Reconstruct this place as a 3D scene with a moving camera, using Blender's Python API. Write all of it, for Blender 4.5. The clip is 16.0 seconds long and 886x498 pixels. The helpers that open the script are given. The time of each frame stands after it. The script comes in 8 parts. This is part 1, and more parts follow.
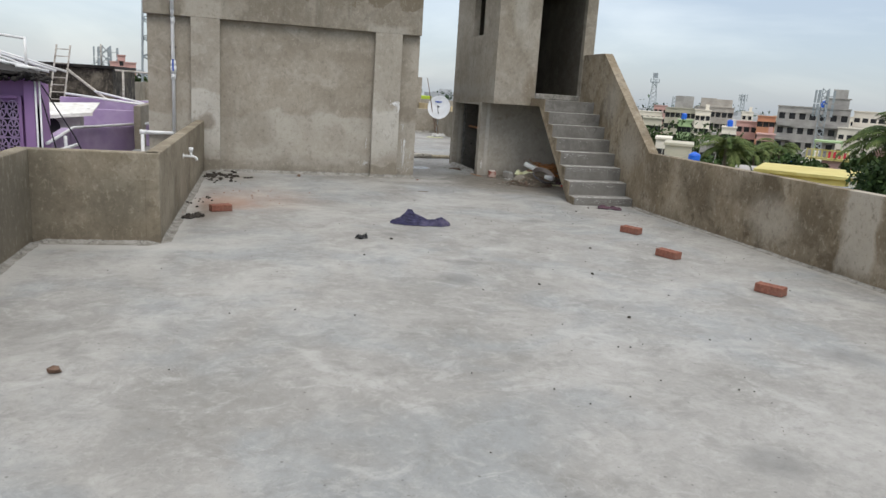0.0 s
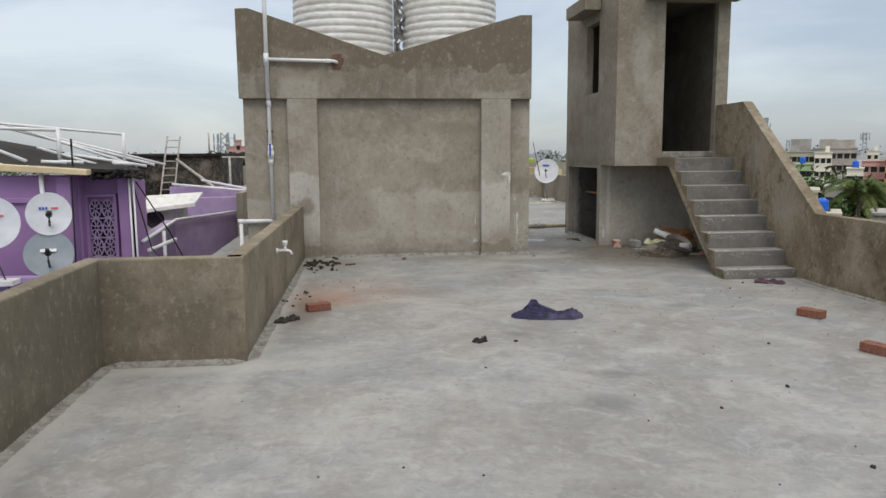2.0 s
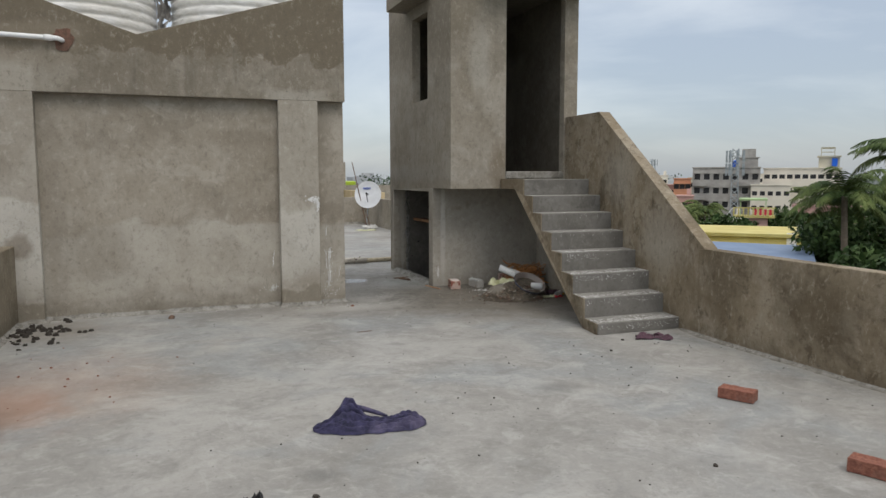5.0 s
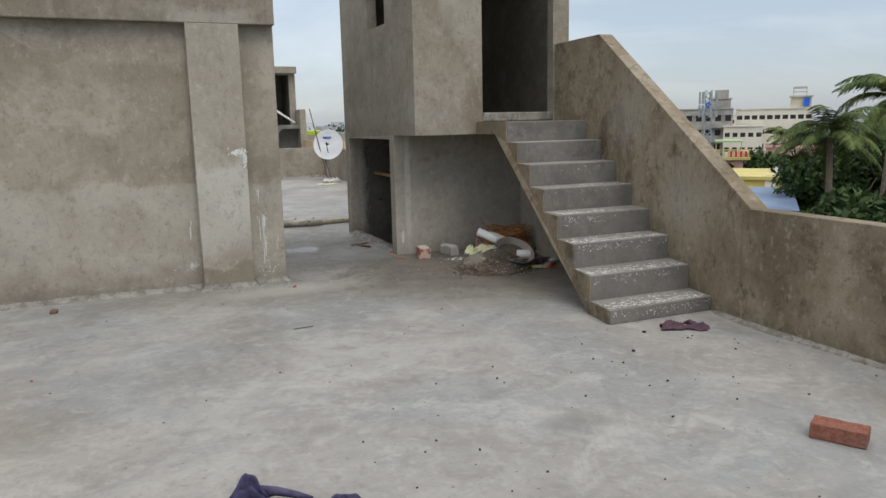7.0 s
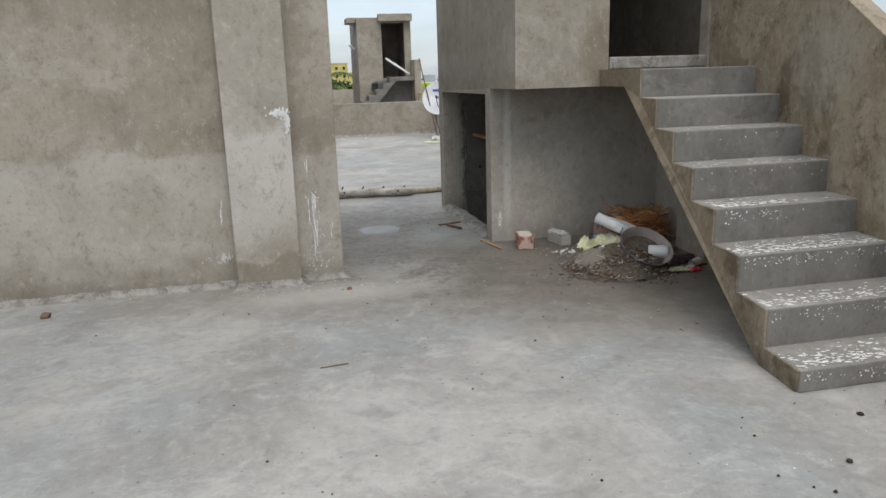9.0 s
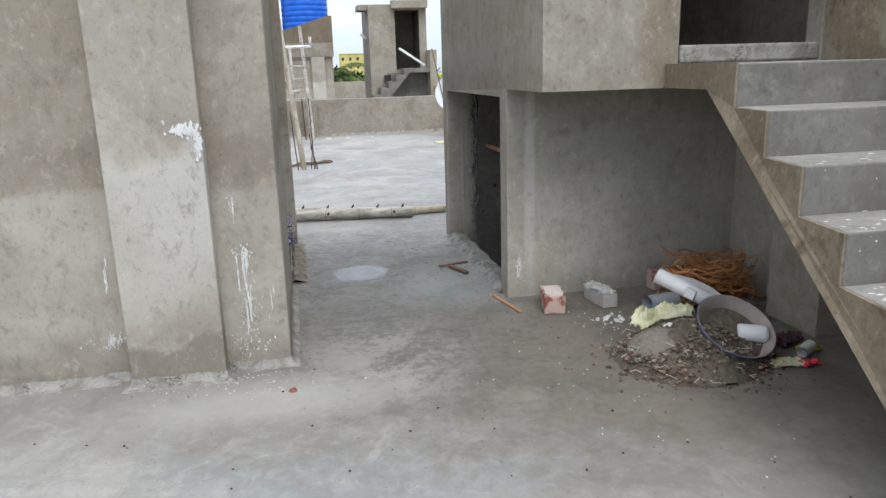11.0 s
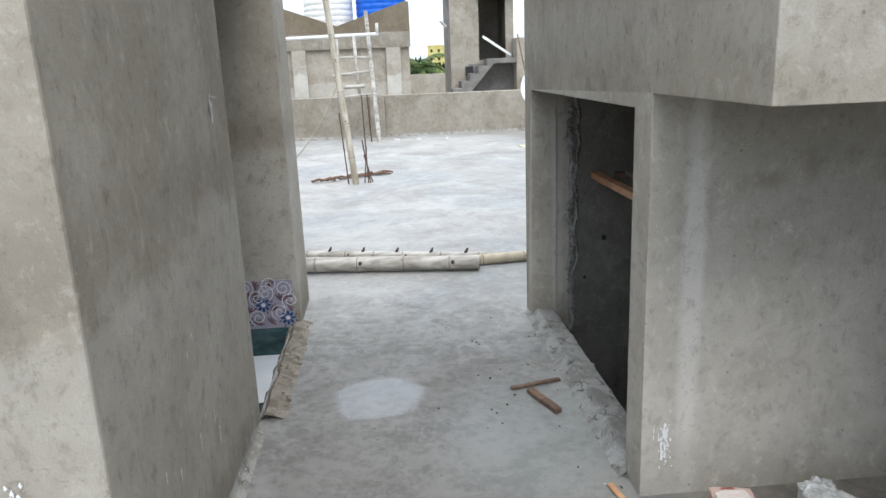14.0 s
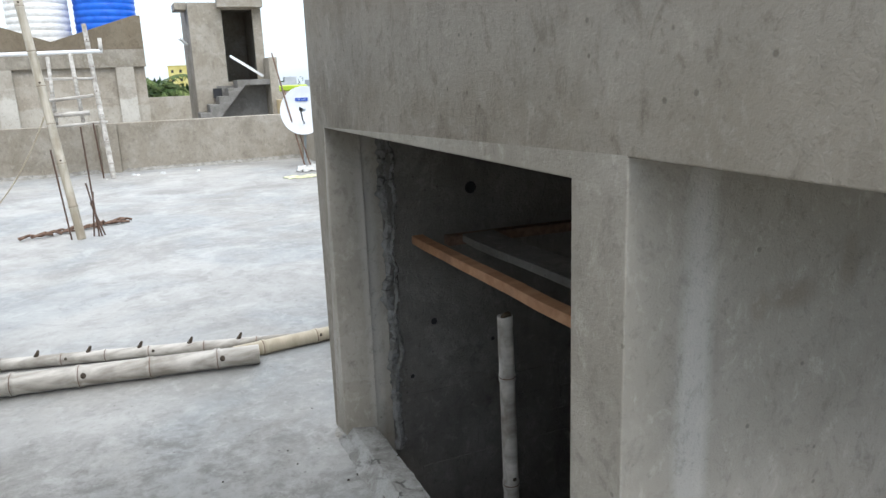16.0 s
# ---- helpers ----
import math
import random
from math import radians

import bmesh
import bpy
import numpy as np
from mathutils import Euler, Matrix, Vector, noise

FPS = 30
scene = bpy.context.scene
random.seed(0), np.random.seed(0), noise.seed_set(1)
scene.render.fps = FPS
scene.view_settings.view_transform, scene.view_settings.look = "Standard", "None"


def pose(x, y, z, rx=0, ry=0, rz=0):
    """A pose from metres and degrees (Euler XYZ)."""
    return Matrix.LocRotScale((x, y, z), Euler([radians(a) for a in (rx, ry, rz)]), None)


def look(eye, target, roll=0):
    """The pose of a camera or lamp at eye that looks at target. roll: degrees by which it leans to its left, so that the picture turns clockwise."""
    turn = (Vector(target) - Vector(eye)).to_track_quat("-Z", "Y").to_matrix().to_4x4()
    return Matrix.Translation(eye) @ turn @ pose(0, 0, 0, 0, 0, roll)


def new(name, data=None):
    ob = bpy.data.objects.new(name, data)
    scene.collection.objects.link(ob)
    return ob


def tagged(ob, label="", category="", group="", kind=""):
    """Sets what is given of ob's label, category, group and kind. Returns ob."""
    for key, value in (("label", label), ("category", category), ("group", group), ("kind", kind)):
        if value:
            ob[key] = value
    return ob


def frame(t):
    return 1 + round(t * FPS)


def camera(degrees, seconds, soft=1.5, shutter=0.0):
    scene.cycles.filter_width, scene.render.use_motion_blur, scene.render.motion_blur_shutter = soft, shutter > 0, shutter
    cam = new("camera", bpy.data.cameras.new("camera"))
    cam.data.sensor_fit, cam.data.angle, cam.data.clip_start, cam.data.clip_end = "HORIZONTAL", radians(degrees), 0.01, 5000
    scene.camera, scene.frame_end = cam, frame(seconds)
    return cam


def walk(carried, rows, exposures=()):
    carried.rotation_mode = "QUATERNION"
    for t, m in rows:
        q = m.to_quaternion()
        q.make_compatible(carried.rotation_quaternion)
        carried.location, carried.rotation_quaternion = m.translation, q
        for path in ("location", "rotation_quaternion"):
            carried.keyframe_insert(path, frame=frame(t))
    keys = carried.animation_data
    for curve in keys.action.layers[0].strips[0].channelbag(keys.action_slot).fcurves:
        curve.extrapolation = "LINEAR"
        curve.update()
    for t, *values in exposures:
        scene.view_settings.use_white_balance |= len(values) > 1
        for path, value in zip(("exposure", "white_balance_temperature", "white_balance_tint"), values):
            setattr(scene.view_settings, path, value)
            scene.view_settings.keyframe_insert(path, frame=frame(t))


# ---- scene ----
cam = camera(63.0, 16.0)
PATH = [
    (0, (-2.839, 0.682, 1.496), (-2.315, 2.565, 1.071), 3.7),
    (0.5, (-2.799, 0.91, 1.519), (-2.474, 2.853, 1.176), 4.4),
    (1, (-2.792, 1.214, 1.585), (-2.58, 3.183, 1.306), 3.3),
    (1.5, (-2.769, 1.573, 1.555), (-2.6, 3.55, 1.298), 1.3),
    (2, (-2.734, 1.954, 1.574), (-2.496, 3.922, 1.31), -0.4),
    (2.5, (-2.699, 2.392, 1.591), (-2.266, 4.33, 1.345), -1.7),
    (3, (-2.583, 2.831, 1.555), (-2.038, 4.745, 1.352), -2.3),
    (3.5, (-2.452, 3.236, 1.563), (-1.874, 5.142, 1.381), -1.0),
    (4, (-2.352, 3.695, 1.57), (-1.693, 5.575, 1.394), -0.8),
    (4.5, (-2.203, 4.067, 1.552), (-1.522, 5.939, 1.378), -1.4),
    (5, (-2.031, 4.455, 1.521), (-1.322, 6.314, 1.318), -0.1),
    (5.2, (-1.982, 4.626, 1.511), (-1.227, 6.464, 1.284), -0.2),
    (7.3, (-1.19, 6.282, 1.477), (-0.436, 8.1, 1.119), -1.5),
    (7.5, (-1.097, 6.435, 1.486), (-0.395, 8.272, 1.122), -1.6),
    (8, (-0.867, 6.801, 1.487), (-0.242, 8.66, 1.097), -0.2),
    (8.5, (-0.677, 7.235, 1.472), (-0.098, 9.094, 1.013), -0.2),
    (9, (-0.487, 7.63, 1.459), (-0.056, 9.527, 0.995), -1.7),
    (9.2, (-0.423, 7.805, 1.459), (-0.024, 9.716, 1.025), -1.4),
    (11.3, (0.114, 9.581, 1.492), (0.486, 11.484, 1.002), -1.7),
    (11.5, (0.146, 9.751, 1.474), (0.531, 11.654, 0.993), -1.5),
    (12, (0.297, 10.133, 1.452), (0.572, 12.048, 0.945), -2.2),
    (12.5, (0.39, 10.521, 1.437), (0.627, 12.444, 0.94), -0.7),
    (13, (0.423, 10.912, 1.47), (0.723, 12.834, 1.002), -1.1),
    (13.5, (0.481, 11.278, 1.455), (0.689, 13.209, 0.98), -2.9),
    (14, (0.56, 11.594, 1.462), (0.698, 13.525, 0.961), -2.3),
    (14.5, (0.628, 11.943, 1.453), (0.794, 13.854, 0.885), -1.6),
    (15, (0.682, 12.279, 1.429), (0.809, 14.173, 0.8), -2.6),
    (15.5, (0.735, 12.607, 1.446), (1.008, 14.503, 0.872), -2.6),
    (16, (0.658, 12.827, 1.481), (1.425, 14.612, 1.008), -2.2),
]
walk(cam, [(t, look(eye, target, roll)) for t, eye, target, roll in PATH],
     exposures=[(0.0, 0.05, 6550, 10), (1.5, -0.14, 6650, 10), (3.5, -0.18, 6700, 10), (5.0, -0.18, 6700, 10), (7.5, 0.0, 6600, 10), (9.0, 0.14, 6500, 10), (11.5, 0.64, 6150, 10), (12.5, 0.80, 6080, 9), (14.5, 0.90, 6120, 9), (15.3, 0.94, 6140, 9), (16.0, 0.86, 6130, 9)])

# ---- world and light ----
world = bpy.data.worlds.new("world")
scene.world = world
world.use_nodes = True
nt = world.node_tree
nt.nodes.clear()


def wn(kind, **values):
    node = nt.nodes.new(kind)
    for key, value in values.items():
        setattr(node, key, value)
    return node


w_out = wn("ShaderNodeOutputWorld")
w_sky = wn("ShaderNodeTexSky", sky_type="NISHITA", sun_disc=False, sun_elevation=radians(52), sun_rotation=radians(172))
w_skybg = wn("ShaderNodeBackground")
w_skybg.inputs["Strength"].default_value = 0.05
w_geo = wn("ShaderNodeNewGeometry")
w_tc = wn("ShaderNodeTexCoord")
w_sep = wn("ShaderNodeSeparateXYZ")
nt.links.new(w_tc.outputs["Generated"], w_sep.inputs[0])
w_ramp = wn("ShaderNodeValToRGB")
w_ramp.color_ramp.elements[0].position = 0.0
w_ramp.color_ramp.elements[0].color = (0.41, 0.45, 0.505, 1)
w_ramp.color_ramp.elements[1].position = 1.0
w_ramp.color_ramp.elements[1].color = (1.55, 1.49, 1.40, 1)
e = w_ramp.color_ramp.elements.new(0.22)
e.color = (0.53, 0.575, 0.635, 1)
nt.links.new(w_sep.outputs["Z"], w_ramp.inputs["Fac"])
w_map = wn("ShaderNodeMapping")
w_map.inputs["Scale"].default_value = (1.0, 1.0, 3.6)
nt.links.new(w_tc.outputs["Generated"], w_map.inputs["Vector"])
w_noise = wn("ShaderNodeTexNoise")
w_noise.inputs["Scale"].default_value = 1.9
w_noise.inputs["Detail"].default_value = 9
w_noise.inputs["Roughness"].default_value = 0.55
w_noise.inputs["Distortion"].default_value = 0.5
nt.links.new(w_map.outputs[0], w_noise.inputs["Vector"])
w_cr = wn("ShaderNodeValToRGB")
w_cr.color_ramp.elements[0].position = 0.40
w_cr.color_ramp.elements[0].color = (0.80, 0.84, 0.90, 1)
w_cr.color_ramp.elements[1].position = 0.66
w_cr.color_ramp.elements[1].color = (1.34, 1.31, 1.26, 1)
nt.links.new(w_noise.outputs["Fac"], w_cr.inputs["Fac"])
w_mul = wn("ShaderNodeMix", data_type="RGBA", blend_type="MULTIPLY")
w_mul.inputs["Factor"].default_value = 1.0
nt.links.new(w_ramp.outputs[0], w_mul.inputs["A"])
nt.links.new(w_cr.outputs[0], w_mul.inputs["B"])
w_bg = wn("ShaderNodeBackground")
w_bg.inputs["Strength"].default_value = 0.92
nt.links.new(w_mul.outputs["Result"], w_bg.inputs["Color"])
w_add = wn("ShaderNodeAddShader")
nt.links.new(w_sky.outputs[0], w_skybg.inputs["Color"])
nt.links.new(w_bg.outputs[0], w_add.inputs[0])
nt.links.new(w_skybg.outputs[0], w_add.inputs[1])
nt.links.new(w_add.outputs[0], w_out.inputs["Surface"])

sun = new("sun", bpy.data.lights.new("sun", "SUN"))
sun.data.energy = 1.0
sun.data.angle = radians(30)
sun.data.color = (1.0, 0.97, 0.93)
sun.matrix_basis = look((1.0, -5, 11.5), (0, 4, 0))
scene.view_settings.exposure = 0.0


# ---- materials ----
def material(name):
    m = bpy.data.materials.new(name)
    m.use_nodes = True
    t = m.node_tree
    return m, t, t.nodes["Principled BSDF"]


def add(t, kind, **values):
    node = t.nodes.new(kind)
    for key, value in values.items():
        setattr(node, key, value)
    return node


def noise_fac(t, scale, detail=4, rough=0.55, distort=0.0, stretch=(1, 1, 1), space="Position", offset=(0, 0, 0)):
    if space == "Position":
        src = add(t, "ShaderNodeNewGeometry").outputs["Position"]
    else:
        src = add(t, "ShaderNodeTexCoord").outputs["Object"]
    mp = add(t, "ShaderNodeMapping")
    mp.inputs["Scale"].default_value = stretch
    mp.inputs["Location"].default_value = offset
    t.links.new(src, mp.inputs["Vector"])
    n = add(t, "ShaderNodeTexNoise")
    n.inputs["Scale"].default_value = scale
    n.inputs["Detail"].default_value = detail
    n.inputs["Roughness"].default_value = rough
    n.inputs["Distortion"].default_value = distort
    t.links.new(mp.outputs[0], n.inputs["Vector"])
    return n.outputs["Fac"]


def step(t, fac, lo, hi, a=0.0, b=1.0):
    r = add(t, "ShaderNodeMapRange")
    r.inputs["From Min"].default_value = lo
    r.inputs["From Max"].default_value = hi
    r.inputs["To Min"].default_value = a
    r.inputs["To Max"].default_value = b
    t.links.new(fac, r.inputs["Value"])
    return r.outputs["Result"]


def mix(t, fac, a, b, blend="MIX"):
    n = add(t, "ShaderNodeMix", data_type="RGBA", blend_type=blend)
    for value, socket in ((fac, n.inputs["Factor"]), (a, n.inputs["A"]), (b, n.inputs["B"])):
        if isinstance(value, (float, int)):
            socket.default_value = value
        elif isinstance(value, tuple):
            socket.default_value = (*value, 1)
        else:
            t.links.new(value, socket)
    return n.outputs["Result"]


def maths(t, op, a, b):
    n = add(t, "ShaderNodeMath", operation=op)
    for value, socket in ((a, n.inputs[0]), (b, n.inputs[1])):
        if isinstance(value, (float, int)):
            socket.default_value = value
        else:
            t.links.new(value, socket)
    return n.outputs[0]


def bump(t, bsdf, fac, strength, distance, prev=None):
    b = add(t, "ShaderNodeBump")
    b.inputs["Strength"].default_value = strength
    b.inputs["Distance"].default_value = distance
    t.links.new(fac, b.inputs["Height"])
    if prev is not None:
        t.links.new(prev, b.inputs["Normal"])
    t.links.new(b.outputs[0], bsdf.inputs["Normal"])
    return b.outputs[0]


def spot(t, x, y, rx, ry, wobble=0.5, soft=0.25):
    """A ragged round mark on the floor: 1 inside, 0 outside."""
    pos = add(t, "ShaderNodeNewGeometry").outputs["Position"]
    sep = add(t, "ShaderNodeSeparateXYZ")
    t.links.new(pos, sep.inputs[0])
    dx = maths(t, "DIVIDE", maths(t, "SUBTRACT", sep.outputs["X"], x), rx)
    dy = maths(t, "DIVIDE", maths(t, "SUBTRACT", sep.outputs["Y"], y), ry)
    d = maths(t, "SQRT", maths(t, "ADD", maths(t, "MULTIPLY", dx, dx), maths(t, "MULTIPLY", dy, dy)), 0.0)
    n = noise_fac(t, 5.0, 5, 0.6)
    d = maths(t, "ADD", d, maths(t, "MULTIPLY", maths(t, "SUBTRACT", n, 0.5), wobble))
    return step(t, d, 1.0 + soft, 1.0 - soft, 0.0, 1.0)


def zone(t, axis, u, z, ru, rz, wobble=0.5, soft=0.2, square=False):
    """A ragged mark on a wall, about u along the axis and at height z: 1 inside, 0 outside."""
    sep = add(t, "ShaderNodeSeparateXYZ")
    t.links.new(add(t, "ShaderNodeNewGeometry").outputs["Position"], sep.inputs[0])
    du = maths(t, "ABSOLUTE", maths(t, "DIVIDE", maths(t, "SUBTRACT", sep.outputs[axis], u), ru), 0.0)
    dz = maths(t, "ABSOLUTE", maths(t, "DIVIDE", maths(t, "SUBTRACT", sep.outputs["Z"], z), rz), 0.0)
    if square:
        d = maths(t, "MAXIMUM", du, dz)
    else:
        d = maths(t, "SQRT", maths(t, "ADD", maths(t, "MULTIPLY", du, du), maths(t, "MULTIPLY", dz, dz)), 0.0)
    n = noise_fac(t, 3.5, 8, 0.62, 0.3, offset=(u, z, ru))
    d = maths(t, "ADD", d, maths(t, "MULTIPLY", maths(t, "SUBTRACT", n, 0.5), wobble * 2))
    return step(t, d, 1.0 + soft, 1.0 - soft, 0.0, 1.0)


def pits(t, scale, size):
    """Scattered small round holes: 1 inside, 0 outside; only some of the cells hold one."""
    v = add(t, "ShaderNodeTexVoronoi")
    v.inputs["Scale"].default_value = scale
    t.links.new(add(t, "ShaderNodeNewGeometry").outputs["Position"], v.inputs["Vector"])
    sep = add(t, "ShaderNodeSeparateColor")
    t.links.new(v.outputs["Color"], sep.inputs[0])
    return maths(t, "MULTIPLY", step(t, v.outputs["Distance"], size, size * 0.6), step(t, sep.outputs[0], 0.70, 0.72))


def crust_material(name, pale, dark, scale=55.0):
    """Crazed whitish cement crust, cracked into crumbs."""
    m, t, b = material(name)
    v = add(t, "ShaderNodeTexVoronoi", feature="DISTANCE_TO_EDGE")
    v.inputs["Scale"].default_value = scale
    mp = add(t, "ShaderNodeMapping")
    mp.inputs["Scale"].default_value = (0.7, 0.7, 1.5)
    pos = add(t, "ShaderNodeNewGeometry").outputs["Position"]
    t.links.new(pos, mp.inputs["Vector"])
    t.links.new(mp.outputs[0], v.inputs["Vector"])
    crack = step(t, v.outputs["Distance"], 0.09, 0.02)
    patch = noise_fac(t, 9.0, 7, 0.7, 0.5)
    fine = noise_fac(t, 120.0, 4, 0.7)
    col = mix(t, step(t, patch, 0.42, 0.56), dark, pale)
    col = mix(t, step(t, fine, 0.5, 0.7, 0, 0.5), col, tuple(c * 0.6 for c in dark))
    col = mix(t, maths(t, "MULTIPLY", crack, step(t, noise_fac(t, 14.0, 4, 0.6), 0.50, 0.62)), col, tuple(c * 0.45 for c in dark))
    t.links.new(col, b.inputs["Base Color"])
    b.inputs["Roughness"].default_value = 0.92
    b.inputs["Specular IOR Level"].default_value = 0.2
    n1 = bump(t, b, crack, -0.3, 0.004)
    n2 = bump(t, b, fine, 0.6, 0.004, n1)
    bump(t, b, patch, 0.5, 0.012, n2)
    return m


def plaster(name, dark, mid, pale, seed=0.0, pale_band=None, streak=0.3, grain=1.0, damp_low=0.0, blot=0.25, foot=None, zones=()):
    """Trowelled cement plaster: soft clouds, trowel edges, drips, fine sand.
    pale_band: heights between which lime shows; zones: axis, u, z, ru, rz, colour, amount, soft."""
    m, t, b = material(name)
    deep = tuple(c * 0.62 for c in dark)
    big = noise_fac(t, 0.75, 5, 0.55, 0.3, offset=(seed, seed, seed))
    midn = noise_fac(t, 2.4, 7, 0.62, 0.3, offset=(seed * 2, 0, seed))
    drip = noise_fac(t, 6.0, 4, 0.55, 0.15, (1, 1, 0.10), offset=(seed, 3, 0))
    fine = noise_fac(t, 170.0, 3, 0.6)
    speck = noise_fac(t, 42.0, 5, 0.72)
    col = mix(t, step(t, big, 0.36, 0.62), dark, mid)
    col = mix(t, step(t, midn, 0.46, 0.68, 0, 0.5), col, pale)
    col = mix(t, step(t, midn, 0.46, 0.30, 0, 0.45), col, dark)
    # trowelled skins that end in a crisp edge on one side
    skin = noise_fac(t, 1.0, 7, 0.6, 0.5, (1, 1, 1.5), offset=(4, seed, 7))
    col = mix(t, maths(t, "MULTIPLY", step(t, skin, 0.585, 0.60, 0, 0.4), step(t, skin, 0.72, 0.60)), col, pale)
    col = mix(t, step(t, noise_fac(t, 1.4, 7, 0.62, 0.4, offset=(7 + seed, 1, 4)), 0.53, 0.62, 0, blot), col, deep)
    col = mix(t, step(t, noise_fac(t, 5.5, 8, 0.72, 0.3, offset=(3, 8 + seed, 6)), 0.54, 0.64, 0, blot * 0.9), col, deep)
    col = mix(t, step(t, drip, 0.55, 0.72, 0, streak), col, tuple(c * 0.74 for c in dark))
    sep = add(t, "ShaderNodeSeparateXYZ")
    t.links.new(add(t, "ShaderNodeNewGeometry").outputs["Position"], sep.inputs[0])
    wob = maths(t, "MULTIPLY", maths(t, "SUBTRACT", noise_fac(t, 1.1, 9, 0.62, 0.2, offset=(seed, 0, 0)), 0.5), 0.8)
    z = maths(t, "ADD", sep.outputs["Z"], wob)
    if pale_band:
        z0, z1, colour, amount = pale_band
        band = maths(t, "MULTIPLY", step(t, z, z1 + 0.03, z1 - 0.03), step(t, z, z0 - 0.15, z0 + 0.15))
        band = maths(t, "MULTIPLY", band, step(t, midn, 0.3, 0.6, amount * 0.55, amount))
        col = mix(t, band, col, colour)
    for axis, u, zc, ru, rz, colour, amount, soft, square in zones:
        col = mix(t, maths(t, "MULTIPLY", zone(t, axis, u, zc, ru, rz, 0.5, soft, square), amount), col, colour)
    if damp_low:
        col = mix(t, maths(t, "MULTIPLY", step(t, z, 0.22, 0.0), damp_low), col, tuple(c * 0.5 for c in dark))
    if foot:
        edge = maths(t, "MULTIPLY", maths(t, "SUBTRACT", noise_fac(t, 1.9, 3, 0.5, 0.3, offset=(seed, 4, 0)), 0.5), 0.55)
        wob2 = maths(t, "ADD", edge, maths(t, "MULTIPLY", maths(t, "SUBTRACT", noise_fac(t, 30.0, 4, 0.6), 0.5), 0.03))
        zf = maths(t, "ADD", sep.outputs["Z"], wob2)
        col = mix(t, step(t, zf, foot[0], foot[0] - 0.03, 0, 0.85), col, foot[1])
    scratch = noise_fac(t, 18.0, 7, 0.75, 0.4, (1, 1, 0.7), offset=(seed, 5, 5))
    col = mix(t, step(t, scratch, 0.54, 0.66, 0, 0.50), col, deep)
    col = mix(t, step(t, scratch, 0.45, 0.34, 0, 0.45), col, tuple(min(c * 1.12, 0.6) for c in pale))
    col = mix(t, step(t, speck, 0.57, 0.70, 0, 0.42), col, tuple(c * 0.5 for c in dark))
    col = mix(t, step(t, speck, 0.41, 0.30, 0, 0.34), col, pale)
    pit = pits(t, 17.0, 0.10)
    col = mix(t, maths(t, "MULTIPLY", pit, 0.5), col, tuple(c * 0.3 for c in dark))
    t.links.new(col, b.inputs["Base Color"])
    b.inputs["Roughness"].default_value = 0.88
    b.inputs["Specular IOR Level"].default_value = 0.25
    n0 = bump(t, b, pit, -0.5, 0.004)
    n1 = bump(t, b, fine, 0.4 * grain, 0.004, n0)
    n2 = bump(t, b, maths(t, "ADD", speck, scratch), 0.35 * grain, 0.006, n1)
    bump(t, b, midn, 0.25, 0.02, n2)
    return m


def plain(name, a, b_, scale=12.0, rough=0.6, metal=0.0, bumpy=0.15, spec=0.4, space="Object", stretch=(1, 1, 1), c=None, island=0.0):
    """A surface of two tones with grain and a little dirt."""
    m, t, b = material(name)
    n = noise_fac(t, scale, 5, 0.6, 0.2, stretch, space)
    col = mix(t, step(t, n, 0.38, 0.64), a, b_)
    n2 = noise_fac(t, scale * 0.22, 4, 0.6, 0.0, (1, 1, 1), space)
    col = mix(t, step(t, n2, 0.52, 0.72, 0, 0.55), col, c or tuple(k * 0.6 for k in a))
    if island:
        r = add(t, "ShaderNodeNewGeometry").outputs["Random Per Island"]
        hsv = add(t, "ShaderNodeHueSaturation")
        t.links.new(step(t, r, 0, 1, 1 - island, 1 + island), hsv.inputs["Value"])
        t.links.new(col, hsv.inputs["Color"])
        col = hsv.outputs[0]
    t.links.new(col, b.inputs["Base Color"])
    t.links.new(step(t, n, 0.3, 0.7, max(rough - 0.1, 0.02), min(rough + 0.1, 1)), b.inputs["Roughness"])
    b.inputs["Metallic"].default_value = metal
    b.inputs["Specular IOR Level"].default_value = spec
    bump(t, b, n, bumpy, 0.01)
    return m


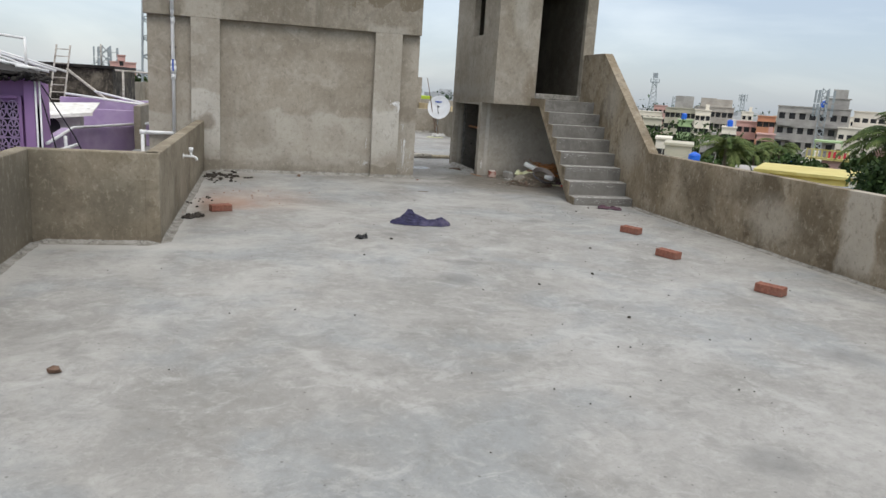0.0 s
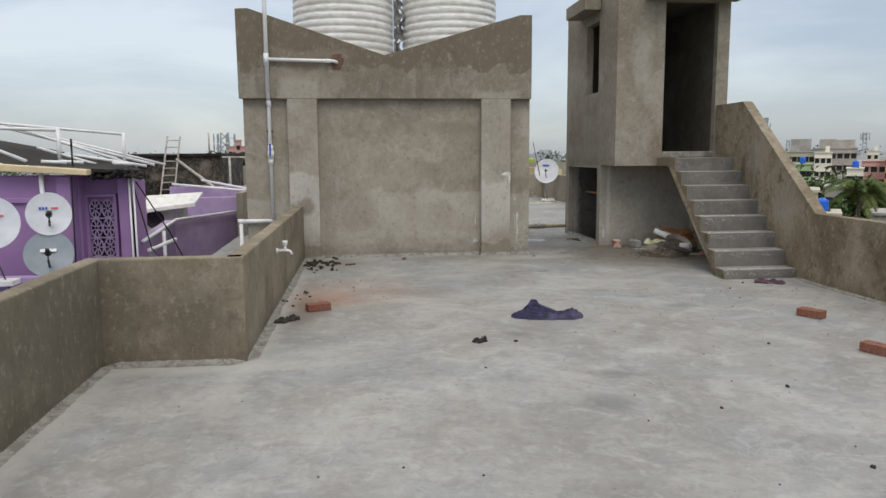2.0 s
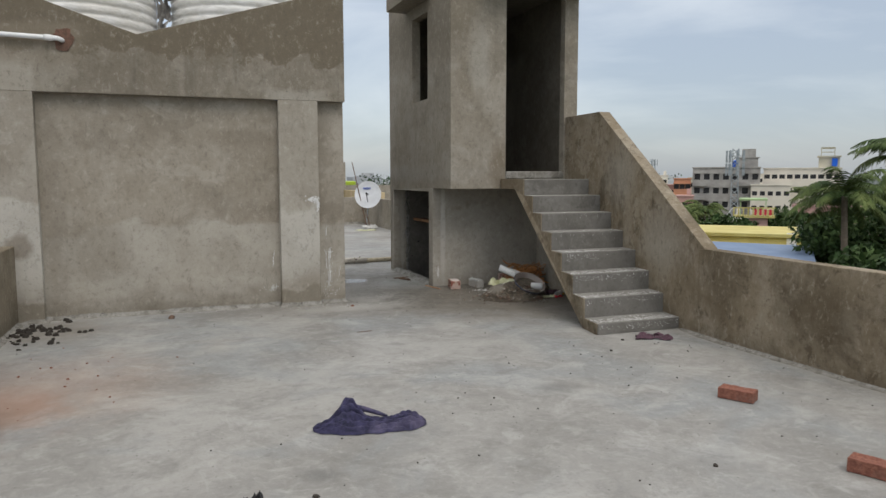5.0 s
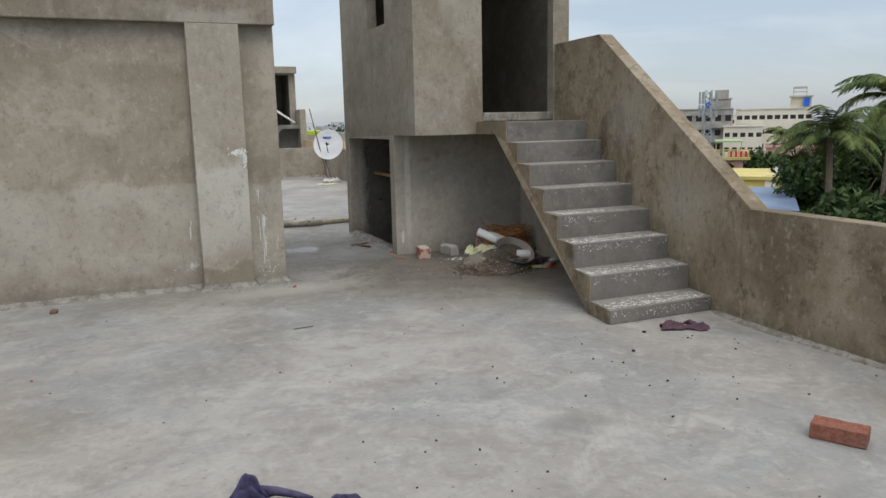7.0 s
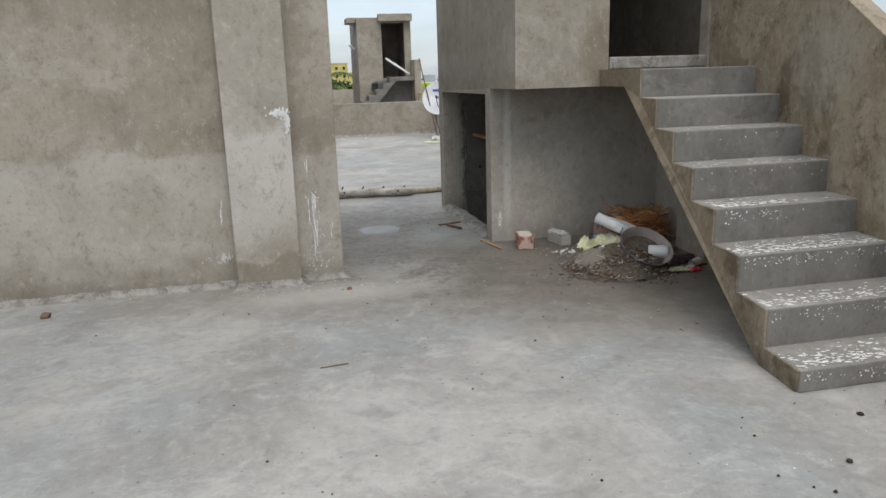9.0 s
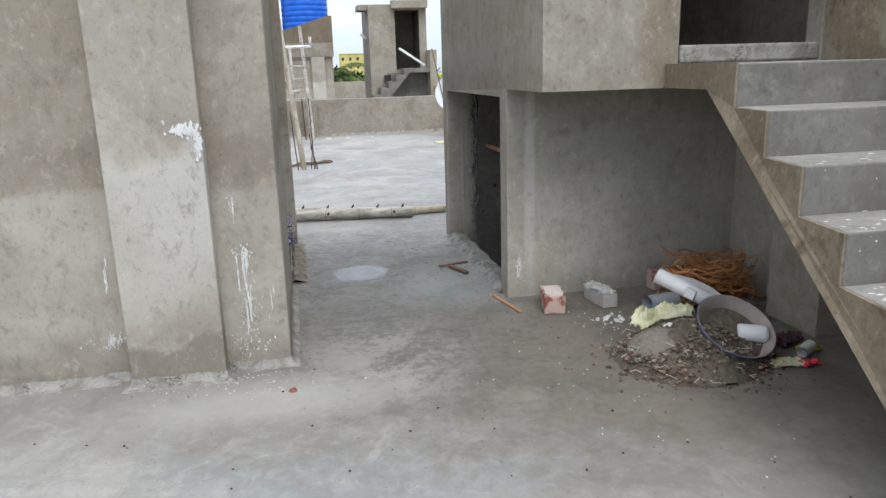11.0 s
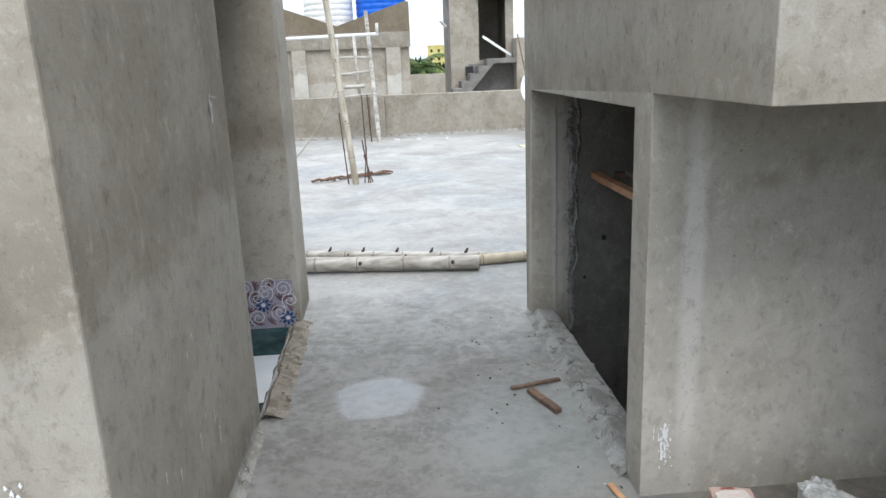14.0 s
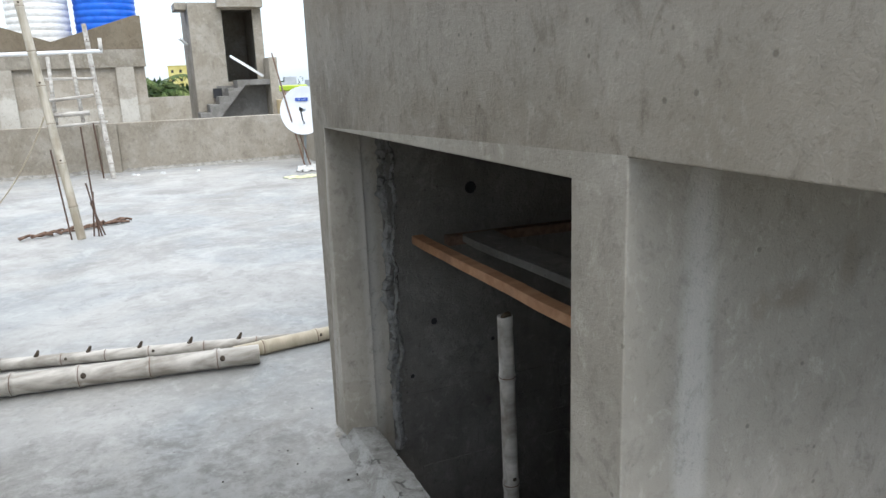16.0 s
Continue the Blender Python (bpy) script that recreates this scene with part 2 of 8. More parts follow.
def floor_material(name, tint=1.0, marks=True):
    m, t, b = material(name)
    k = lambda r, g, bl: (r * tint, g * tint, bl * tint)
    big = noise_fac(t, 0.45, 4, 0.5, 0.8)
    sweep = noise_fac(t, 1.1, 8, 0.64, 0.6, offset=(3, 1, 0))
    wisp = noise_fac(t, 2.6, 8, 0.68, 0.9, offset=(8, 2, 0))
    cool = noise_fac(t, 0.8, 5, 0.55, 0.9, offset=(11, 5, 0))
    midn = noise_fac(t, 7.0, 7, 0.66, 1.0)
    fine = noise_fac(t, 190.0, 3, 0.65)
    speck = noise_fac(t, 48.0, 5, 0.75)
    blotch = noise_fac(t, 3.6, 8, 0.70, 0.6, offset=(5, 5, 5))
    col = mix(t, step(t, big, 0.38, 0.62), k(0.245, 0.238, 0.222), k(0.318, 0.311, 0.292))
    col = mix(t, step(t, cool, 0.48, 0.62, 0, 0.6), col, k(0.255, 0.275, 0.282))
    col = mix(t, step(t, sweep, 0.50, 0.66, 0, 0.6), col, k(0.410, 0.404, 0.382))
    col = mix(t, step(t, sweep, 0.46, 0.33, 0, 0.55), col, k(0.190, 0.184, 0.168))
    col = mix(t, step(t, wisp, 0.56, 0.64, 0, 0.38), col, k(0.45, 0.447, 0.430))
    col = mix(t, step(t, wisp, 0.43, 0.34, 0, 0.32), col, k(0.180, 0.180, 0.172))
    col = mix(t, step(t, blotch, 0.54, 0.63, 0, 0.36), col, k(0.170, 0.166, 0.150))
    col = mix(t, step(t, midn, 0.53, 0.66, 0, 0.34), col, k(0.42, 0.415, 0.39))
    col = mix(t, step(t, midn, 0.46, 0.34, 0, 0.34), col, k(0.18, 0.176, 0.164))
    grit = noise_fac(t, 20.0, 7, 0.75, 0.4, offset=(6, 6, 0))
    col = mix(t, step(t, grit, 0.54, 0.66, 0, 0.27), col, k(0.16, 0.157, 0.146))
    col = mix(t, step(t, grit, 0.46, 0.36, 0, 0.27), col, k(0.43, 0.425, 0.40))
    # thin pale and dark lines left by the trowel
    for i, (scale, tone, amount) in enumerate(((2.0, k(0.46, 0.46, 0.45), 0.22), (3.3, k(0.17, 0.168, 0.16), 0.22), (4.6, k(0.46, 0.46, 0.445), 0.2))):
        n = noise_fac(t, scale, 3, 0.5, 2.6, (1, 0.7, 1), offset=(2 + i * 5, 4, 1))
        line = maths(t, "ABSOLUTE", maths(t, "SUBTRACT", n, 0.5), 0.0)
        where = step(t, noise_fac(t, 1.7, 5, 0.6, 0.5, offset=(9, i * 3, 2)), 0.52, 0.62, 0, amount)
        col = mix(t, maths(t, "MULTIPLY", step(t, line, 0.012, 0.002), where), col, tone)
    col = mix(t, step(t, speck, 0.58, 0.72, 0, 0.48), col, k(0.13, 0.127, 0.115))
    col = mix(t, step(t, speck, 0.38, 0.26, 0, 0.35), col, k(0.47, 0.465, 0.44))
    rough = step(t, sweep, 0.35, 0.65, 0.68, 0.5)
    if marks:
        def mark(x, y, rx, ry, wobble, soft, amount, colour, over):
            return mix(t, maths(t, "MULTIPLY", spot(t, x, y, rx, ry, wobble, soft), amount), over, colour)
        col = mark(-2.95, 10.2, 0.75, 0.8, 1.2, 0.6, 0.36, (0.38, 0.25, 0.18), col)
        col = mark(-3.15, 9.75, 0.40, 0.45, 1.4, 0.4, 0.55, (0.30, 0.17, 0.115), col)
        col = mark(-3.32, 9.25, 0.30, 0.55, 1.6, 0.4, 0.6, (0.15, 0.12, 0.095), col)
        col = mark(-3.15, 12.3, 0.50, 0.45, 1.2, 0.5, 0.5, (0.20, 0.175, 0.14), col)
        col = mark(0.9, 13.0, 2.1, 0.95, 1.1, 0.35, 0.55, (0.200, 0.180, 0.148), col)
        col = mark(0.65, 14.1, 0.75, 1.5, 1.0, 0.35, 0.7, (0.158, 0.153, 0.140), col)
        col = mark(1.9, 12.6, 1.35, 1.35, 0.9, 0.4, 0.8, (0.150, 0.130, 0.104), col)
        col = mark(0.45, 12.9, 0.35, 0.5, 1.2, 0.5, 0.4, (0.36, 0.35, 0.32), col)
        # darker gritty mottling in the passage and round the stair
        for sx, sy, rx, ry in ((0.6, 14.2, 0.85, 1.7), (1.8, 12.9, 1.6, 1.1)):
            dark_mottle = maths(t, "MULTIPLY", spot(t, sx, sy, rx, ry, 1.0, 0.3), step(t, maths(t, "MULTIPLY", maths(t, "ADD", grit, blotch), 0.5), 0.46, 0.57, 0.0, 0.65))
            col = mix(t, dark_mottle, col, (0.100, 0.094, 0.082))
        col = mark(1.15, 14.15, 0.35, 0.5, 1.1, 0.5, 0.3, (0.33, 0.37, 0.37), col)
        col = mark(-0.2, 12.55, 0.55, 0.20, 1.3, 0.5, 0.5, (0.44, 0.43, 0.40), col)
        col = mark(-3.60, 10.0, 0.20, 2.9, 0.7, 0.4, 0.65, (0.47, 0.46, 0.43), col)
        col = mark(-4.55, 4.5, 0.13, 4.0, 0.9, 0.5, 0.6, (0.44, 0.43, 0.40), col)
        col = mark(-3.9, 7.35, 0.75, 0.14, 0.9, 0.5, 0.6, (0.45, 0.44, 0.41), col)
        col = mark(2.66, 4.5, 0.14, 6.0, 0.9, 0.5, 0.6, (0.40, 0.375, 0.33), col)
        # puddle: smoother surface, with the pale sky reflection mixed into its colour
        wet_sheen = spot(t, 0.46, 14.62, 0.20, 0.20, 0.8, 0.10)
        col = mix(t, maths(t, "MULTIPLY", wet_sheen, 0.32), col, (0.33, 0.355, 0.38))
        rough = mix(t, wet_sheen, rough, (0.22, 0.22, 0.22))
        for sx, sy, sr in ((-1.15, 6.2, 0.16), (-0.95, 6.75, 0.13), (0.55, 8.9, 0.14), (-1.35, 8.0, 0.1), (0.9, 4.2, 0.18), (-0.6, 3.1, 0.15), (-1.6, 2.9, 0.10)):
            col = mark(sx, sy, sr, sr * 0.8, 0.8, 0.5, 0.5, (0.13, 0.13, 0.125), col)
    col = mix(t, step(t, noise_fac(t, 30.0, 4, 0.6), 0.66, 0.72, 0, 0.5), col, k(0.09, 0.087, 0.08))
    pit = pits(t, 13.0, 0.10)
    col = mix(t, maths(t, "MULTIPLY", pit, 0.6), col, k(0.06, 0.057, 0.05))
    t.links.new(col, b.inputs["Base Color"])
    t.links.new(rough, b.inputs["Roughness"])
    b.inputs["Specular IOR Level"].default_value = 0.35
    n0 = bump(t, b, midn, 0.3, 0.006)
    n1 = bump(t, b, fine, 0.35, 0.003, n0)
    n2 = bump(t, b, speck, 0.3, 0.004, n1)
    bump(t, b, sweep, 0.2, 0.02, n2)
    return m


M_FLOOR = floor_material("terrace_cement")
M_FLOOR2 = floor_material("terrace_cement_far", 1.3, False)
WET = (0.155, 0.128, 0.090)
M_WALL = plaster("cement_plaster", (0.262, 0.228, 0.178), (0.345, 0.308, 0.250), (0.415, 0.380, 0.322), 1.0, (0.1, 0.98, (0.45, 0.425, 0.370), 0.55), 0.12, damp_low=0.5, blot=0.3,
                 zones=[("X", -1.15, 1.95, 0.45, 0.09, (0.20, 0.17, 0.13), 0.5, 0.4, False), ("X", -2.75, 0.75, 0.28, 0.30, (0.24, 0.21, 0.165), 0.5, 0.4, False),
                        ("X", -0.55, 1.12, 0.7, 0.10, (0.21, 0.18, 0.14), 0.55, 0.5, False), ("X", -3.15, 1.0, 0.10, 1.2, (0.23, 0.20, 0.16), 0.5, 0.6, False)])
M_WING = plaster("fresh_cement_plaster", (0.140, 0.112, 0.076), (0.172, 0.140, 0.097), (0.205, 0.175, 0.128), 4.0, None, 0.1, blot=0.2)
M_BAND = plaster("band_plaster", (0.200, 0.174, 0.134), (0.270, 0.240, 0.192), (0.37, 0.345, 0.292), 6.0, None, 0.8, blot=0.3,
                 zones=[("X", -3.50, 2.52, 0.28, 0.26, (0.37, 0.340, 0.285), 0.85, 0.15, True), ("X", -0.60, 2.38, 0.30, 0.10, (0.36, 0.335, 0.285), 0.75, 0.3, True),
                        ("X", -2.2, 3.74, 3.2, 0.92, WET, 0.88, 0.03, True), ("X", -3.3, 2.86, 0.5, 0.20, (0.24, 0.205, 0.155), 0.6, 0.2, True)])
M_PIL = plaster("pier_plaster", (0.285, 0.254, 0.206), (0.365, 0.333, 0.278), (0.44, 0.412, 0.355), 8.0, (0.35, 1.2, (0.53, 0.51, 0.46), 0.7), 0.15, foot=(0.27, (0.215, 0.188, 0.145)),
                zones=[("X", -3.45, 0.80, 0.13, 0.13, (0.22, 0.19, 0.15), 0.8, 0.2, False), ("X", -0.6, 2.0, 0.5, 0.5, (0.30, 0.27, 0.22), 0.5, 0.5, False)])
PAR_MARKS = [("Y", 6.05, 0.50, 0.20, 0.45, (0.42, 0.385, 0.325), 0.75, 0.15, True)]
PAR_MARKS += [("Y", y, z, ry, rz, (0.105, 0.082, 0.052), 0.7, 0.4, False) for y, z, ry, rz in ((5.65, 0.50, 0.16, 0.30), (6.6, 0.45, 0.30, 0.30), (7.6, 0.62, 0.35, 0.16), (5.0, 0.65, 0.35, 0.16), (4.2, 0.35, 0.45, 0.22), (8.6, 0.45, 0.35, 0.25), (3.0, 0.4, 0.5, 0.3), (9.6, 0.8, 0.25, 0.5), (1.5, 0.5, 0.6, 0.25))]
PAR_MARKS += [("Y", y, z, ry, rz, (0.34, 0.31, 0.26), 0.55, 0.4, False) for y, z, ry, rz in ((7.2, 0.35, 0.35, 0.25), (10.6, 0.85, 0.4, 0.30), (11.6, 1.5, 0.35, 0.3), (4.6, 0.2, 0.4, 0.12))]
M_PAR = plaster("parapet_plaster", (0.158, 0.122, 0.078), (0.272, 0.226, 0.160), (0.375, 0.335, 0.268), 12.0, None, 0.25, damp_low=0.4, blot=0.85, zones=PAR_MARKS)
# dark zones along the wall, and a tall one in the inner corner
M_PARW = plaster("grey_parapet_plaster", (0.195, 0.162, 0.114), (0.272, 0.234, 0.174), (0.350, 0.314, 0.246), 13.0, None, 0.2, damp_low=0.55, blot=0.5,
                 zones=[("X", -3.95, 0.35, 0.22, 0.22, (0.13, 0.115, 0.085), 0.6, 0.4, False), ("X", -4.55, 0.5, 0.16, 0.4, (0.13, 0.115, 0.085), 0.7, 0.5, False),
                        ("Y", 6.9, 0.35, 0.5, 0.35, (0.12, 0.105, 0.08), 0.6, 0.5, False), ("Y", 5.4, 0.4, 0.35, 0.25, (0.13, 0.115, 0.085), 0.6, 0.5, False)])
M_TOWER = plaster("tower_plaster", (0.235, 0.205, 0.158), (0.310, 0.278, 0.226), (0.395, 0.365, 0.312), 15.0, None, 0.2, blot=0.35,
                  zones=[("X", 2.05, 1.62, 0.15, 0.30, (0.19, 0.155, 0.11), 0.75, 0.35, False), ("Y", 14.6, 1.55, 1.3, 0.10, (0.37, 0.35, 0.31), 0.4, 0.5, False),
                         ("X", 1.40, 3.55, 0.40, 0.40, (0.18, 0.155, 0.115), 0.6, 0.35, False), ("X", 1.75, 3.0, 0.14, 0.45, (0.42, 0.40, 0.35), 0.45, 0.4, False), ("Y", 14.3, 3.6, 0.7, 0.5, (0.19, 0.165, 0.125), 0.5, 0.5, False)])
# tower plaster darkened: the unlit room's shade is put into the colour
M_INSIDE = plaster("shaded_inner_plaster", (0.105, 0.092, 0.072), (0.145, 0.128, 0.102), (0.190, 0.170, 0.138), 29.0, None, 0.2)
M_LOW = plaster("stairwell_plaster", (0.345, 0.315, 0.262), (0.435, 0.402, 0.340), (0.50, 0.47, 0.41), 18.0, None, 0.15, damp_low=0.4, blot=0.2,
                zones=[("X", 1.50, 0.70, 0.035, 0.75, (0.56, 0.54, 0.49), 0.6, 0.35, False), ("X", 1.72, 1.07, 0.05, 0.025, (0.24, 0.20, 0.155), 0.6, 0.5, False), ("X", 1.86, 1.11, 0.025, 0.05, (0.26, 0.22, 0.17), 0.5, 0.5, False), ("X", 1.64, 1.06, 0.02, 0.03, (0.26, 0.22, 0.17), 0.5, 0.5, False)])
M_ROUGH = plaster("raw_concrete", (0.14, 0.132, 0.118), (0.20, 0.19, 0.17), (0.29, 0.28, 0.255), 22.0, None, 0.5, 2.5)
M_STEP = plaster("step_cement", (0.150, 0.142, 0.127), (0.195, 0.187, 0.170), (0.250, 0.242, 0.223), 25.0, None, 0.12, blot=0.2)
# paler copy of the step cement: overhead light put into the tread colour
M_STEP_LIT = plaster("lit_tread_cement", (0.215, 0.207, 0.188), (0.275, 0.266, 0.243), (0.36, 0.352, 0.33), 27.0, None, 0.0, blot=0.2)
M_COVE = crust_material("cement_fillet", (0.33, 0.318, 0.288), (0.215, 0.202, 0.175), 42.0)
M_KERB = crust_material("kerb_cement", (0.31, 0.31, 0.295), (0.20, 0.195, 0.18), 16.0)
M_EDGE = crust_material("broken_edge", (0.26, 0.235, 0.195), (0.15, 0.13, 0.10), 25.0)
M_DULL = plain("dull_mortar", (0.56, 0.50, 0.46), (0.66, 0.60, 0.56), 25, 0.9, bumpy=0.6, c=(0.45, 0.30, 0.26))
M_LIME = plain("lime_splash", (0.62, 0.62, 0.60), (0.75, 0.75, 0.73), 30, 0.85)
M_PVC = plain("white_pvc", (0.72, 0.73, 0.73), (0.80, 0.80, 0.79), 8, 0.35, bumpy=0.02, c=(0.55, 0.53, 0.48))
M_PVCG = plain("grey_pvc", (0.34, 0.37, 0.40), (0.42, 0.45, 0.48), 8, 0.4, bumpy=0.02)
M_BLUE = plain("blue_plastic", (0.01, 0.10, 0.55), (0.015, 0.14, 0.66), 5, 0.35, bumpy=0.03)
M_SKYBLUE = plain("sky_blue_plastic", (0.03, 0.30, 0.72), (0.04, 0.36, 0.80), 5, 0.35, bumpy=0.03)
M_WRAP = plain("plastic_wrap", (0.66, 0.65, 0.61), (0.82, 0.81, 0.78), 7, 0.35, bumpy=1.0, c=(0.50, 0.46, 0.38), stretch=(1, 1, 3))
M_NET = plain("torn_sheet", (0.16, 0.15, 0.14), (0.30, 0.29, 0.27), 20, 0.8)
M_BLACK = plain("black_rubber", (0.012, 0.012, 0.013), (0.02, 0.02, 0.022), 20, 0.5)
M_BRICK = plain("fired_brick", (0.185, 0.070, 0.048), (0.28, 0.118, 0.080), 60, 0.9, bumpy=0.9, c=(0.22, 0.135, 0.105))


def mortared(name, base, crust, lo, hi, fleck):
    """Brick partly hidden under a crust of mortar that has chipped off."""
    m, t, b = material(name)
    n = noise_fac(t, 16.0, 8, 0.72, 0.4)
    fine = noise_fac(t, 90.0, 4, 0.7)
    col = mix(t, step(t, n, lo, hi), base, crust)
    col = mix(t, step(t, fine, 0.5, 0.68, 0, 0.5), col, fleck)
    t.links.new(col, b.inputs["Base Color"])
    b.inputs["Roughness"].default_value = 0.95
    bump(t, b, maths(t, "ADD", n, fine), 0.8, 0.006)
    return m


M_BRICKP = mortared("mortared_brick", (0.26, 0.075, 0.05), (0.50, 0.37, 0.31), 0.44, 0.50, (0.36, 0.25, 0.21))
M_BRICKG = mortared("cement_caked_brick", (0.33, 0.22, 0.16), (0.44, 0.42, 0.38), 0.36, 0.44, (0.25, 0.235, 0.21))
M_CLOTH = plain("navy_cloth", (0.013, 0.013, 0.040), (0.050, 0.046, 0.105), 22, 0.8, bumpy=0.9, c=(0.15, 0.13, 0.20))
M_CLOTHM = plain("maroon_cloth", (0.06, 0.03, 0.045), (0.13, 0.07, 0.09), 60, 0.85, bumpy=0.5)
M_BAMBOO = plain("dry_bamboo", (0.40, 0.34, 0.24), (0.52, 0.46, 0.35), 14, 0.55, bumpy=0.25, stretch=(1, 1, 0.2), c=(0.20, 0.15, 0.09))
M_BAMBOOW = plain("weathered_bamboo", (0.30, 0.275, 0.235), (0.60, 0.57, 0.52), 22, 0.7, bumpy=0.4, stretch=(0.12, 1, 0.6), c=(0.14, 0.115, 0.09))
M_PLANK = plain("orange_plank", (0.38, 0.19, 0.09), (0.50, 0.29, 0.16), 20, 0.7, bumpy=0.3, stretch=(1, 0.1, 1), c=(0.22, 0.12, 0.07))
M_STICK = plain("old_wood", (0.11, 0.065, 0.045), (0.20, 0.13, 0.09), 30, 0.8, bumpy=0.4)
M_COIR = plain("coir_rope", (0.34, 0.145, 0.05), (0.58, 0.29, 0.12), 50, 0.85, bumpy=0.3, island=0.5)
M_STEEL = plain("rusty_rebar", (0.06, 0.04, 0.032), (0.13, 0.075, 0.05), 60, 0.8, bumpy=0.4)
M_RUBBLE = plain("rubble", (0.085, 0.070, 0.052), (0.17, 0.145, 0.11), 30, 0.9, bumpy=0.8, island=0.5, c=(0.12, 0.06, 0.04))
M_CHALK = plain("lime_lumps", (0.55, 0.55, 0.53), (0.70, 0.70, 0.68), 30, 0.9, island=0.2)
M_SACK = plain("yellow_sack", (0.44, 0.45, 0.24), (0.64, 0.64, 0.47), 14, 0.6, bumpy=0.5)
M_PURPLE = plain("purple_paint", (0.30, 0.175, 0.355), (0.36, 0.220, 0.410), 1.5, 0.75, bumpy=0.15, space="Position", c=(0.21, 0.13, 0.26))
M_PURPLE2 = plain("weathered_purple_paint", (0.34, 0.25, 0.42), (0.43, 0.34, 0.49), 2.5, 0.8, bumpy=0.2, space="Position", c=(0.17, 0.13, 0.20))
M_CREAM = plain("cream_trim", (0.62, 0.50, 0.30), (0.70, 0.58, 0.38), 5, 0.7)
M_YELLOWW = plain("ochre_paint", (0.46, 0.36, 0.20), (0.60, 0.48, 0.30), 1.5, 0.8, space="Position", c=(0.36, 0.25, 0.10))
M_ROOFDARK = plain("old_roof_sheet", (0.014, 0.013, 0.012), (0.035, 0.031, 0.028), 3, 0.9, bumpy=0.4, space="Position")
M_MUD = plain("dark_mud", (0.022, 0.018, 0.014), (0.05, 0.042, 0.034), 30, 0.9)
M_OLD = plaster("mouldy_wall", (0.018, 0.016, 0.014), (0.075, 0.066, 0.054), (0.36, 0.32, 0.25), 33.0, None, 0.9, blot=0.7)
M_DISH = plain("dish_grey", (0.56, 0.58, 0.60), (0.64, 0.66, 0.68), 5, 0.45, bumpy=0.02)
M_DISHD = plain("dish_dark_grey", (0.22, 0.26, 0.28), (0.28, 0.31, 0.33), 5, 0.45, bumpy=0.02)
M_RED = plain("red_ink", (0.6, 0.04, 0.06), (0.65, 0.05, 0.07), 5, 0.5)
M_NAVY = plain("blue_ink", (0.02, 0.07, 0.35), (0.03, 0.09, 0.4), 5, 0.5)
M_WHITE = plain("white_paint", (0.74, 0.75, 0.75), (0.80, 0.80, 0.79), 3, 0.6)
M_MARBLE = plain("white_floor_tile", (0.76, 0.79, 0.83), (0.84, 0.86, 0.88), 4, 0.18, bumpy=0.02, c=(0.66, 0.67, 0.68))
M_GREENM = plain("green_marble", (0.012, 0.035, 0.038), (0.03, 0.075, 0.078), 9, 0.15, bumpy=0.02, c=(0.10, 0.17, 0.17), stretch=(1, 1, 3))
M_TEAL = plain("teal_tile", (0.015, 0.13, 0.18), (0.02, 0.16, 0.21), 5, 0.3)
M_TILE = plain("lilac_tile", (0.27, 0.255, 0.31), (0.32, 0.305, 0.36), 8, 0.2, bumpy=0.02)
M_TILEW = plain("tile_white_scroll", (0.62, 0.61, 0.66), (0.68, 0.67, 0.7), 8, 0.2)
M_TILEB = plain("tile_blue_petal", (0.02, 0.05, 0.14), (0.05, 0.10, 0.22), 30, 0.2)
M_TILER = plain("tile_brown_leaf", (0.12, 0.07, 0.08), (0.18, 0.12, 0.13), 30, 0.2)
M_LEAF = plain("leaves", (0.020, 0.044, 0.012), (0.058, 0.092, 0.028), 1.2, 0.7, spec=0.2, island=0.45, space="Position", c=(0.016, 0.045, 0.011))
M_PALM = plain("palm_leaves", (0.045, 0.078, 0.022), (0.135, 0.165, 0.055), 0.8, 0.7, spec=0.15, island=0.35, space="Position", c=(0.03, 0.06, 0.02))
# paler and bluer than the near leaves: distance haze mixed into the colour
M_FARLEAF = plain("hazed_far_leaves", (0.040, 0.072, 0.042), (0.070, 0.105, 0.060), 0.1, 0.8, island=0.35, space="Position")
M_BARK = plain("bark", (0.13, 0.10, 0.075), (0.20, 0.165, 0.125), 6, 0.9, bumpy=0.5)
M_GROUND = plain("earth_and_grass", (0.06, 0.075, 0.035), (0.13, 0.12, 0.075), 0.06, 0.95, space="Position")
M_GREYB = plain("grey_building_wall", (0.31, 0.30, 0.28), (0.42, 0.405, 0.38), 0.5, 0.9, space="Position", c=(0.17, 0.16, 0.15))
M_CONC = plain("stained_concrete_wall", (0.36, 0.33, 0.29), (0.47, 0.44, 0.39), 0.5, 0.9, space="Position", c=(0.27, 0.24, 0.20))
M_WHITEB = plain("cream_building_wall", (0.70, 0.65, 0.55), (0.80, 0.75, 0.65), 0.2, 0.85, space="Position", c=(0.52, 0.49, 0.44))
M_BEIGEB = plain("beige_building_wall", (0.44, 0.42, 0.33), (0.55, 0.52, 0.42), 0.3, 0.85, space="Position")
M_ORANGEB = plain("orange_building_wall", (0.52, 0.24, 0.14), (0.58, 0.30, 0.18), 0.3, 0.8, space="Position")
M_PINKB = plain("pink_building_wall", (0.50, 0.30, 0.27), (0.56, 0.36, 0.32), 0.3, 0.8, space="Position")
M_YELLOW = plain("yellow_paint", (0.50, 0.42, 0.13), (0.60, 0.53, 0.21), 0.5, 0.7, space="Position", c=(0.45, 0.38, 0.12))
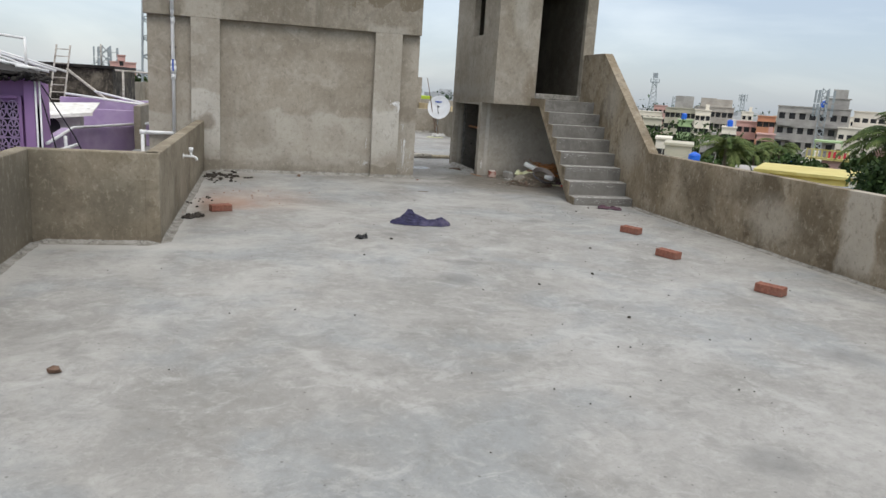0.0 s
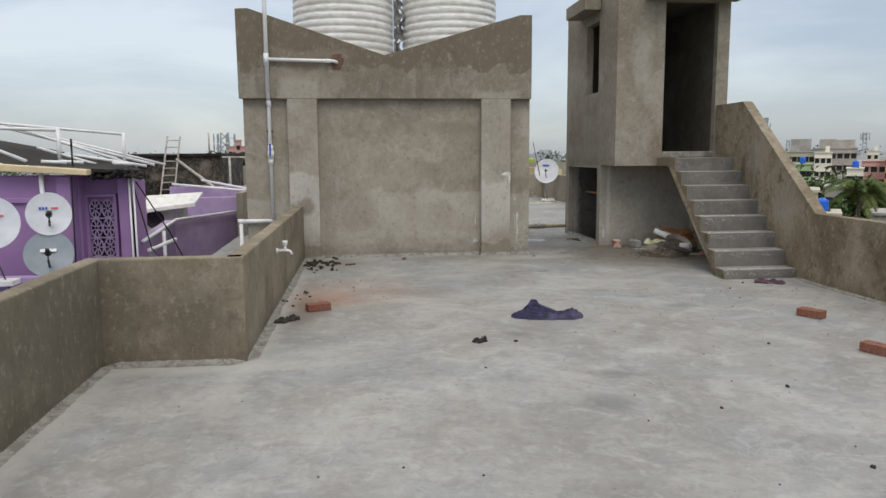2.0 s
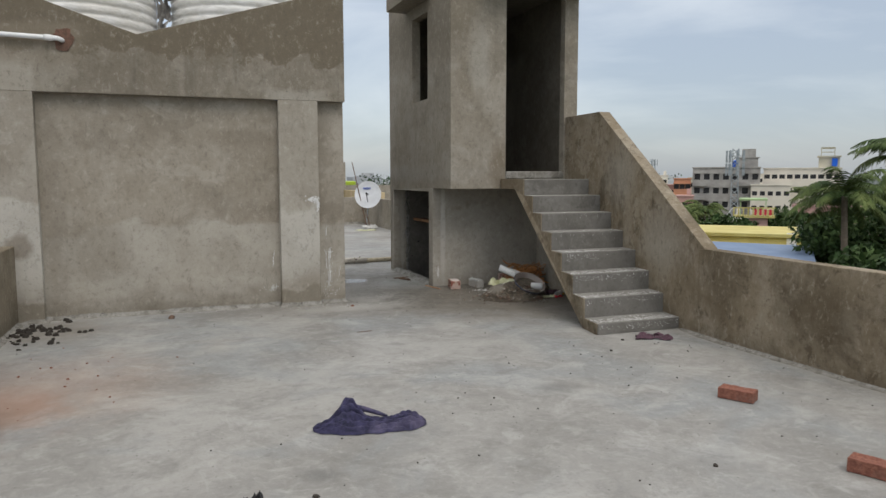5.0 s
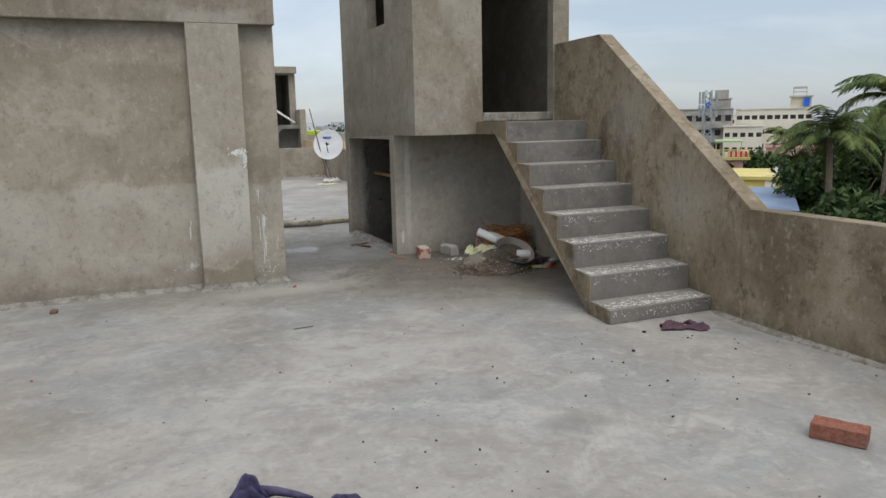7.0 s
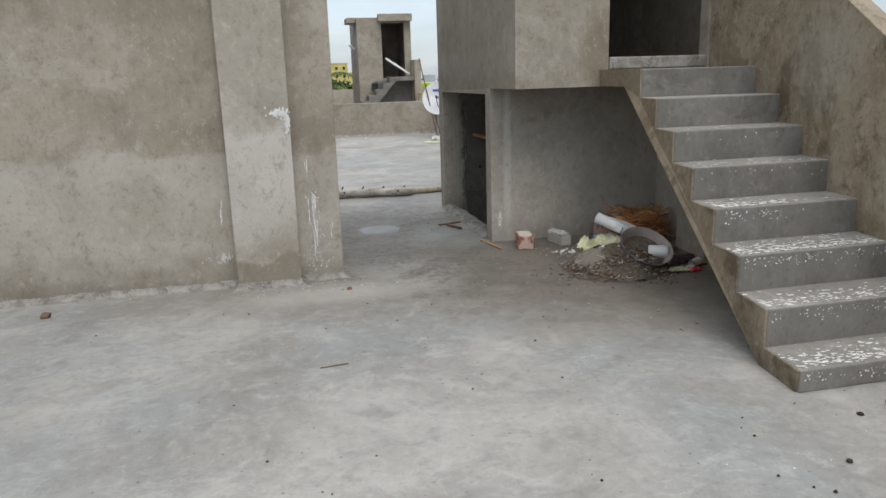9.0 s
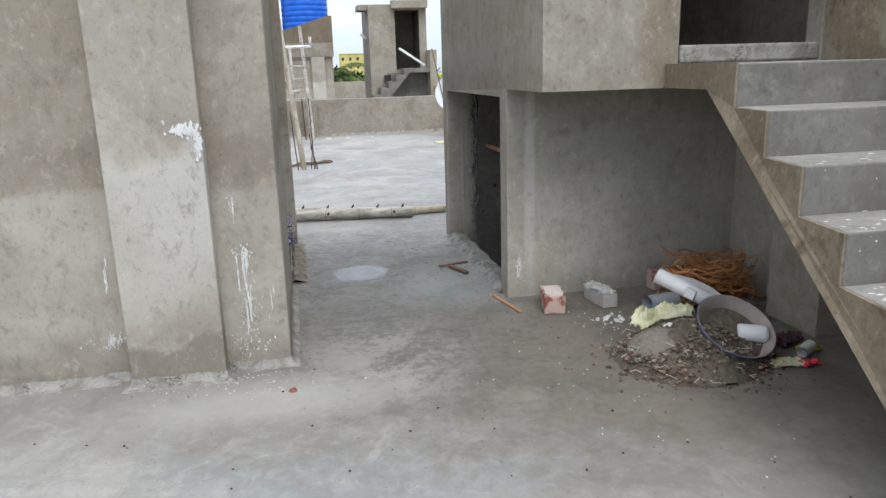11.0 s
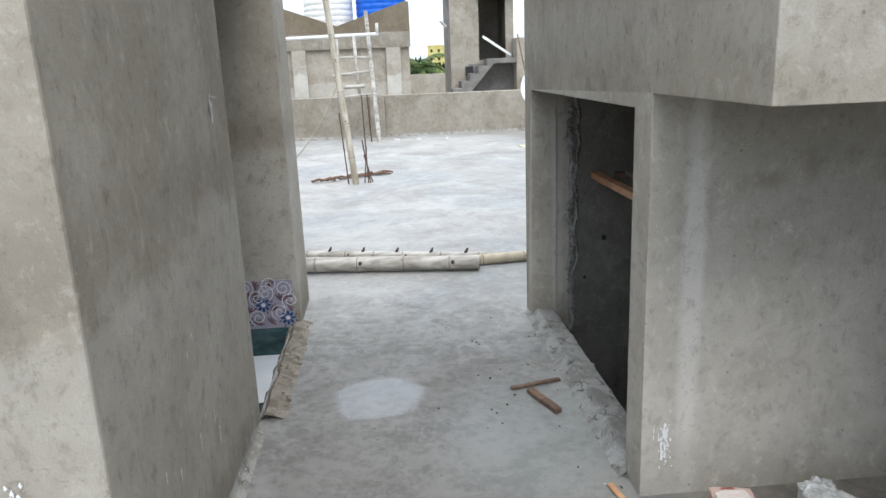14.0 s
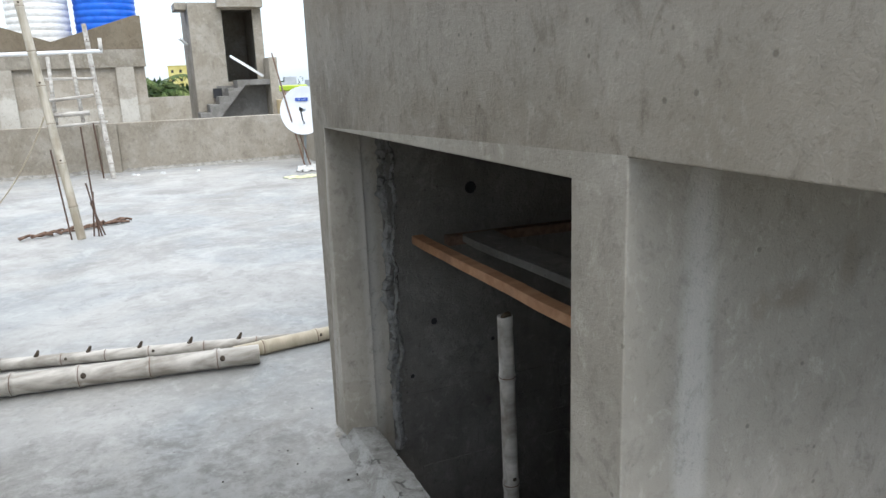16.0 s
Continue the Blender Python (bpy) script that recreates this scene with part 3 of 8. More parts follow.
M_LIMEG = plain("lime_paint", (0.38, 0.52, 0.03), (0.46, 0.60, 0.05), 1, 0.7, space="Position")
M_GREENR = plain("green_roof", (0.34, 0.47, 0.24), (0.42, 0.55, 0.30), 1, 0.7, space="Position")
M_BLUER = plain("blue_roof_sheet", (0.13, 0.20, 0.33), (0.22, 0.29, 0.41), 0.8, 0.6, space="Position")
M_TIN = plain("tin_roof", (0.30, 0.32, 0.33), (0.40, 0.42, 0.43), 1, 0.6, space="Position")
M_WINDARK = plain("dark_opening", (0.015, 0.015, 0.017), (0.03, 0.03, 0.033), 1, 0.4, space="Position")
M_GALV = plain("galvanised_steel", (0.30, 0.34, 0.36), (0.40, 0.44, 0.46), 2, 0.5, metal=0.3, space="Position")
# distance haze is part of this wall colour
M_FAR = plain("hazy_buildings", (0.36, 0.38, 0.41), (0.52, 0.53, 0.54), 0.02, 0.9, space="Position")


# ---- builders ----
def finish(bm, name, mat, smooth=False):
    me = bpy.data.meshes.new(name)
    bm.to_mesh(me)
    bm.free()
    for m in (mat if isinstance(mat, (list, tuple)) else [mat]):
        me.materials.append(m)
    if smooth:
        me.polygons.foreach_set("use_smooth", [True] * len(me.polygons))
    return me


def part(name, bm, mat, parent=None, label="", smooth=False, bevel=0.0):
    ob = new(name, finish(bm, name, mat, smooth))
    ob.parent = parent
    if bevel:
        mod = ob.modifiers.new("edge", "BEVEL")
        mod.width, mod.segments, mod.limit_method = bevel, 2, "ANGLE"
    return tagged(ob, label)


def thing(name, label, category, place=(0, 0, 0), rz=0, group=""):
    ob = new(name)
    ob.matrix_basis = pose(*place, 0, 0, rz)
    return tagged(ob, label, category, group)


def wall(name, bm, mat, label="", bevel=0.006, parent=None):
    return tagged(part(name, bm, mat, parent, label, False, bevel), kind="" if parent else "structure")


def box(bm, x0, x1, y0, y1, z0, z1):
    vs = [bm.verts.new((x, y, z)) for x in (x0, x1) for y in (y0, y1) for z in (z0, z1)]
    for f in ((0, 1, 3, 2), (4, 6, 7, 5), (0, 4, 5, 1), (2, 3, 7, 6), (0, 2, 6, 4), (1, 5, 7, 3)):
        bm.faces.new([vs[i] for i in f])
    return bm


def boxes(*rows):
    bm = bmesh.new()
    for r in rows:
        box(bm, *r)
    return bm


def prism(bm, outline, axis, a, b):
    """A flat outline drawn out along an axis from a to b. outline: the two other coordinates, in axis order."""
    def p(u, v, w):
        return {"x": (w, u, v), "y": (u, w, v), "z": (u, v, w)}[axis]
    lo = [bm.verts.new(p(u, v, a)) for u, v in outline]
    hi = [bm.verts.new(p(u, v, b)) for u, v in outline]
    n = len(outline)
    faces = [bm.faces.new(lo[::-1]), bm.faces.new(hi)]
    faces += [bm.faces.new((lo[i], lo[(i + 1) % n], hi[(i + 1) % n], hi[i])) for i in range(n)]
    bmesh.ops.recalc_face_normals(bm, faces=bm.faces)
    return bm


def tube(bm, points, radius, sides=10, caps=True, radii=None):
    """A round bar along points."""
    pts = [Vector(p) for p in points]
    rings = []
    for i, p in enumerate(pts):
        d = (pts[min(i + 1, len(pts) - 1)] - pts[max(i - 1, 0)]).normalized()
        u = d.cross(Vector((0, 0, 1)) if abs(d.z) < 0.9 else Vector((1, 0, 0))).normalized()
        v = d.cross(u)
        r = radii[i] if radii else radius
        rings.append([bm.verts.new(p + (u * math.cos(2 * math.pi * k / sides) + v * math.sin(2 * math.pi * k / sides)) * r) for k in range(sides)])
    for a, b in zip(rings, rings[1:]):
        for k in range(sides):
            bm.faces.new((a[k], a[(k + 1) % sides], b[(k + 1) % sides], b[k]))
    if caps:
        bm.faces.new(rings[0][::-1])
        bm.faces.new(rings[-1])
    return bm


def lathe(bm, profile, sides=40, centre=(0, 0)):
    """A turned shape: profile of (radius, z)."""
    rings = []
    for r, z in profile:
        rings.append([bm.verts.new((centre[0] + r * math.cos(2 * math.pi * k / sides), centre[1] + r * math.sin(2 * math.pi * k / sides), z)) for k in range(sides)])
    for a, b in zip(rings, rings[1:]):
        for k in range(sides):
            bm.faces.new((a[k], a[(k + 1) % sides], b[(k + 1) % sides], b[k]))
    return bm


def slab_wall(bm, p, q, thick, z0, z1, z2=None):
    """A wall from p to q in plan, its inner face on that line and its body to the right of the way; top z1 at p and z2 at q."""
    p, q = Vector((*p, 0)), Vector((*q, 0))
    side = (q - p).normalized().cross(Vector((0, 0, 1))) * thick
    z2 = z1 if z2 is None else z2
    vs = [bm.verts.new((a.x, a.y, z)) for a, z in ((p, z0), (q, z0), (q + side, z0), (p + side, z0), (p, z1), (q, z2), (q + side, z2), (p + side, z1))]
    for f in ((3, 2, 1, 0), (4, 5, 6, 7), (0, 1, 5, 4), (1, 2, 6, 5), (2, 3, 7, 6), (3, 0, 4, 7)):
        bm.faces.new([vs[i] for i in f])
    return bm


# ---- terrace ----
def ground_sheet(name, x0, x1, y0, y1, z, mat, cell=0.25, wave=0.006, holes=()):
    """A floor with the slight unevenness of hand-laid cement. holes: rectangles left open."""
    xs = sorted({x0, x1, *[x0 + i * cell for i in range(int((x1 - x0) / cell) + 1)], *[h[i] for h in holes for i in (0, 1)]})
    ys = sorted({y0, y1, *[y0 + i * cell for i in range(int((y1 - y0) / cell) + 1)], *[h[i] for h in holes for i in (2, 3)]})
    bm = bmesh.new()
    vs = {(x, y): bm.verts.new((x, y, z + wave * noise.noise(Vector((x * 0.7, y * 0.7, 0))))) for x in xs for y in ys}
    for xa, xb in zip(xs, xs[1:]):
        for ya, yb in zip(ys, ys[1:]):
            cx, cy = (xa + xb) / 2, (ya + yb) / 2
            if any(h[0] < cx < h[1] and h[2] < cy < h[3] for h in holes):
                continue
            bm.faces.new((vs[xa, ya], vs[xb, ya], vs[xb, yb], vs[xa, yb]))
    return tagged(part(name, bm, mat, None, "", True), kind="structure")


STAIRWELL = (1.50, 2.74, 13.86, 15.56)
WASHROOM = (-2.0, -0.06, 14.47, 15.66)
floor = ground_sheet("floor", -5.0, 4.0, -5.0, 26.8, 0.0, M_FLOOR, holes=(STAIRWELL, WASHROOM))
tagged(floor, "grey hand-trowelled cement terrace floor with pale sweeps, damp stains, dark patches")
slab = wall("floor_slab", boxes((-5.0, 4.0, -5.0, 13.86, -0.35, -0.02), (-5.0, -2.0, 13.86, 26.8, -0.35, -0.02), (-2.0, 1.50, 15.70, 26.8, -0.35, -0.02), (1.5, 4.0, 15.60, 26.8, -0.35, -0.02), (-0.06, 1.5, 13.86, 15.7, -0.35, -0.02), (2.74, 4.0, 13.86, 15.6, -0.35, -0.02)), M_ROUGH, "bare concrete roof slab", 0)
wall("house_wall", boxes((-5.0, 4.0, -5.0, -4.8, -10, -0.35), (-5.0, 4.0, 26.6, 26.8, -10, -0.35), (-5.0, -4.8, -4.8, 26.6, -10, -0.35), (3.8, 4.0, -4.8, 26.6, -10, -0.35)), M_WALL, "plastered outer walls below the terrace", 0)


def cove(points, width=0.07, height=0.06, name="cement_fillet"):
    """The ragged cement fillet between walls and the floor; the wall is to the left of the way."""
    bm = bmesh.new()
    P = [Vector((x, y, 0)) for x, y in points]
    dirs = [(b - a).normalized() for a, b in zip(P, P[1:])]
    right = [d.cross(Vector((0, 0, 1))) for d in dirs]
    stations = []
    for i, (a, b) in enumerate(zip(P, P[1:])):
        n = max(2, int((b - a).length / 0.022))
        sa = (right[i - 1] + right[i]).normalized() / max(0.5, (right[i - 1] + right[i]).normalized().dot(right[i])) if i else right[i]
        sb = (right[i + 1] + right[i]).normalized() / max(0.5, (right[i + 1] + right[i]).normalized().dot(right[i])) if i + 1 < len(dirs) else right[i]
        for k in range(n if i + 1 < len(dirs) else n + 1):
            u = k / n
            c = sa if k == 0 else sb if k == n else right[i]
            stations.append((a + (b - a) * u, c))
    prev = None
    N = len(stations)
    for i, (p, side) in enumerate(stations):
        end = min(1.0, 0.15 + min(i, N - 1 - i) * 0.2)
        w = width * end * (1 + 0.25 * noise.noise(p * 3.0) + 0.16 * noise.noise(p * 19.0) + 0.10 * noise.noise(p * 47.0))
        h = height * end * (1 + 0.3 * noise.noise(p * 3.0 + Vector((5, 0, 0))) + 0.16 * noise.noise(p * 23.0) + 0.10 * noise.noise(p * 51.0))
        row = []
        for u, v in ((0.0, 1.0), (0.09, 0.70), (0.22, 0.38), (0.50, 0.14), (0.85, 0.04), (1.1, -0.12)):
            jit = 0.05 * noise.noise(p * 30.0 + Vector((u * 9, v * 7, 0)))
            row.append(bm.verts.new(p + side * (0.001 + w * u) + Vector((0, 0, h * (v + (jit if v > 0 else 0))))))
        if prev:
            for k in range(5):
                bm.faces.new((prev[k], prev[k + 1], row[k + 1], row[k]))
        prev = row
    bmesh.ops.recalc_face_normals(bm, faces=bm.faces)
    return tagged(part(name, bm, M_COVE, None, "ragged cement fillet along the foot of the wall"), kind="structure")


def carve(name, solids, cuts, mats, parent, label="", bevel=0.008, pick=None):
    """One solid: the first of the solids joined with the others, less the cuts, as a single clean mesh."""
    def temp(bm):
        bmesh.ops.recalc_face_normals(bm, faces=bm.faces)
        return new("cutter", finish(bm, "cutter", mats[0]))
    base = temp(solids[0])
    tools = []
    for kind, group in (("UNION", solids[1:]), ("DIFFERENCE", cuts)):
        for bm in group:
            tool = temp(bm)
            tools.append(tool)
            mod = base.modifiers.new("carve", "BOOLEAN")
            mod.operation, mod.object, mod.solver = kind, tool, "EXACT"
    deps = bpy.context.evaluated_depsgraph_get()
    deps.update()
    me = bpy.data.meshes.new_from_object(base.evaluated_get(deps))
    for ob in (base, *tools):
        bpy.data.objects.remove(ob)
    tri = bmesh.new()
    tri.from_mesh(me)
    bmesh.ops.remove_doubles(tri, verts=tri.verts, dist=0.0005)
    bmesh.ops.triangulate(tri, faces=tri.faces, quad_method="BEAUTY", ngon_method="EAR_CLIP")
    tri.to_mesh(me)
    tri.free()
    me.name = name
    me.materials.clear()
    for m in mats:
        me.materials.append(m)
    for f in me.polygons:
        f.material_index = pick(f.center, f.normal) if pick else 0
    ob = new(name, me)
    ob.parent = parent
    if bevel:
        mod = ob.modifiers.new("edge", "BEVEL")
        mod.width, mod.segments, mod.limit_method = bevel, 2, "ANGLE"
    return tagged(ob, label)


def walls(name, rows, mat, label="", bevel=0.0, parent=None):
    """Each row is a wall piece of its own."""
    return [wall(name, boxes(r), mat, label, bevel, parent) for r in rows]


# left parapet: near wall, jog, tap wall
PH = 0.81
wall("parapet_wall", slab_wall(bmesh.new(), (-4.62, 7.48), (-4.62, -5.0), 0.13, -0.3, PH), M_PARW, "brown cement-plastered parapet with dark damp stains and a darker corner", 0.012)
wall("parapet_wall", slab_wall(bmesh.new(), (-3.59, 7.48), (-4.75, 7.48), 0.13, -0.3, PH), M_PARW, "brown cement-plastered parapet with dark damp stains and a darker corner", 0.012)
wall("parapet_wall", slab_wall(bmesh.new(), (-3.50, 12.95), (-3.585, 7.476), 0.13, -0.3, PH), M_PARW, "brown cement-plastered parapet carrying a water tap", 0.012)
wall("parapet_wall", boxes((-5.0, 3.0, -5.0, -4.87, -0.3, PH)), M_PAR, "brown cement-plastered parapet", 0.012)
# right parapet, its slope beside the stair
XR = ((2.66, -5.0), (2.64, 9.85), (2.95, 12.15), (3.00, 13.04))
bm = bmesh.new()
slab_wall(bm, XR[0], XR[1], 0.14, -0.3, 0.83)
slab_wall(bm, XR[1], XR[2], 0.14, -0.3, 0.83, 2.29)
slab_wall(bm, XR[2], XR[3], 0.14, -0.3, 2.29)
bmesh.ops.remove_doubles(bm, verts=bm.verts, dist=0.002)
wall("parapet_wall", bm, M_PAR, "stained cement parapet that climbs beside the stair", 0.012)
# north terrace
wall("parapet_wall", boxes((-5.0, 0.26, 26.8, 26.93, -0.3, 0.84), (0.56, 4.0, 26.8, 26.93, -0.3, 0.84), (0.26, 0.56, 26.68, 26.93, -0.3, 0.85)), M_TOWER, "low plastered parapet with a small pier", 0.012)
wall("parapet_wall", boxes((3.80, 3.93, 15.72, 26.8, -0.3, 0.84)), M_TOWER, "low plastered parapet", 0.012)
wall("parapet_wall", boxes((-5.0, -4.87, 16.2, 26.8, -0.3, 0.84)), M_TOWER, "low plastered parapet", 0.012)
cove([(-4.62, -4.8), (-4.62, 7.48)], 0.07, 0.022)
cove([(-4.62, 7.48), (-3.59, 7.48)], 0.08, 0.028)
cove([(-3.59, 7.48), (-3.50, 12.93)], 0.07, 0.028)
cove([(-3.50, 12.855), (-3.26, 12.855), (-3.26, 12.965), (-0.82, 12.965), (-0.82, 12.855), (-0.37, 12.855), (-0.37, 12.965), (-0.05, 12.965), (-0.05, 14.42)], 0.045, 0.045)
cove([(1.35, 15.66), (1.36, 15.53)], 0.08, 0.05)
cove([(2.70, 10.25), (2.64, 9.85), (2.66, -4.8)], 0.06, 0.022)
cove([(-4.8, 26.8), (0.26, 26.8)], 0.10, 0.05)
cove([(0.56, 26.8), (3.8, 26.8)], 0.10, 0.05)


# ---- tank room ----
def tank_room(dx, dy, dz, k, full):
    """The room that carries the water tanks, with piers, beam and butterfly parapet. k: its width against the first one's."""
    X = lambda x: dx + (x + 0.08) * k
    y0 = 12.775 + dy
    top = thing("tank_room", "small cement-plastered roof room with piers and a butterfly parapet", "building", (0, 0, 0))
    if full:
        carve("wall", [boxes((-4.33, -0.05, y0 + 0.11, 16.15, -0.4, 2.5)), boxes((-0.3, 0.0, 15.65, 16.13, -0.4, 2.49))],
              [boxes((-2.0, -0.197, 13.1, 15.65, -0.6, 2.38)), boxes((-0.3, 0.1, 14.49, 15.65, -0.6, 2.15))], [M_WALL], top, "patchy grey-brown plaster with a pale lime tide mark", 0.008)
    else:
        wall("wall", boxes((X(-4.33), X(-0.09), y0 + 0.11, y0 + 3.3, -0.02 + dz, 2.50 + dz)), M_WALL, "patchy grey-brown plaster", 0.006, top)
    for xa, xb in ((-3.69, -3.26), (-0.82, -0.37)):
        bm = bmesh.new()
        prism(bm, [(X(xa), y0 + 0.11), (X(xa), y0), (X(xb), y0), (X(xb), y0 + 0.11)], "z", -0.01 + dz, 2.37 + dz)
        wall("pilaster", bm, M_PIL, "pale plastered pier with a stained foot", 0.006, top)
    wall("beam", boxes(*([] if full else [(X(-4.37), X(-0.05), y0, y0 + 0.11, 2.37 + dz, 2.80 + dz)]), (X(-4.37), X(-0.045), y0 + 0.11, y0 + 3.4, 2.50 + dz, 2.80 + dz)), M_BAND, "light plaster band streaked with drips", 0.006, top)
    bm = bmesh.new()
    low = 2.37 if full else 2.80
    prism(bm, [(X(-4.37), low + dz), (X(-0.05), low + dz), (X(-0.05), 3.60 + dz), (X(-0.22), 3.60 + dz), (X(-2.26), 3.0 + dz), (X(-4.20), 3.635 + dz), (X(-4.375), 3.625 + dz)], "y", y0, y0 + (0.109 if full else 0.12))
    wall("parapet", bm, M_BAND if full else M_WING, "brown fresh plaster parapet dipping to a V over a streaked grey band", 0.008, top)
    return top


tank_room(-0.08, 0.08, 0, 1.0, True)


# ---- tanks ----
def ribbed_tank(name, label, x, y, z, r, h, mat, ribs=12, cap=None):
    top = thing(name, label, "water tank", (x, y, z))
    bm = bmesh.new()
    prof = [(r * 0.2, 0), (r * 0.96, 0), (r, 0.03)]
    for i in range(ribs):
        a = 0.06 + (h - 0.12) * i / ribs
        s = (h - 0.12) / ribs
        prof += [(r * 0.990, a), (r * 1.003, a + s * 0.14), (r * 1.012, a + s * 0.35), (r * 1.014, a + s * 0.6), (r * 1.004, a + s * 0.86)]
    prof += [(r * 0.985, h - 0.06), (r * 0.95, h), (r * 0.55, h + 0.16), (r * 0.3, h + 0.2)]
    lathe(bm, prof, 48)
    part("shell", bm, mat, top, "", True)
    part("lid", lathe(bmesh.new(), [(0.0001, h + 0.25), (r * 0.28, h + 0.25), (r * 0.32, h + 0.22), (r * 0.32, h + 0.17)], 24), cap or mat, top, "round screw lid", True)
    return top


for x, r, y in ((-2.86, 0.80, 14.25), (-1.12, 0.77, 14.25)):
    tk = ribbed_tank("water_tank", "white ribbed water tank still wrapped in wrinkled plastic film", x, y, 2.80, r, 1.75, M_WRAP, 15)
    if x < -2:
        bm = bmesh.new()
        rows = []
        for i in range(37):
            v = i / 36
            z = 1.62 - 1.25 * v
            reach = 0.10 + 0.13 * noise.noise(Vector((v * 5, 1, 0))) + 0.10 * noise.noise(Vector((v * 17, 4, 0))) + 0.06 * math.sin(v * 3.1)
            row = []
            for k in range(9):
                q = k / 8
                fold = 0.035 * math.sin(q * 9 + v * 11) + 0.05 * noise.noise(Vector((q * 3, v * 9, 2)))
                row.append(bm.verts.new((r * 0.99 + 0.015 + max(0.03, reach) * q, -0.22 + fold + 0.10 * noise.noise(Vector((v * 3, 9, q))), z - 0.05 * q + 0.03 * noise.noise(Vector((q * 8, v * 20, 5))))))
            rows.append(row)
        for a_, b_ in zip(rows, rows[1:]):
            for k in range(8):
                if noise.noise(Vector((a_[k].co.z * 9, k * 0.8, 3))) < 0.32:
                    bm.faces.new((a_[k], a_[k + 1], b_[k + 1], b_[k]))
        part("torn_wrapping", bm, M_NET, tk, "hanging torn grey wrapping", True)
    for ang in (-1.95, -1.0):
        bm = bmesh.new()
        for i in range(5):
            a = ang + i * 0.045
            p = Vector((1.022 * r * math.cos(a), 1.022 * r * math.sin(a), 1.17))
            d = Vector((-math.sin(a), math.cos(a), 0))
            hgt = 0.09 if i != 2 else 0.07
            bm.faces.new([bm.verts.new(q) for q in (p, p + d * 0.022, p + d * 0.022 + Vector((0, 0, hgt)), p + Vector((0, 0, hgt)))])
        part("label_print", bm, M_BLACK, tk, "blurred black printed marks")

# ---- pipes on the tank room ----
pipe = thing("water_pipe", "white plastic water pipe with a valve on the plaster wall", "pipe")
py = 12.80
part("riser", tube(bmesh.new(), [(-3.95, py, 2.44), (-3.955, py, 4.9)], 0.030, 14), M_PVC, pipe, "", True)
part("riser", tube(bmesh.new(), [(-3.95, py + 0.11, 0.58), (-3.955, py + 0.11, 2.32), (-3.955, py + 0.09, 2.37), (-3.95, py + 0.02, 2.42), (-3.95, py, 2.46)], 0.027, 14), M_PVC, pipe, "", True)
part("branch", tube(bmesh.new(), [(-3.955, py, 2.92), (-3.00, py, 2.90), (-2.965, py + 0.02, 2.89), (-2.955, py + 0.06, 2.885)], 0.024, 14), M_PVC, pipe, "", True)
part("branch", tube(bmesh.new(), [(-3.95, py + 0.11, 0.585), (-4.43, py + 0.11, 0.585)], 0.030, 14), M_PVC, pipe, "", True)
part("branch", tube(bmesh.new(), [(-4.42, py + 0.11, 0.60), (-4.42, py + 0.11, -0.6)], 0.027, 14), M_PVC, pipe, "", True)
for a, b, rr in (((-3.955, py, 2.84), (-3.955, py, 3.0), 0.037), ((-3.04, py, 2.90), (-3.12, py, 2.903), 0.031), ((-3.95, py + 0.11, 2.25), (-3.955, py + 0.11, 2.36), 0.035), ((-4.46, py + 0.11, 0.585), (-4.36, py + 0.11, 0.585), 0.037), ((-3.95, py + 0.10, 1.42), (-3.95, py + 0.10, 1.52), 0.038), ((-3.95, py + 0.10, 1.60), (-3.95, py + 0.10, 1.70), 0.038)):
    part("socket", tube(bmesh.new(), [a, b], rr, 14), M_PVC, pipe, "", True)
part("valve", tube(bmesh.new(), [(-3.95, py + 0.10, 1.50), (-3.95, py + 0.10, 1.62)], 0.045, 14), M_PVC, pipe, "", True)
bm = box(bmesh.new(), -3.962, -3.938, py + 0.02, py + 0.04, 1.54, 1.72)
part("valve_handle", bm, M_NAVY, pipe, "dark blue lever", bevel=0.004)
part("clamp", tube(bmesh.new(), [(-4.0, py + 0.105, 1.90), (-3.90, py + 0.105, 1.90)], 0.012, 8), M_BLACK, pipe)
bm = bmesh.new()
rim = [(-2.955 + 0.10 * math.cos(a) * (1 + 0.5 * noise.noise(Vector((math.cos(a) * 2, math.sin(a) * 2, 6)))), 2.895 + 0.115 * math.sin(a) * (1 + 0.5 * noise.noise(Vector((math.cos(a) * 2, math.sin(a) * 2, 1))))) for a in [k * 2 * math.pi / 22 for k in range(22)]]
prism(bm, rim, "y", 12.845, 12.853)
part("wall_patch", bm, plain("broken_brick", (0.11, 0.065, 0.045), (0.19, 0.105, 0.075), 30, 0.9, bumpy=0.9, c=(0.07, 0.045, 0.032)), pipe, "chipped brick round the pipe's end")

tapx, tapy, tapz = -3.56, 9.50, 0.585
tap = thing("water_tap", "white plastic tap on the plastered parapet", "tap", (tapx, tapy, tapz))
part("spout", tube(bmesh.new(), [(0.0, 0, 0), (0.11, 0, 0), (0.145, 0, -0.008), (0.165, 0, -0.045)], 0.015, 12), M_PVC, tap, "", True)
part("flange", tube(bmesh.new(), [(0.0, 0, 0), (0.02, 0, 0)], 0.028, 14), M_PVC, tap, "", True)
part("bonnet", tube(bmesh.new(), [(0.095, 0, 0), (0.095, 0, 0.05)], 0.014, 12), M_PVC, tap, "", True)
part("tap_handle", lathe(bmesh.new(), [(0.004, 0.045), (0.020, 0.05), (0.028, 0.085), (0.026, 0.10), (0.002, 0.104)], 12, (0.095, 0)), M_PVC, tap, "", True)


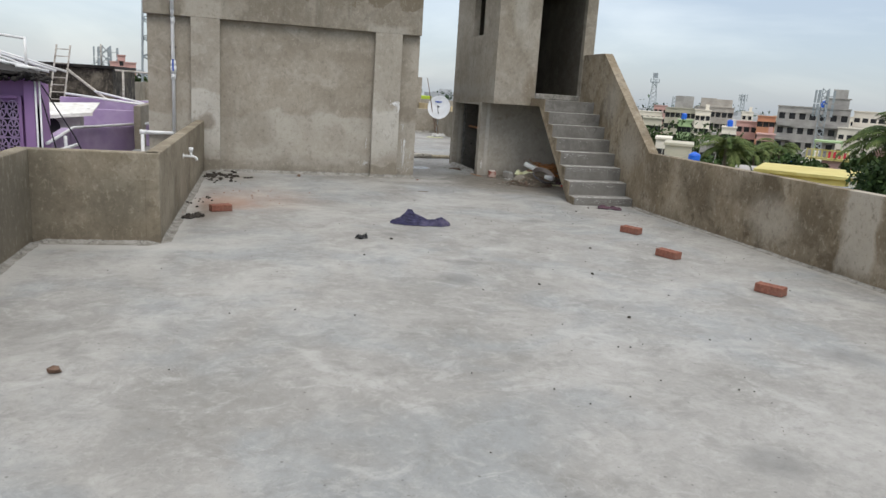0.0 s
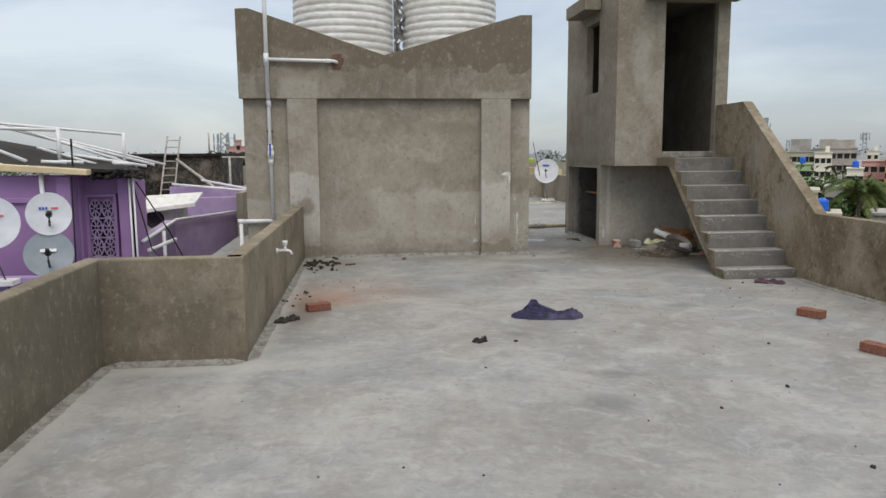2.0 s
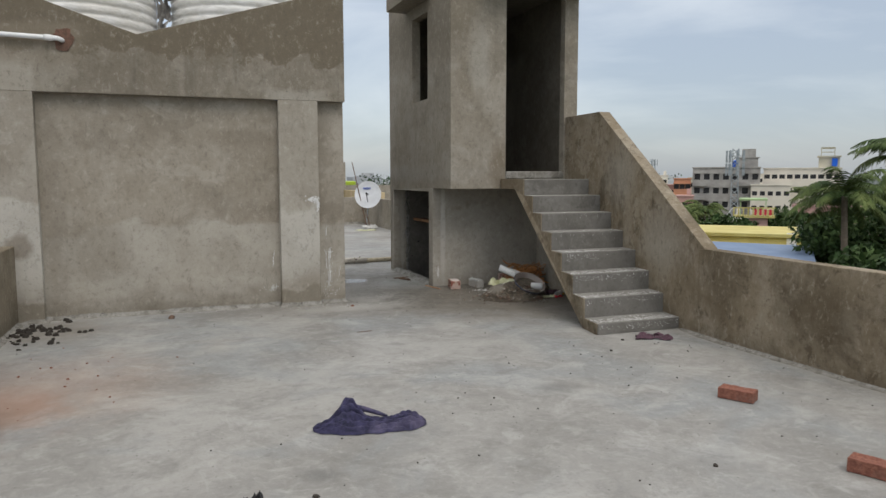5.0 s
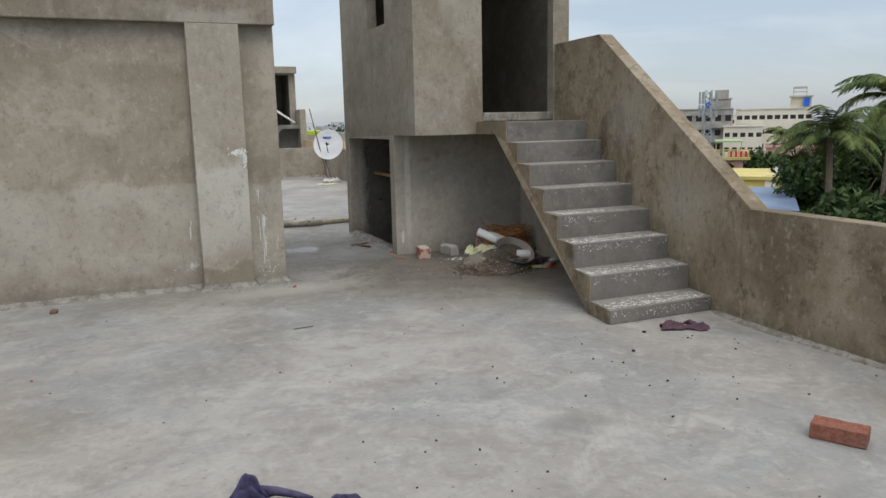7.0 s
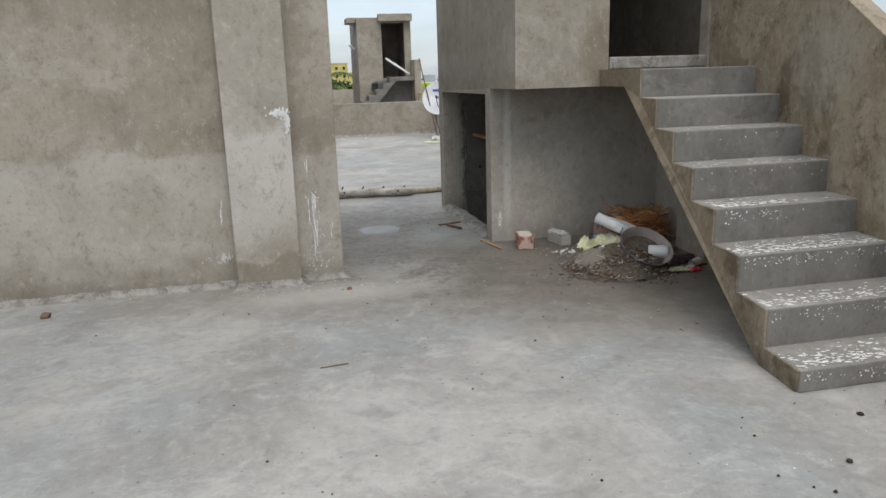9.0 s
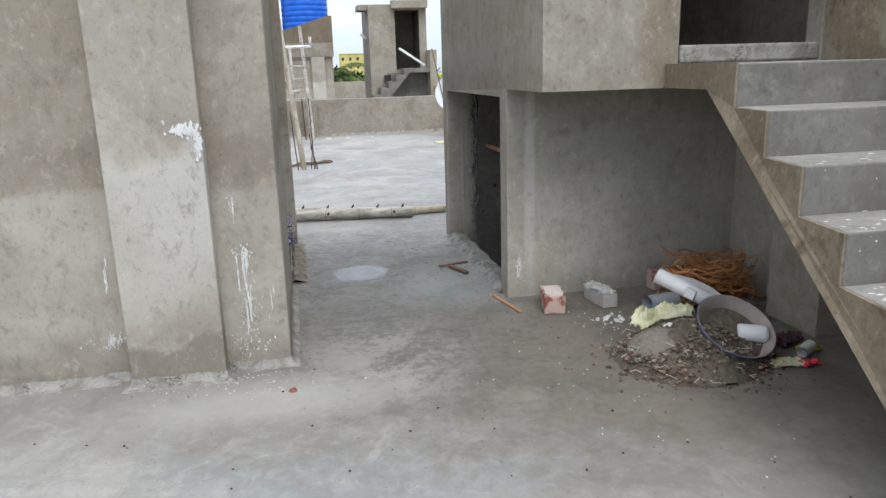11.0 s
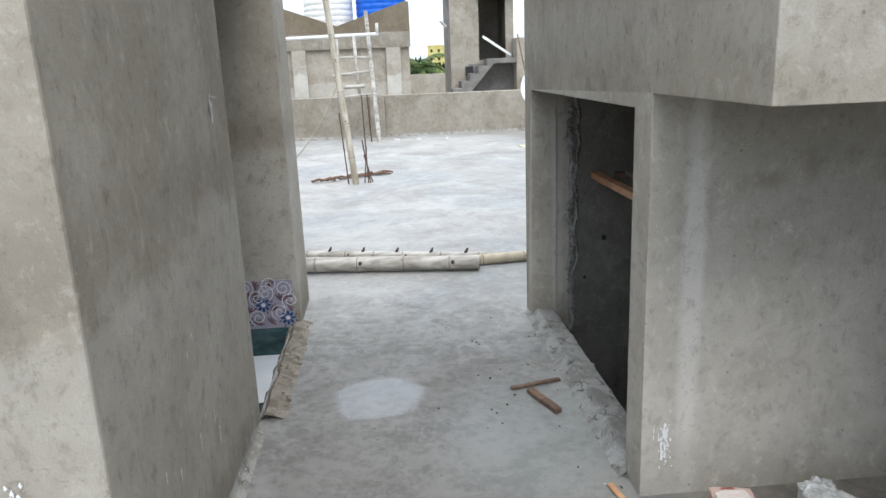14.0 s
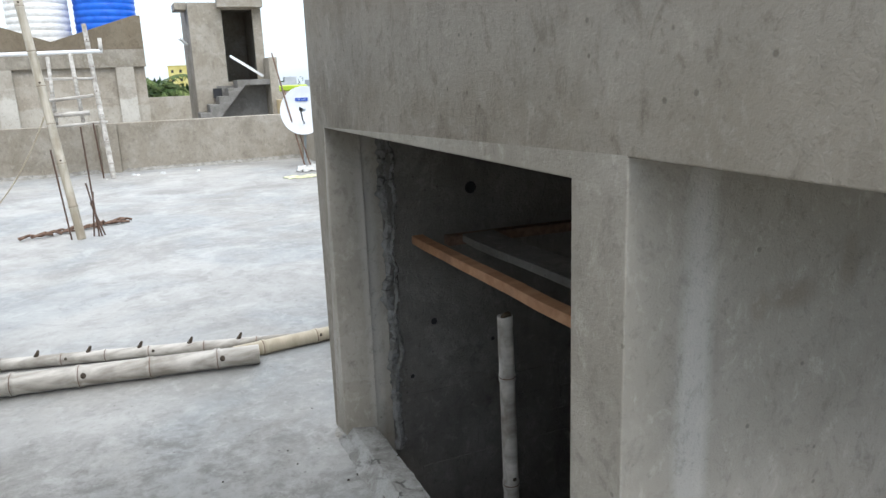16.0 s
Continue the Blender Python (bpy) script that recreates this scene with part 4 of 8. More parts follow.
# ---- tower ----
def stair_tower(ox, oy, top_z, main):
    """The stair tower: lower room set back under an upper room, door, window and rain shades."""
    t = thing("stair_tower", "tall cement-plastered stair tower with a doorway reached by outside steps", "building")
    X, Y = (lambda x: x + ox), (lambda y: y + oy)
    th = 0.12
    T = top_z
    shell = bmesh.new()
    prism(shell, [(Y(13.04), 1.346), (Y(13.717), 1.346), (Y(13.717), -0.3), (Y(15.70), -0.3), (Y(15.70), T), (Y(13.04), T)], "x", X(1.35), X(3.18))
    y0, y1, z0, z1 = Y(13.90), Y(14.55), 2.56, T - 0.36
    # faces inside the upper room take the plaster with shade in its colour
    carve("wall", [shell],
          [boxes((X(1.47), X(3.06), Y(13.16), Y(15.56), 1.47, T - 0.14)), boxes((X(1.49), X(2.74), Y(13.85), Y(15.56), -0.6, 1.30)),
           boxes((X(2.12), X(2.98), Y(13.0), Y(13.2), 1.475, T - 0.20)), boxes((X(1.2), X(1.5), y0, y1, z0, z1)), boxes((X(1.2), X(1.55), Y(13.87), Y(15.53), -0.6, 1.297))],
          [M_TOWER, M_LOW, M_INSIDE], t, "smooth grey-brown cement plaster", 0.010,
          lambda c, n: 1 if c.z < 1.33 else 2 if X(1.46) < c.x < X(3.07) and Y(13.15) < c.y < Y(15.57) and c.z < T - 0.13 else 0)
    wall("rain_shade", boxes((X(1.78), X(3.26), Y(12.72), Y(13.035), T - 0.20, T + 0.02)), M_TOWER, "thick cement shade over the doorway", 0.008, t)
    wall("rain_shade", boxes((X(1.06), X(1.345), Y(13.82), Y(14.86), T - 0.20, T + 0.01)), M_TOWER, "thick cement shade over the window", 0.008, t)
    wall("door_sill", boxes((X(2.125), X(2.975), Y(13.03), Y(13.17), 1.476, 1.57)), M_COVE, "pale rough door sill", 0.012, t)
    if main:
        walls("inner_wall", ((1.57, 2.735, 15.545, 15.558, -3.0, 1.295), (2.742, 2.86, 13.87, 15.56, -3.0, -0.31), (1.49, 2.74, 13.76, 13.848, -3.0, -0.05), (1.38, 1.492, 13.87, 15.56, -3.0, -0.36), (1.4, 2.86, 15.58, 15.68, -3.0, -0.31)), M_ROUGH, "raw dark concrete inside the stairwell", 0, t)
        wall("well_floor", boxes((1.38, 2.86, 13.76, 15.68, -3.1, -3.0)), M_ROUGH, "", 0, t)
    wall("side_wall", boxes((X(2.75), X(3.10), Y(12.57), Y(13.00), -0.02, 1.343)), M_TOWER, "", 0.008, t)
    wall("side_wall", boxes((X(2.95), X(3.10), Y(13.003), Y(13.712), -0.02, 1.343)), M_LOW, "", 0, t)
    return t


stair_tower(0, 0, 4.08, True)

# threshold of the stairwell: a sloping broken kerb
bm = bmesh.new()
prev = None
for i in range(261):
    y = 13.84 + (15.56 - 13.84) * i / 260
    j = lambda s, a: a * (noise.noise(Vector((y * 6, s, 0))) + 0.35 * noise.noise(Vector((y * 25, s, 0))) + 0.25 * noise.noise(Vector((y * 70, s, 0))))
    row = [bm.verts.new(p) for p in ((1.31 + j(1, 0.02), y, -0.005), (1.345 + j(2, 0.012), y, 0.018 + j(3, 0.01)), (1.38 + j(4, 0.016), y, 0.05 + j(5, 0.012)), (1.475 + j(6, 0.025), y, 0.035 + j(7, 0.016)), (1.49 + j(6, 0.02), y, -0.3))]
    if prev:
        for k in range(4):
            bm.faces.new((prev[k], prev[k + 1], row[k + 1], row[k]))
    prev = row
tagged(part("kerb", bm, M_KERB, None, "sloping broken cement kerb at the stairwell's edge"), kind="structure")
bm = bmesh.new()
prev = None
for i in range(181):
    y = 14.47 + (15.68 - 14.47) * i / 180
    j = lambda s, a: a * (noise.noise(Vector((y * 6, s, 3))) + 0.45 * noise.noise(Vector((y * 25, s, 3))) + 0.3 * noise.noise(Vector((y * 70, s, 3))))
    row = [bm.verts.new(p) for p in ((0.07 + j(1, 0.03), y, -0.004), (0.02 + j(2, 0.02), y, 0.018 + j(3, 0.01)), (-0.03 + j(4, 0.015), y, 0.025 + j(5, 0.01)), (-0.075 + j(6, 0.02), y, -0.03 + j(7, 0.02)), (-0.08 + j(6, 0.02), y, -0.2))]
    if prev:
        for k in range(4):
            bm.faces.new((prev[k], prev[k + 1], row[k + 1], row[k]))
    prev = row
bmesh.ops.recalc_face_normals(bm, faces=bm.faces)
tagged(part("kerb", bm, M_EDGE, None, "broken brown edge of the washroom threshold"), kind="structure")

def ragged_strip(name, y, rows, mat, label, seed, depth=0.012, n=160):
    """A jagged raised crust on a wall that faces south. rows: x0, z0, x1, z1, half width."""
    bm = bmesh.new()
    for x0, z0, x1, z1, w in rows:
        a, b = Vector((x0, 0, z0)), Vector((x1, 0, z1))
        side = (b - a).normalized().cross(Vector((0, 1, 0)))
        prev = None
        for i in range(n + 1):
            u = i / n
            p = a.lerp(b, u) + side * 0.035 * noise.noise(Vector((u * 9, seed, w * 50)))
            j = lambda s: 1 + 0.8 * noise.noise(Vector((u * 60, s, seed))) + 0.5 * noise.noise(Vector((u * 23, s, seed)))
            row = [bm.verts.new(Vector((q.x, y - d, q.z))) for q, d in ((p - side * w * j(1), 0.0), (p - side * w * 0.4 * j(2), depth * abs(j(3))), (p + side * w * 0.4 * j(4), depth * abs(j(5)) * 0.7), (p + side * w * j(6), 0.0))]
            if prev:
                for k in range(3):
                    bm.faces.new((prev[k], prev[k + 1], row[k + 1], row[k]))
            prev = row
    bmesh.ops.recalc_face_normals(bm, faces=bm.faces)
    return tagged(part(name, bm, mat, None, label), kind="structure")


ragged_strip("plaster_edge", 15.542, [(1.575, 1.29, 1.585, -0.10, 0.020), (1.60, 1.25, 1.61, 0.25, 0.010)], M_KERB, "crumbling crack where the plaster ends", 3, 0.018)
ragged_strip("mortar_band", 15.543, [(1.58, 0.17, 2.72, 0.16, 0.012)], M_ROUGH, "ragged mortar ridge low on the raw wall", 8, 0.003)
rng = random.Random(91)
for z in (0.10, -0.015, -0.13, -0.25):
    x = 1.585 + rng.uniform(0, 0.12)
    while x < 2.5:
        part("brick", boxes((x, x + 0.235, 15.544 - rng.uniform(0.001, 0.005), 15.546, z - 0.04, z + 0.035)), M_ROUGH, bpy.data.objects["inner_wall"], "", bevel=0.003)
        x += 0.25 + rng.uniform(0, 0.02)
bm = bmesh.new()
for hx, hz, hr in ((1.96, 1.01, 0.022), (1.77, 0.45, 0.012), (1.66, 0.22, 0.008), (2.05, 0.32, 0.008)):
    lathe(bm, [(hr * 1.2, 0.0), (hr, 0.002), (hr * 0.7, 0.0015), (0.0002, 0.001)], 12)
    bm.verts.ensure_lookup_table()
    for v in list(bm.verts)[-48:]:
        x, y, z = v.co
        v.co = (hx + x, 15.542 - z, hz + y)
tagged(part("plugged_hole", bm, M_BLACK, None, "small dark holes in the raw wall"), kind="stuff", category="hole")

# ---- washroom in the tank room ----
tagged(wall("washroom_floor", boxes((-2.0, -0.06, 13.0, 15.66, -0.24, -0.17)), M_MARBLE, "pale polished tile floor", 0), kind="structure")
tagged(wall("floor_border", boxes((-0.70, -0.062, 14.40, 15.0, -0.170, -0.166)), M_GREENM, "dark green marble border strip on the washroom floor", 0.001), kind="structure")
wall("washroom_wall", boxes((-2.0, -0.2, 13.0, 13.1, -0.24, 2.5)), M_WALL, "", 0)
tile = thing("wall_tile", "lilac glazed tile with blue flowers and white scrolls at the foot of the wall", "tile", (-0.235, 15.646, 0.14))
part("body", box(bmesh.new(), -0.20, 0.205, -0.008, 0, -0.145, 0.145), M_TILE, tile, bevel=0.002)
TILE_FLOWERS = ((-0.11, 0.09), (0.03, 0.0), (0.165, -0.085), (-0.16, -0.12))
bmf, bml, bmw = bmesh.new(), bmesh.new(), bmesh.new()


def disc(bm, x, z, rx, rz, ang, y=-0.0095, n=8):
    c, s = math.cos(ang), math.sin(ang)
    bm.faces.new([bm.verts.new((x + c * rx * math.cos(a) - s * rz * math.sin(a), y, z + s * rx * math.cos(a) + c * rz * math.sin(a))) for a in [2 * math.pi * i / n for i in range(n)]])


for fx, fz in TILE_FLOWERS[:3] + ((-0.09, -0.10),):
    for i in range(8):
        a = 2 * math.pi * i / 8
        disc(bmf, fx + 0.029 * math.cos(a), fz + 0.029 * math.sin(a), 0.015, 0.0095, a)
        disc(bml, fx + 0.050 * math.cos(a + 0.4), fz + 0.050 * math.sin(a + 0.4), 0.010, 0.005, a + 0.4)
    disc(bmw, fx, fz, 0.012, 0.012, 0)
for fx, fz, a0 in ((-0.02, 0.115, 0.2), (0.12, 0.03, 0.9), (-0.13, -0.075, 0.3), (-0.06, -0.04, 1.4), (0.10, -0.03, 2.2), (-0.05, 0.05, 2.6), (0.06, -0.11, 0.8), (-0.17, 0.06, 1.0), (0.18, 0.03, 1.9), (0.0, 0.06, 2.9), (-0.01, -0.12, 1.2), (0.17, -0.02, 0.4), (-0.18, -0.03, 2.0), (0.09, 0.12, 2.4)):
    for i in range(5):
        a = a0 + 0.55 * (i - 2)
        disc(bml, fx + 0.020 * math.cos(a), fz + 0.020 * math.sin(a), 0.019, 0.0055, a)
for sx, sz, sgn in ((-0.145, 0.03, 1), (-0.005, -0.075, 1), (0.15, 0.095, -1), (0.045, 0.075, -1), (0.12, -0.045, 1), (-0.10, -0.115, 1), (-0.065, 0.11, -1), (-0.175, 0.115, 1), (0.075, 0.12, 1), (0.0, 0.045, 1), (-0.175, -0.045, -1), (0.185, 0.02, 1)):
    prev = None
    for i in range(26):
        a = i * 0.42
        r = 0.006 + 0.0017 * i
        p = Vector((sx + sgn * r * math.cos(a), -0.010, sz + r * math.sin(a)))
        q = Vector((sx + sgn * (r + 0.0045) * math.cos(a), -0.010, sz + (r + 0.0045) * math.sin(a)))
        row = [bmw.verts.new(p), bmw.verts.new(q)]
        if prev:
            bmw.faces.new((prev[0], prev[1], row[1], row[0]))
        prev = row
part("flowers", bmf, M_TILEB, tile, "dark blue petals")
part("leaves", bml, M_TILER, tile, "brown leaves")
part("scrolls", bmw, M_TILEW, tile, "white scrolls")
wall("skirting", boxes((-0.52, -0.078, 15.634, 15.65, -0.17, -0.006)), M_GREENM, "dark green marble skirting", 0.002)
wall("skirting", boxes((-0.62, -0.437, 15.64, 15.65, -0.005, 0.20)), M_TEAL, "teal painted strip", 0.002)

# ---- stair ----
stair = thing("staircase", "grey cement stair of eight steps worn white at the edges", "stairs")
NOSE = [(SXk, SYk, SZk) for SXk, SYk, SZk in ((1.750 + 0.043 * k, 10.25 + 0.304 * k, 0.112 + 0.194 * k) for k in range(8))]
xr = lambda y: 2.64 + max(0.0, y - 9.85) * 0.132
for i, (sx, y, z1) in enumerate(NOSE):
    bx, back = (NOSE[i + 1][0], NOSE[i + 1][1]) if i < 7 else (2.05, 13.04)
    zp = NOSE[i - 1][2] if i else 0.0
    under = lambda v: min(1.350, max(0.0, (v - 10.58) * 0.661))
    outline = [(y, min(zp, z1 - 0.05) if i else 0.0), (y, z1), (back, z1), (back, under(back))]
    if i == 7:
        outline.append((12.62, 1.350))
    if under(y) < outline[0][1]:
        outline.append((y, under(y)))
    bm = bmesh.new()
    prism(bm, outline, "x", 0.0, 1.0)
    for v in bm.verts:
        v.co.x = 1.756 + 0.1414 * (min(v.co.y, 12.378) - 10.25) if v.co.x < 0.5 else xr(v.co.y) + 0.02
    # upward faces take the copy with the light in its colour
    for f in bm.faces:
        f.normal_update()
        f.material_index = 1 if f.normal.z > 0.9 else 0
    wall("step", bm, [M_STEP, M_STEP_LIT], "", 0.009, stair)
bm = bmesh.new()
outline = [(10.27, 0.0), (10.58, 0.0), (12.62, 1.348), (13.035, 1.348), (13.035, 1.474), (12.384, 1.474)]
for i in range(7, 0, -1):
    outline += [(NOSE[i][1] + 0.006, NOSE[i - 1][2] - 0.004), (NOSE[i - 1][1] + 0.006, NOSE[i - 1][2] - 0.004)]
prism(bm, outline, "x", -0.006, 0.006)
for v in bm.verts:
    v.co.x += 1.752 + 0.1414 * (min(v.co.y, 12.378) - 10.25)
wall("stringer", bm, M_PAR, "brown plastered side of the stair", 0, stair)
# lime worn onto the nosings
for i, amount in ((0, 420), (1, 260), (2, 480), (3, 260), (4, 70), (5, 30)):
    bm = bmesh.new()
    rng = random.Random(40 + i)
    sx, y, z = NOSE[i]
    for k in range(amount):
        cx = rng.uniform(sx + 0.03, xr(y) - 0.02) if i != 3 else sx + 0.06 + abs(rng.gauss(0, 0.25))
        cx = min(cx, xr(y) - 0.02)
        w = rng.uniform(0.003, 0.012)
        n = 6
        k2 = rng.uniform(1, 2.6)
        if rng.random() < 0.78:
            d = abs(rng.gauss(0, 0.085)) + 0.012 + w
            cz = [(cx + k2 * w * math.cos(a) * rng.uniform(0.5, 1), y + d + w * math.sin(a) * rng.uniform(0.4, 1), z + 0.0015 + 0.002 * k / amount) for a in [2 * math.pi * q / n for q in range(n)]]
        else:
            w *= 0.6
            h = z - 0.014 - abs(rng.gauss(0, 0.03)) - w
            cz = [(cx + w * math.cos(a) * rng.uniform(0.5, 1), y - 0.0015 - 0.002 * k / amount, h + w * math.sin(a) * rng.uniform(0.4, 1)) for a in [2 * math.pi * q / n for q in range(n)]]
        bm.faces.new([bm.verts.new(c) for c in cz])
    bmesh.ops.recalc_face_normals(bm, faces=bm.faces)
    tagged(part("lime_flecks", bm, M_LIME, stair, "white lime flecks on the step"), kind="stuff")

# ---- loose things on the terrace ----
def brick(place, rz, mat, label, frog=True, size=(0.235, 0.112, 0.075), tilt=0, seed=0):
    L, W, H = size
    bm = bmesh.new()
    xs, ys = [-L / 2 + L * i / 8 for i in range(9)], [-W / 2 + W * i / 4 for i in range(5)]
    rng = random.Random(seed)
    grid = {}
    for i, x in enumerate(xs):
        for j, y in enumerate(ys):
            inside = frog and 0 < i < 8 and 0 < j < 4
            z = H - (0.012 if inside else 0) + rng.uniform(-0.002, 0.002)
            grid[i, j] = bm.verts.new((x + rng.uniform(-0.002, 0.002), y + rng.uniform(-0.002, 0.002), z))
    for i in range(8):
        for j in range(4):
            bm.faces.new((grid[i, j], grid[i + 1, j], grid[i + 1, j + 1], grid[i, j + 1]))
    rim = [grid[i, 0] for i in range(9)] + [grid[8, j] for j in range(1, 5)] + [grid[i, 4] for i in range(7, -1, -1)] + [grid[0, j] for j in range(3, 0, -1)]
    low = [bm.verts.new((v.co.x + rng.uniform(-0.002, 0.002), v.co.y + rng.uniform(-0.002, 0.002), 0)) for v in rim]
    for i in range(len(rim)):
        k = (i + 1) % len(rim)
        bm.faces.new((rim[k], rim[i], low[i], low[k]))
    bm.faces.new(low[::-1])
    ob = part("brick", bm, mat, None, label, False, 0.005)
    ob.matrix_basis = pose(*place, tilt, 0, rz)
    return tagged(ob, category="brick", group="loose bricks")


ICO = [(0.0, 0.0, -1.0)] + [(0.894 * math.cos(math.radians(72 * k)), 0.894 * math.sin(math.radians(72 * k)), -0.447) for k in range(5)]
ICO += [(0.894 * math.cos(math.radians(72 * k + 36)), 0.894 * math.sin(math.radians(72 * k + 36)), 0.447) for k in range(5)] + [(0.0, 0.0, 1.0)]
ICO_FACES = [(0, 1 + (k + 1) % 5, 1 + k) for k in range(5)] + [(1 + k, 1 + (k + 1) % 5, 6 + k) for k in range(5)]
ICO_FACES += [(1 + (k + 1) % 5, 6 + (k + 1) % 5, 6 + k) for k in range(5)] + [(11, 6 + k, 6 + (k + 1) % 5) for k in range(5)]


def rubbly(bm, centre, r, rng, squash=0.7):
    """A stone of twenty faces."""
    c = Vector(centre)
    vs = [bm.verts.new(c + Vector((x * r * rng.uniform(0.6, 1.3), y * r * rng.uniform(0.6, 1.3), z * r * squash * rng.uniform(0.6, 1.2)))) for x, y, z in ICO]
    for a, b, d in ICO_FACES:
        bm.faces.new((vs[a], vs[b], vs[d]))


def scatter(name, rows, mat, label, seed):
    """Small stones as one mesh. rows: x, y, spread x, spread y, count, size."""
    rng = random.Random(seed)
    vs, fs = [], []
    for x, y, sx, sy, n, size in rows:
        for _ in range(n):
            px, py_ = x + rng.gauss(0, 1) * sx, y + rng.gauss(0, 1) * sy
            r = size * rng.uniform(0.4, 1.4)
            a = rng.uniform(0, 6.28)
            base = len(vs)
            for k in range(5):
                q = a + k * 1.257
                vs.append((px + r * rng.uniform(0.6, 1.2) * math.cos(q), py_ + r * rng.uniform(0.6, 1.2) * math.sin(q), 0.0))
            for k in range(5):
                q = a + k * 1.257
                vs.append((px + 0.6 * r * math.cos(q), py_ + 0.6 * r * math.sin(q), r * rng.uniform(0.5, 0.9)))
            for k in range(5):
                fs.append((base + k, base + (k + 1) % 5, base + 5 + (k + 1) % 5, base + 5 + k))
            fs.append(tuple(base + 5 + k for k in range(5)))
    me = bpy.data.meshes.new(name)
    me.from_pydata(vs, [], fs)
    me.materials.append(mat)
    return tagged(new(name, me), label, "debris", "", "stuff")


brick((1.44, 5.66, 0.003), -62, M_BRICK, "red fired brick lying flat with its hollow up", seed=1)
brick((1.28, 6.98, 0.003), -66, M_BRICK, "red fired brick lying flat with its hollow up", seed=2)
brick((1.55, 8.22, 0.003), -60, M_BRICK, "red fired brick lying flat with its hollow up", seed=3)
brick((-3.13, 9.23, 0.003), 22, M_BRICK, "dark red brick on a dirty patch beside the parapet", False, seed=4)
red_brick = brick((1.56, 13.44, 0.003), 78, M_BRICKP, "red brick with pale mortar on top, beside the grey wall", False, (0.25, 0.13, 0.11), seed=5)
caked_brick = brick((1.89, 13.46, 0.003), 96, M_BRICKG, "old brick caked in grey cement beside the wall", False, (0.25, 0.10, 0.085), seed=6)


bm = bmesh.new()
rng = random.Random(61)
outline = [(-0.105, -0.05), (-0.03, -0.056), (0.05, -0.05), (0.10, -0.045), (0.104, 0.02), (0.08, 0.055), (0.0, 0.05), (-0.06, 0.057), (-0.11, 0.03)]
prism(bm, outline, "z", 0.105, 0.117)
for v in bm.verts:
    v.co += Vector((rng.uniform(-1, 1), rng.uniform(-1, 1), rng.uniform(-0.6, 0.6))) * 0.003
part("mortar", bm, M_DULL, red_brick, "pale mortar bed on the top", bevel=0.003)
bm = bmesh.new()
for k in range(110):
    rubbly(bm, (rng.uniform(-0.12, 0.12), rng.uniform(-0.045, 0.045), 0.085 + rng.uniform(0, 0.016)), rng.uniform(0.008, 0.026), rng)
part("mortar", bm, plain("grey_crust", (0.36, 0.36, 0.34), (0.54, 0.54, 0.52), 40, 0.95, bumpy=0.8), caked_brick, "knobbly grey mortar crust")


def crumpled(name, place, rz, length, width, height, mat, label, seed, category="cloth", hole=None, rough=1.0):
    """A dropped cloth: folds raised over a ragged outline."""
    bm = bmesh.new()
    nx, ny = 60, 30
    grid = {}
    for i in range(nx + 1):
        for j in range(ny + 1):
            u, v = i / nx * 2 - 1, j / ny * 2 - 1
            edge = 1 - 0.25 * noise.noise(Vector((math.atan2(v, u) * 1.3, seed, 0)))
            p = Vector((u * 2.2, v * 2.2, seed))
            ridge = lambda w: max(0.0, 1 - 3.2 * abs(noise.noise(p * w + Vector((0.4 * math.sin(v * 5), 0, w))))) ** 1.5
            f = 0.45 * abs(noise.noise(p * 0.8)) + rough * (0.30 * ridge(1.1) + 0.17 * ridge(2.3) + 0.07 * ridge(4.6))
            r = math.hypot(u, v)
            fall = max(0.0, 1 - r * r)
            end = 0.45 + 0.55 * abs(u)
            grid[i, j] = bm.verts.new((u * length / 2 * edge, (v * width / 2 + 0.16 * width * math.sin(u * 2.6 + seed)) * edge * (1 - 0.25 * (1 - abs(u))), 0.006 + height * f * fall ** 0.5 * end * 1.5))
    for i in range(nx):
        for j in range(ny):
            u, v = (i + 0.5) / nx * 2 - 1, (j + 0.5) / ny * 2 - 1
            n = 0.22 * noise.noise(Vector((u * 3, v * 3, seed + 5)))
            if math.hypot(u, v) + n > 1.0 or (hole and math.hypot((u - hole[0]) / hole[2], (v - hole[1]) / hole[3]) < 1 + n):
                continue
            bm.faces.new((grid[i, j], grid[i + 1, j], grid[i + 1, j + 1], grid[i, j + 1]))
    for v in [v for v in bm.verts if not v.link_faces]:
        bm.verts.remove(v)
    ob = part(name, bm, mat, None, label, True)
    mod = ob.modifiers.new("thickness", "SOLIDIFY")
    mod.thickness = 0.004
    ob.matrix_basis = pose(*place, 0, 0, rz)
    return tagged(ob, category=category)


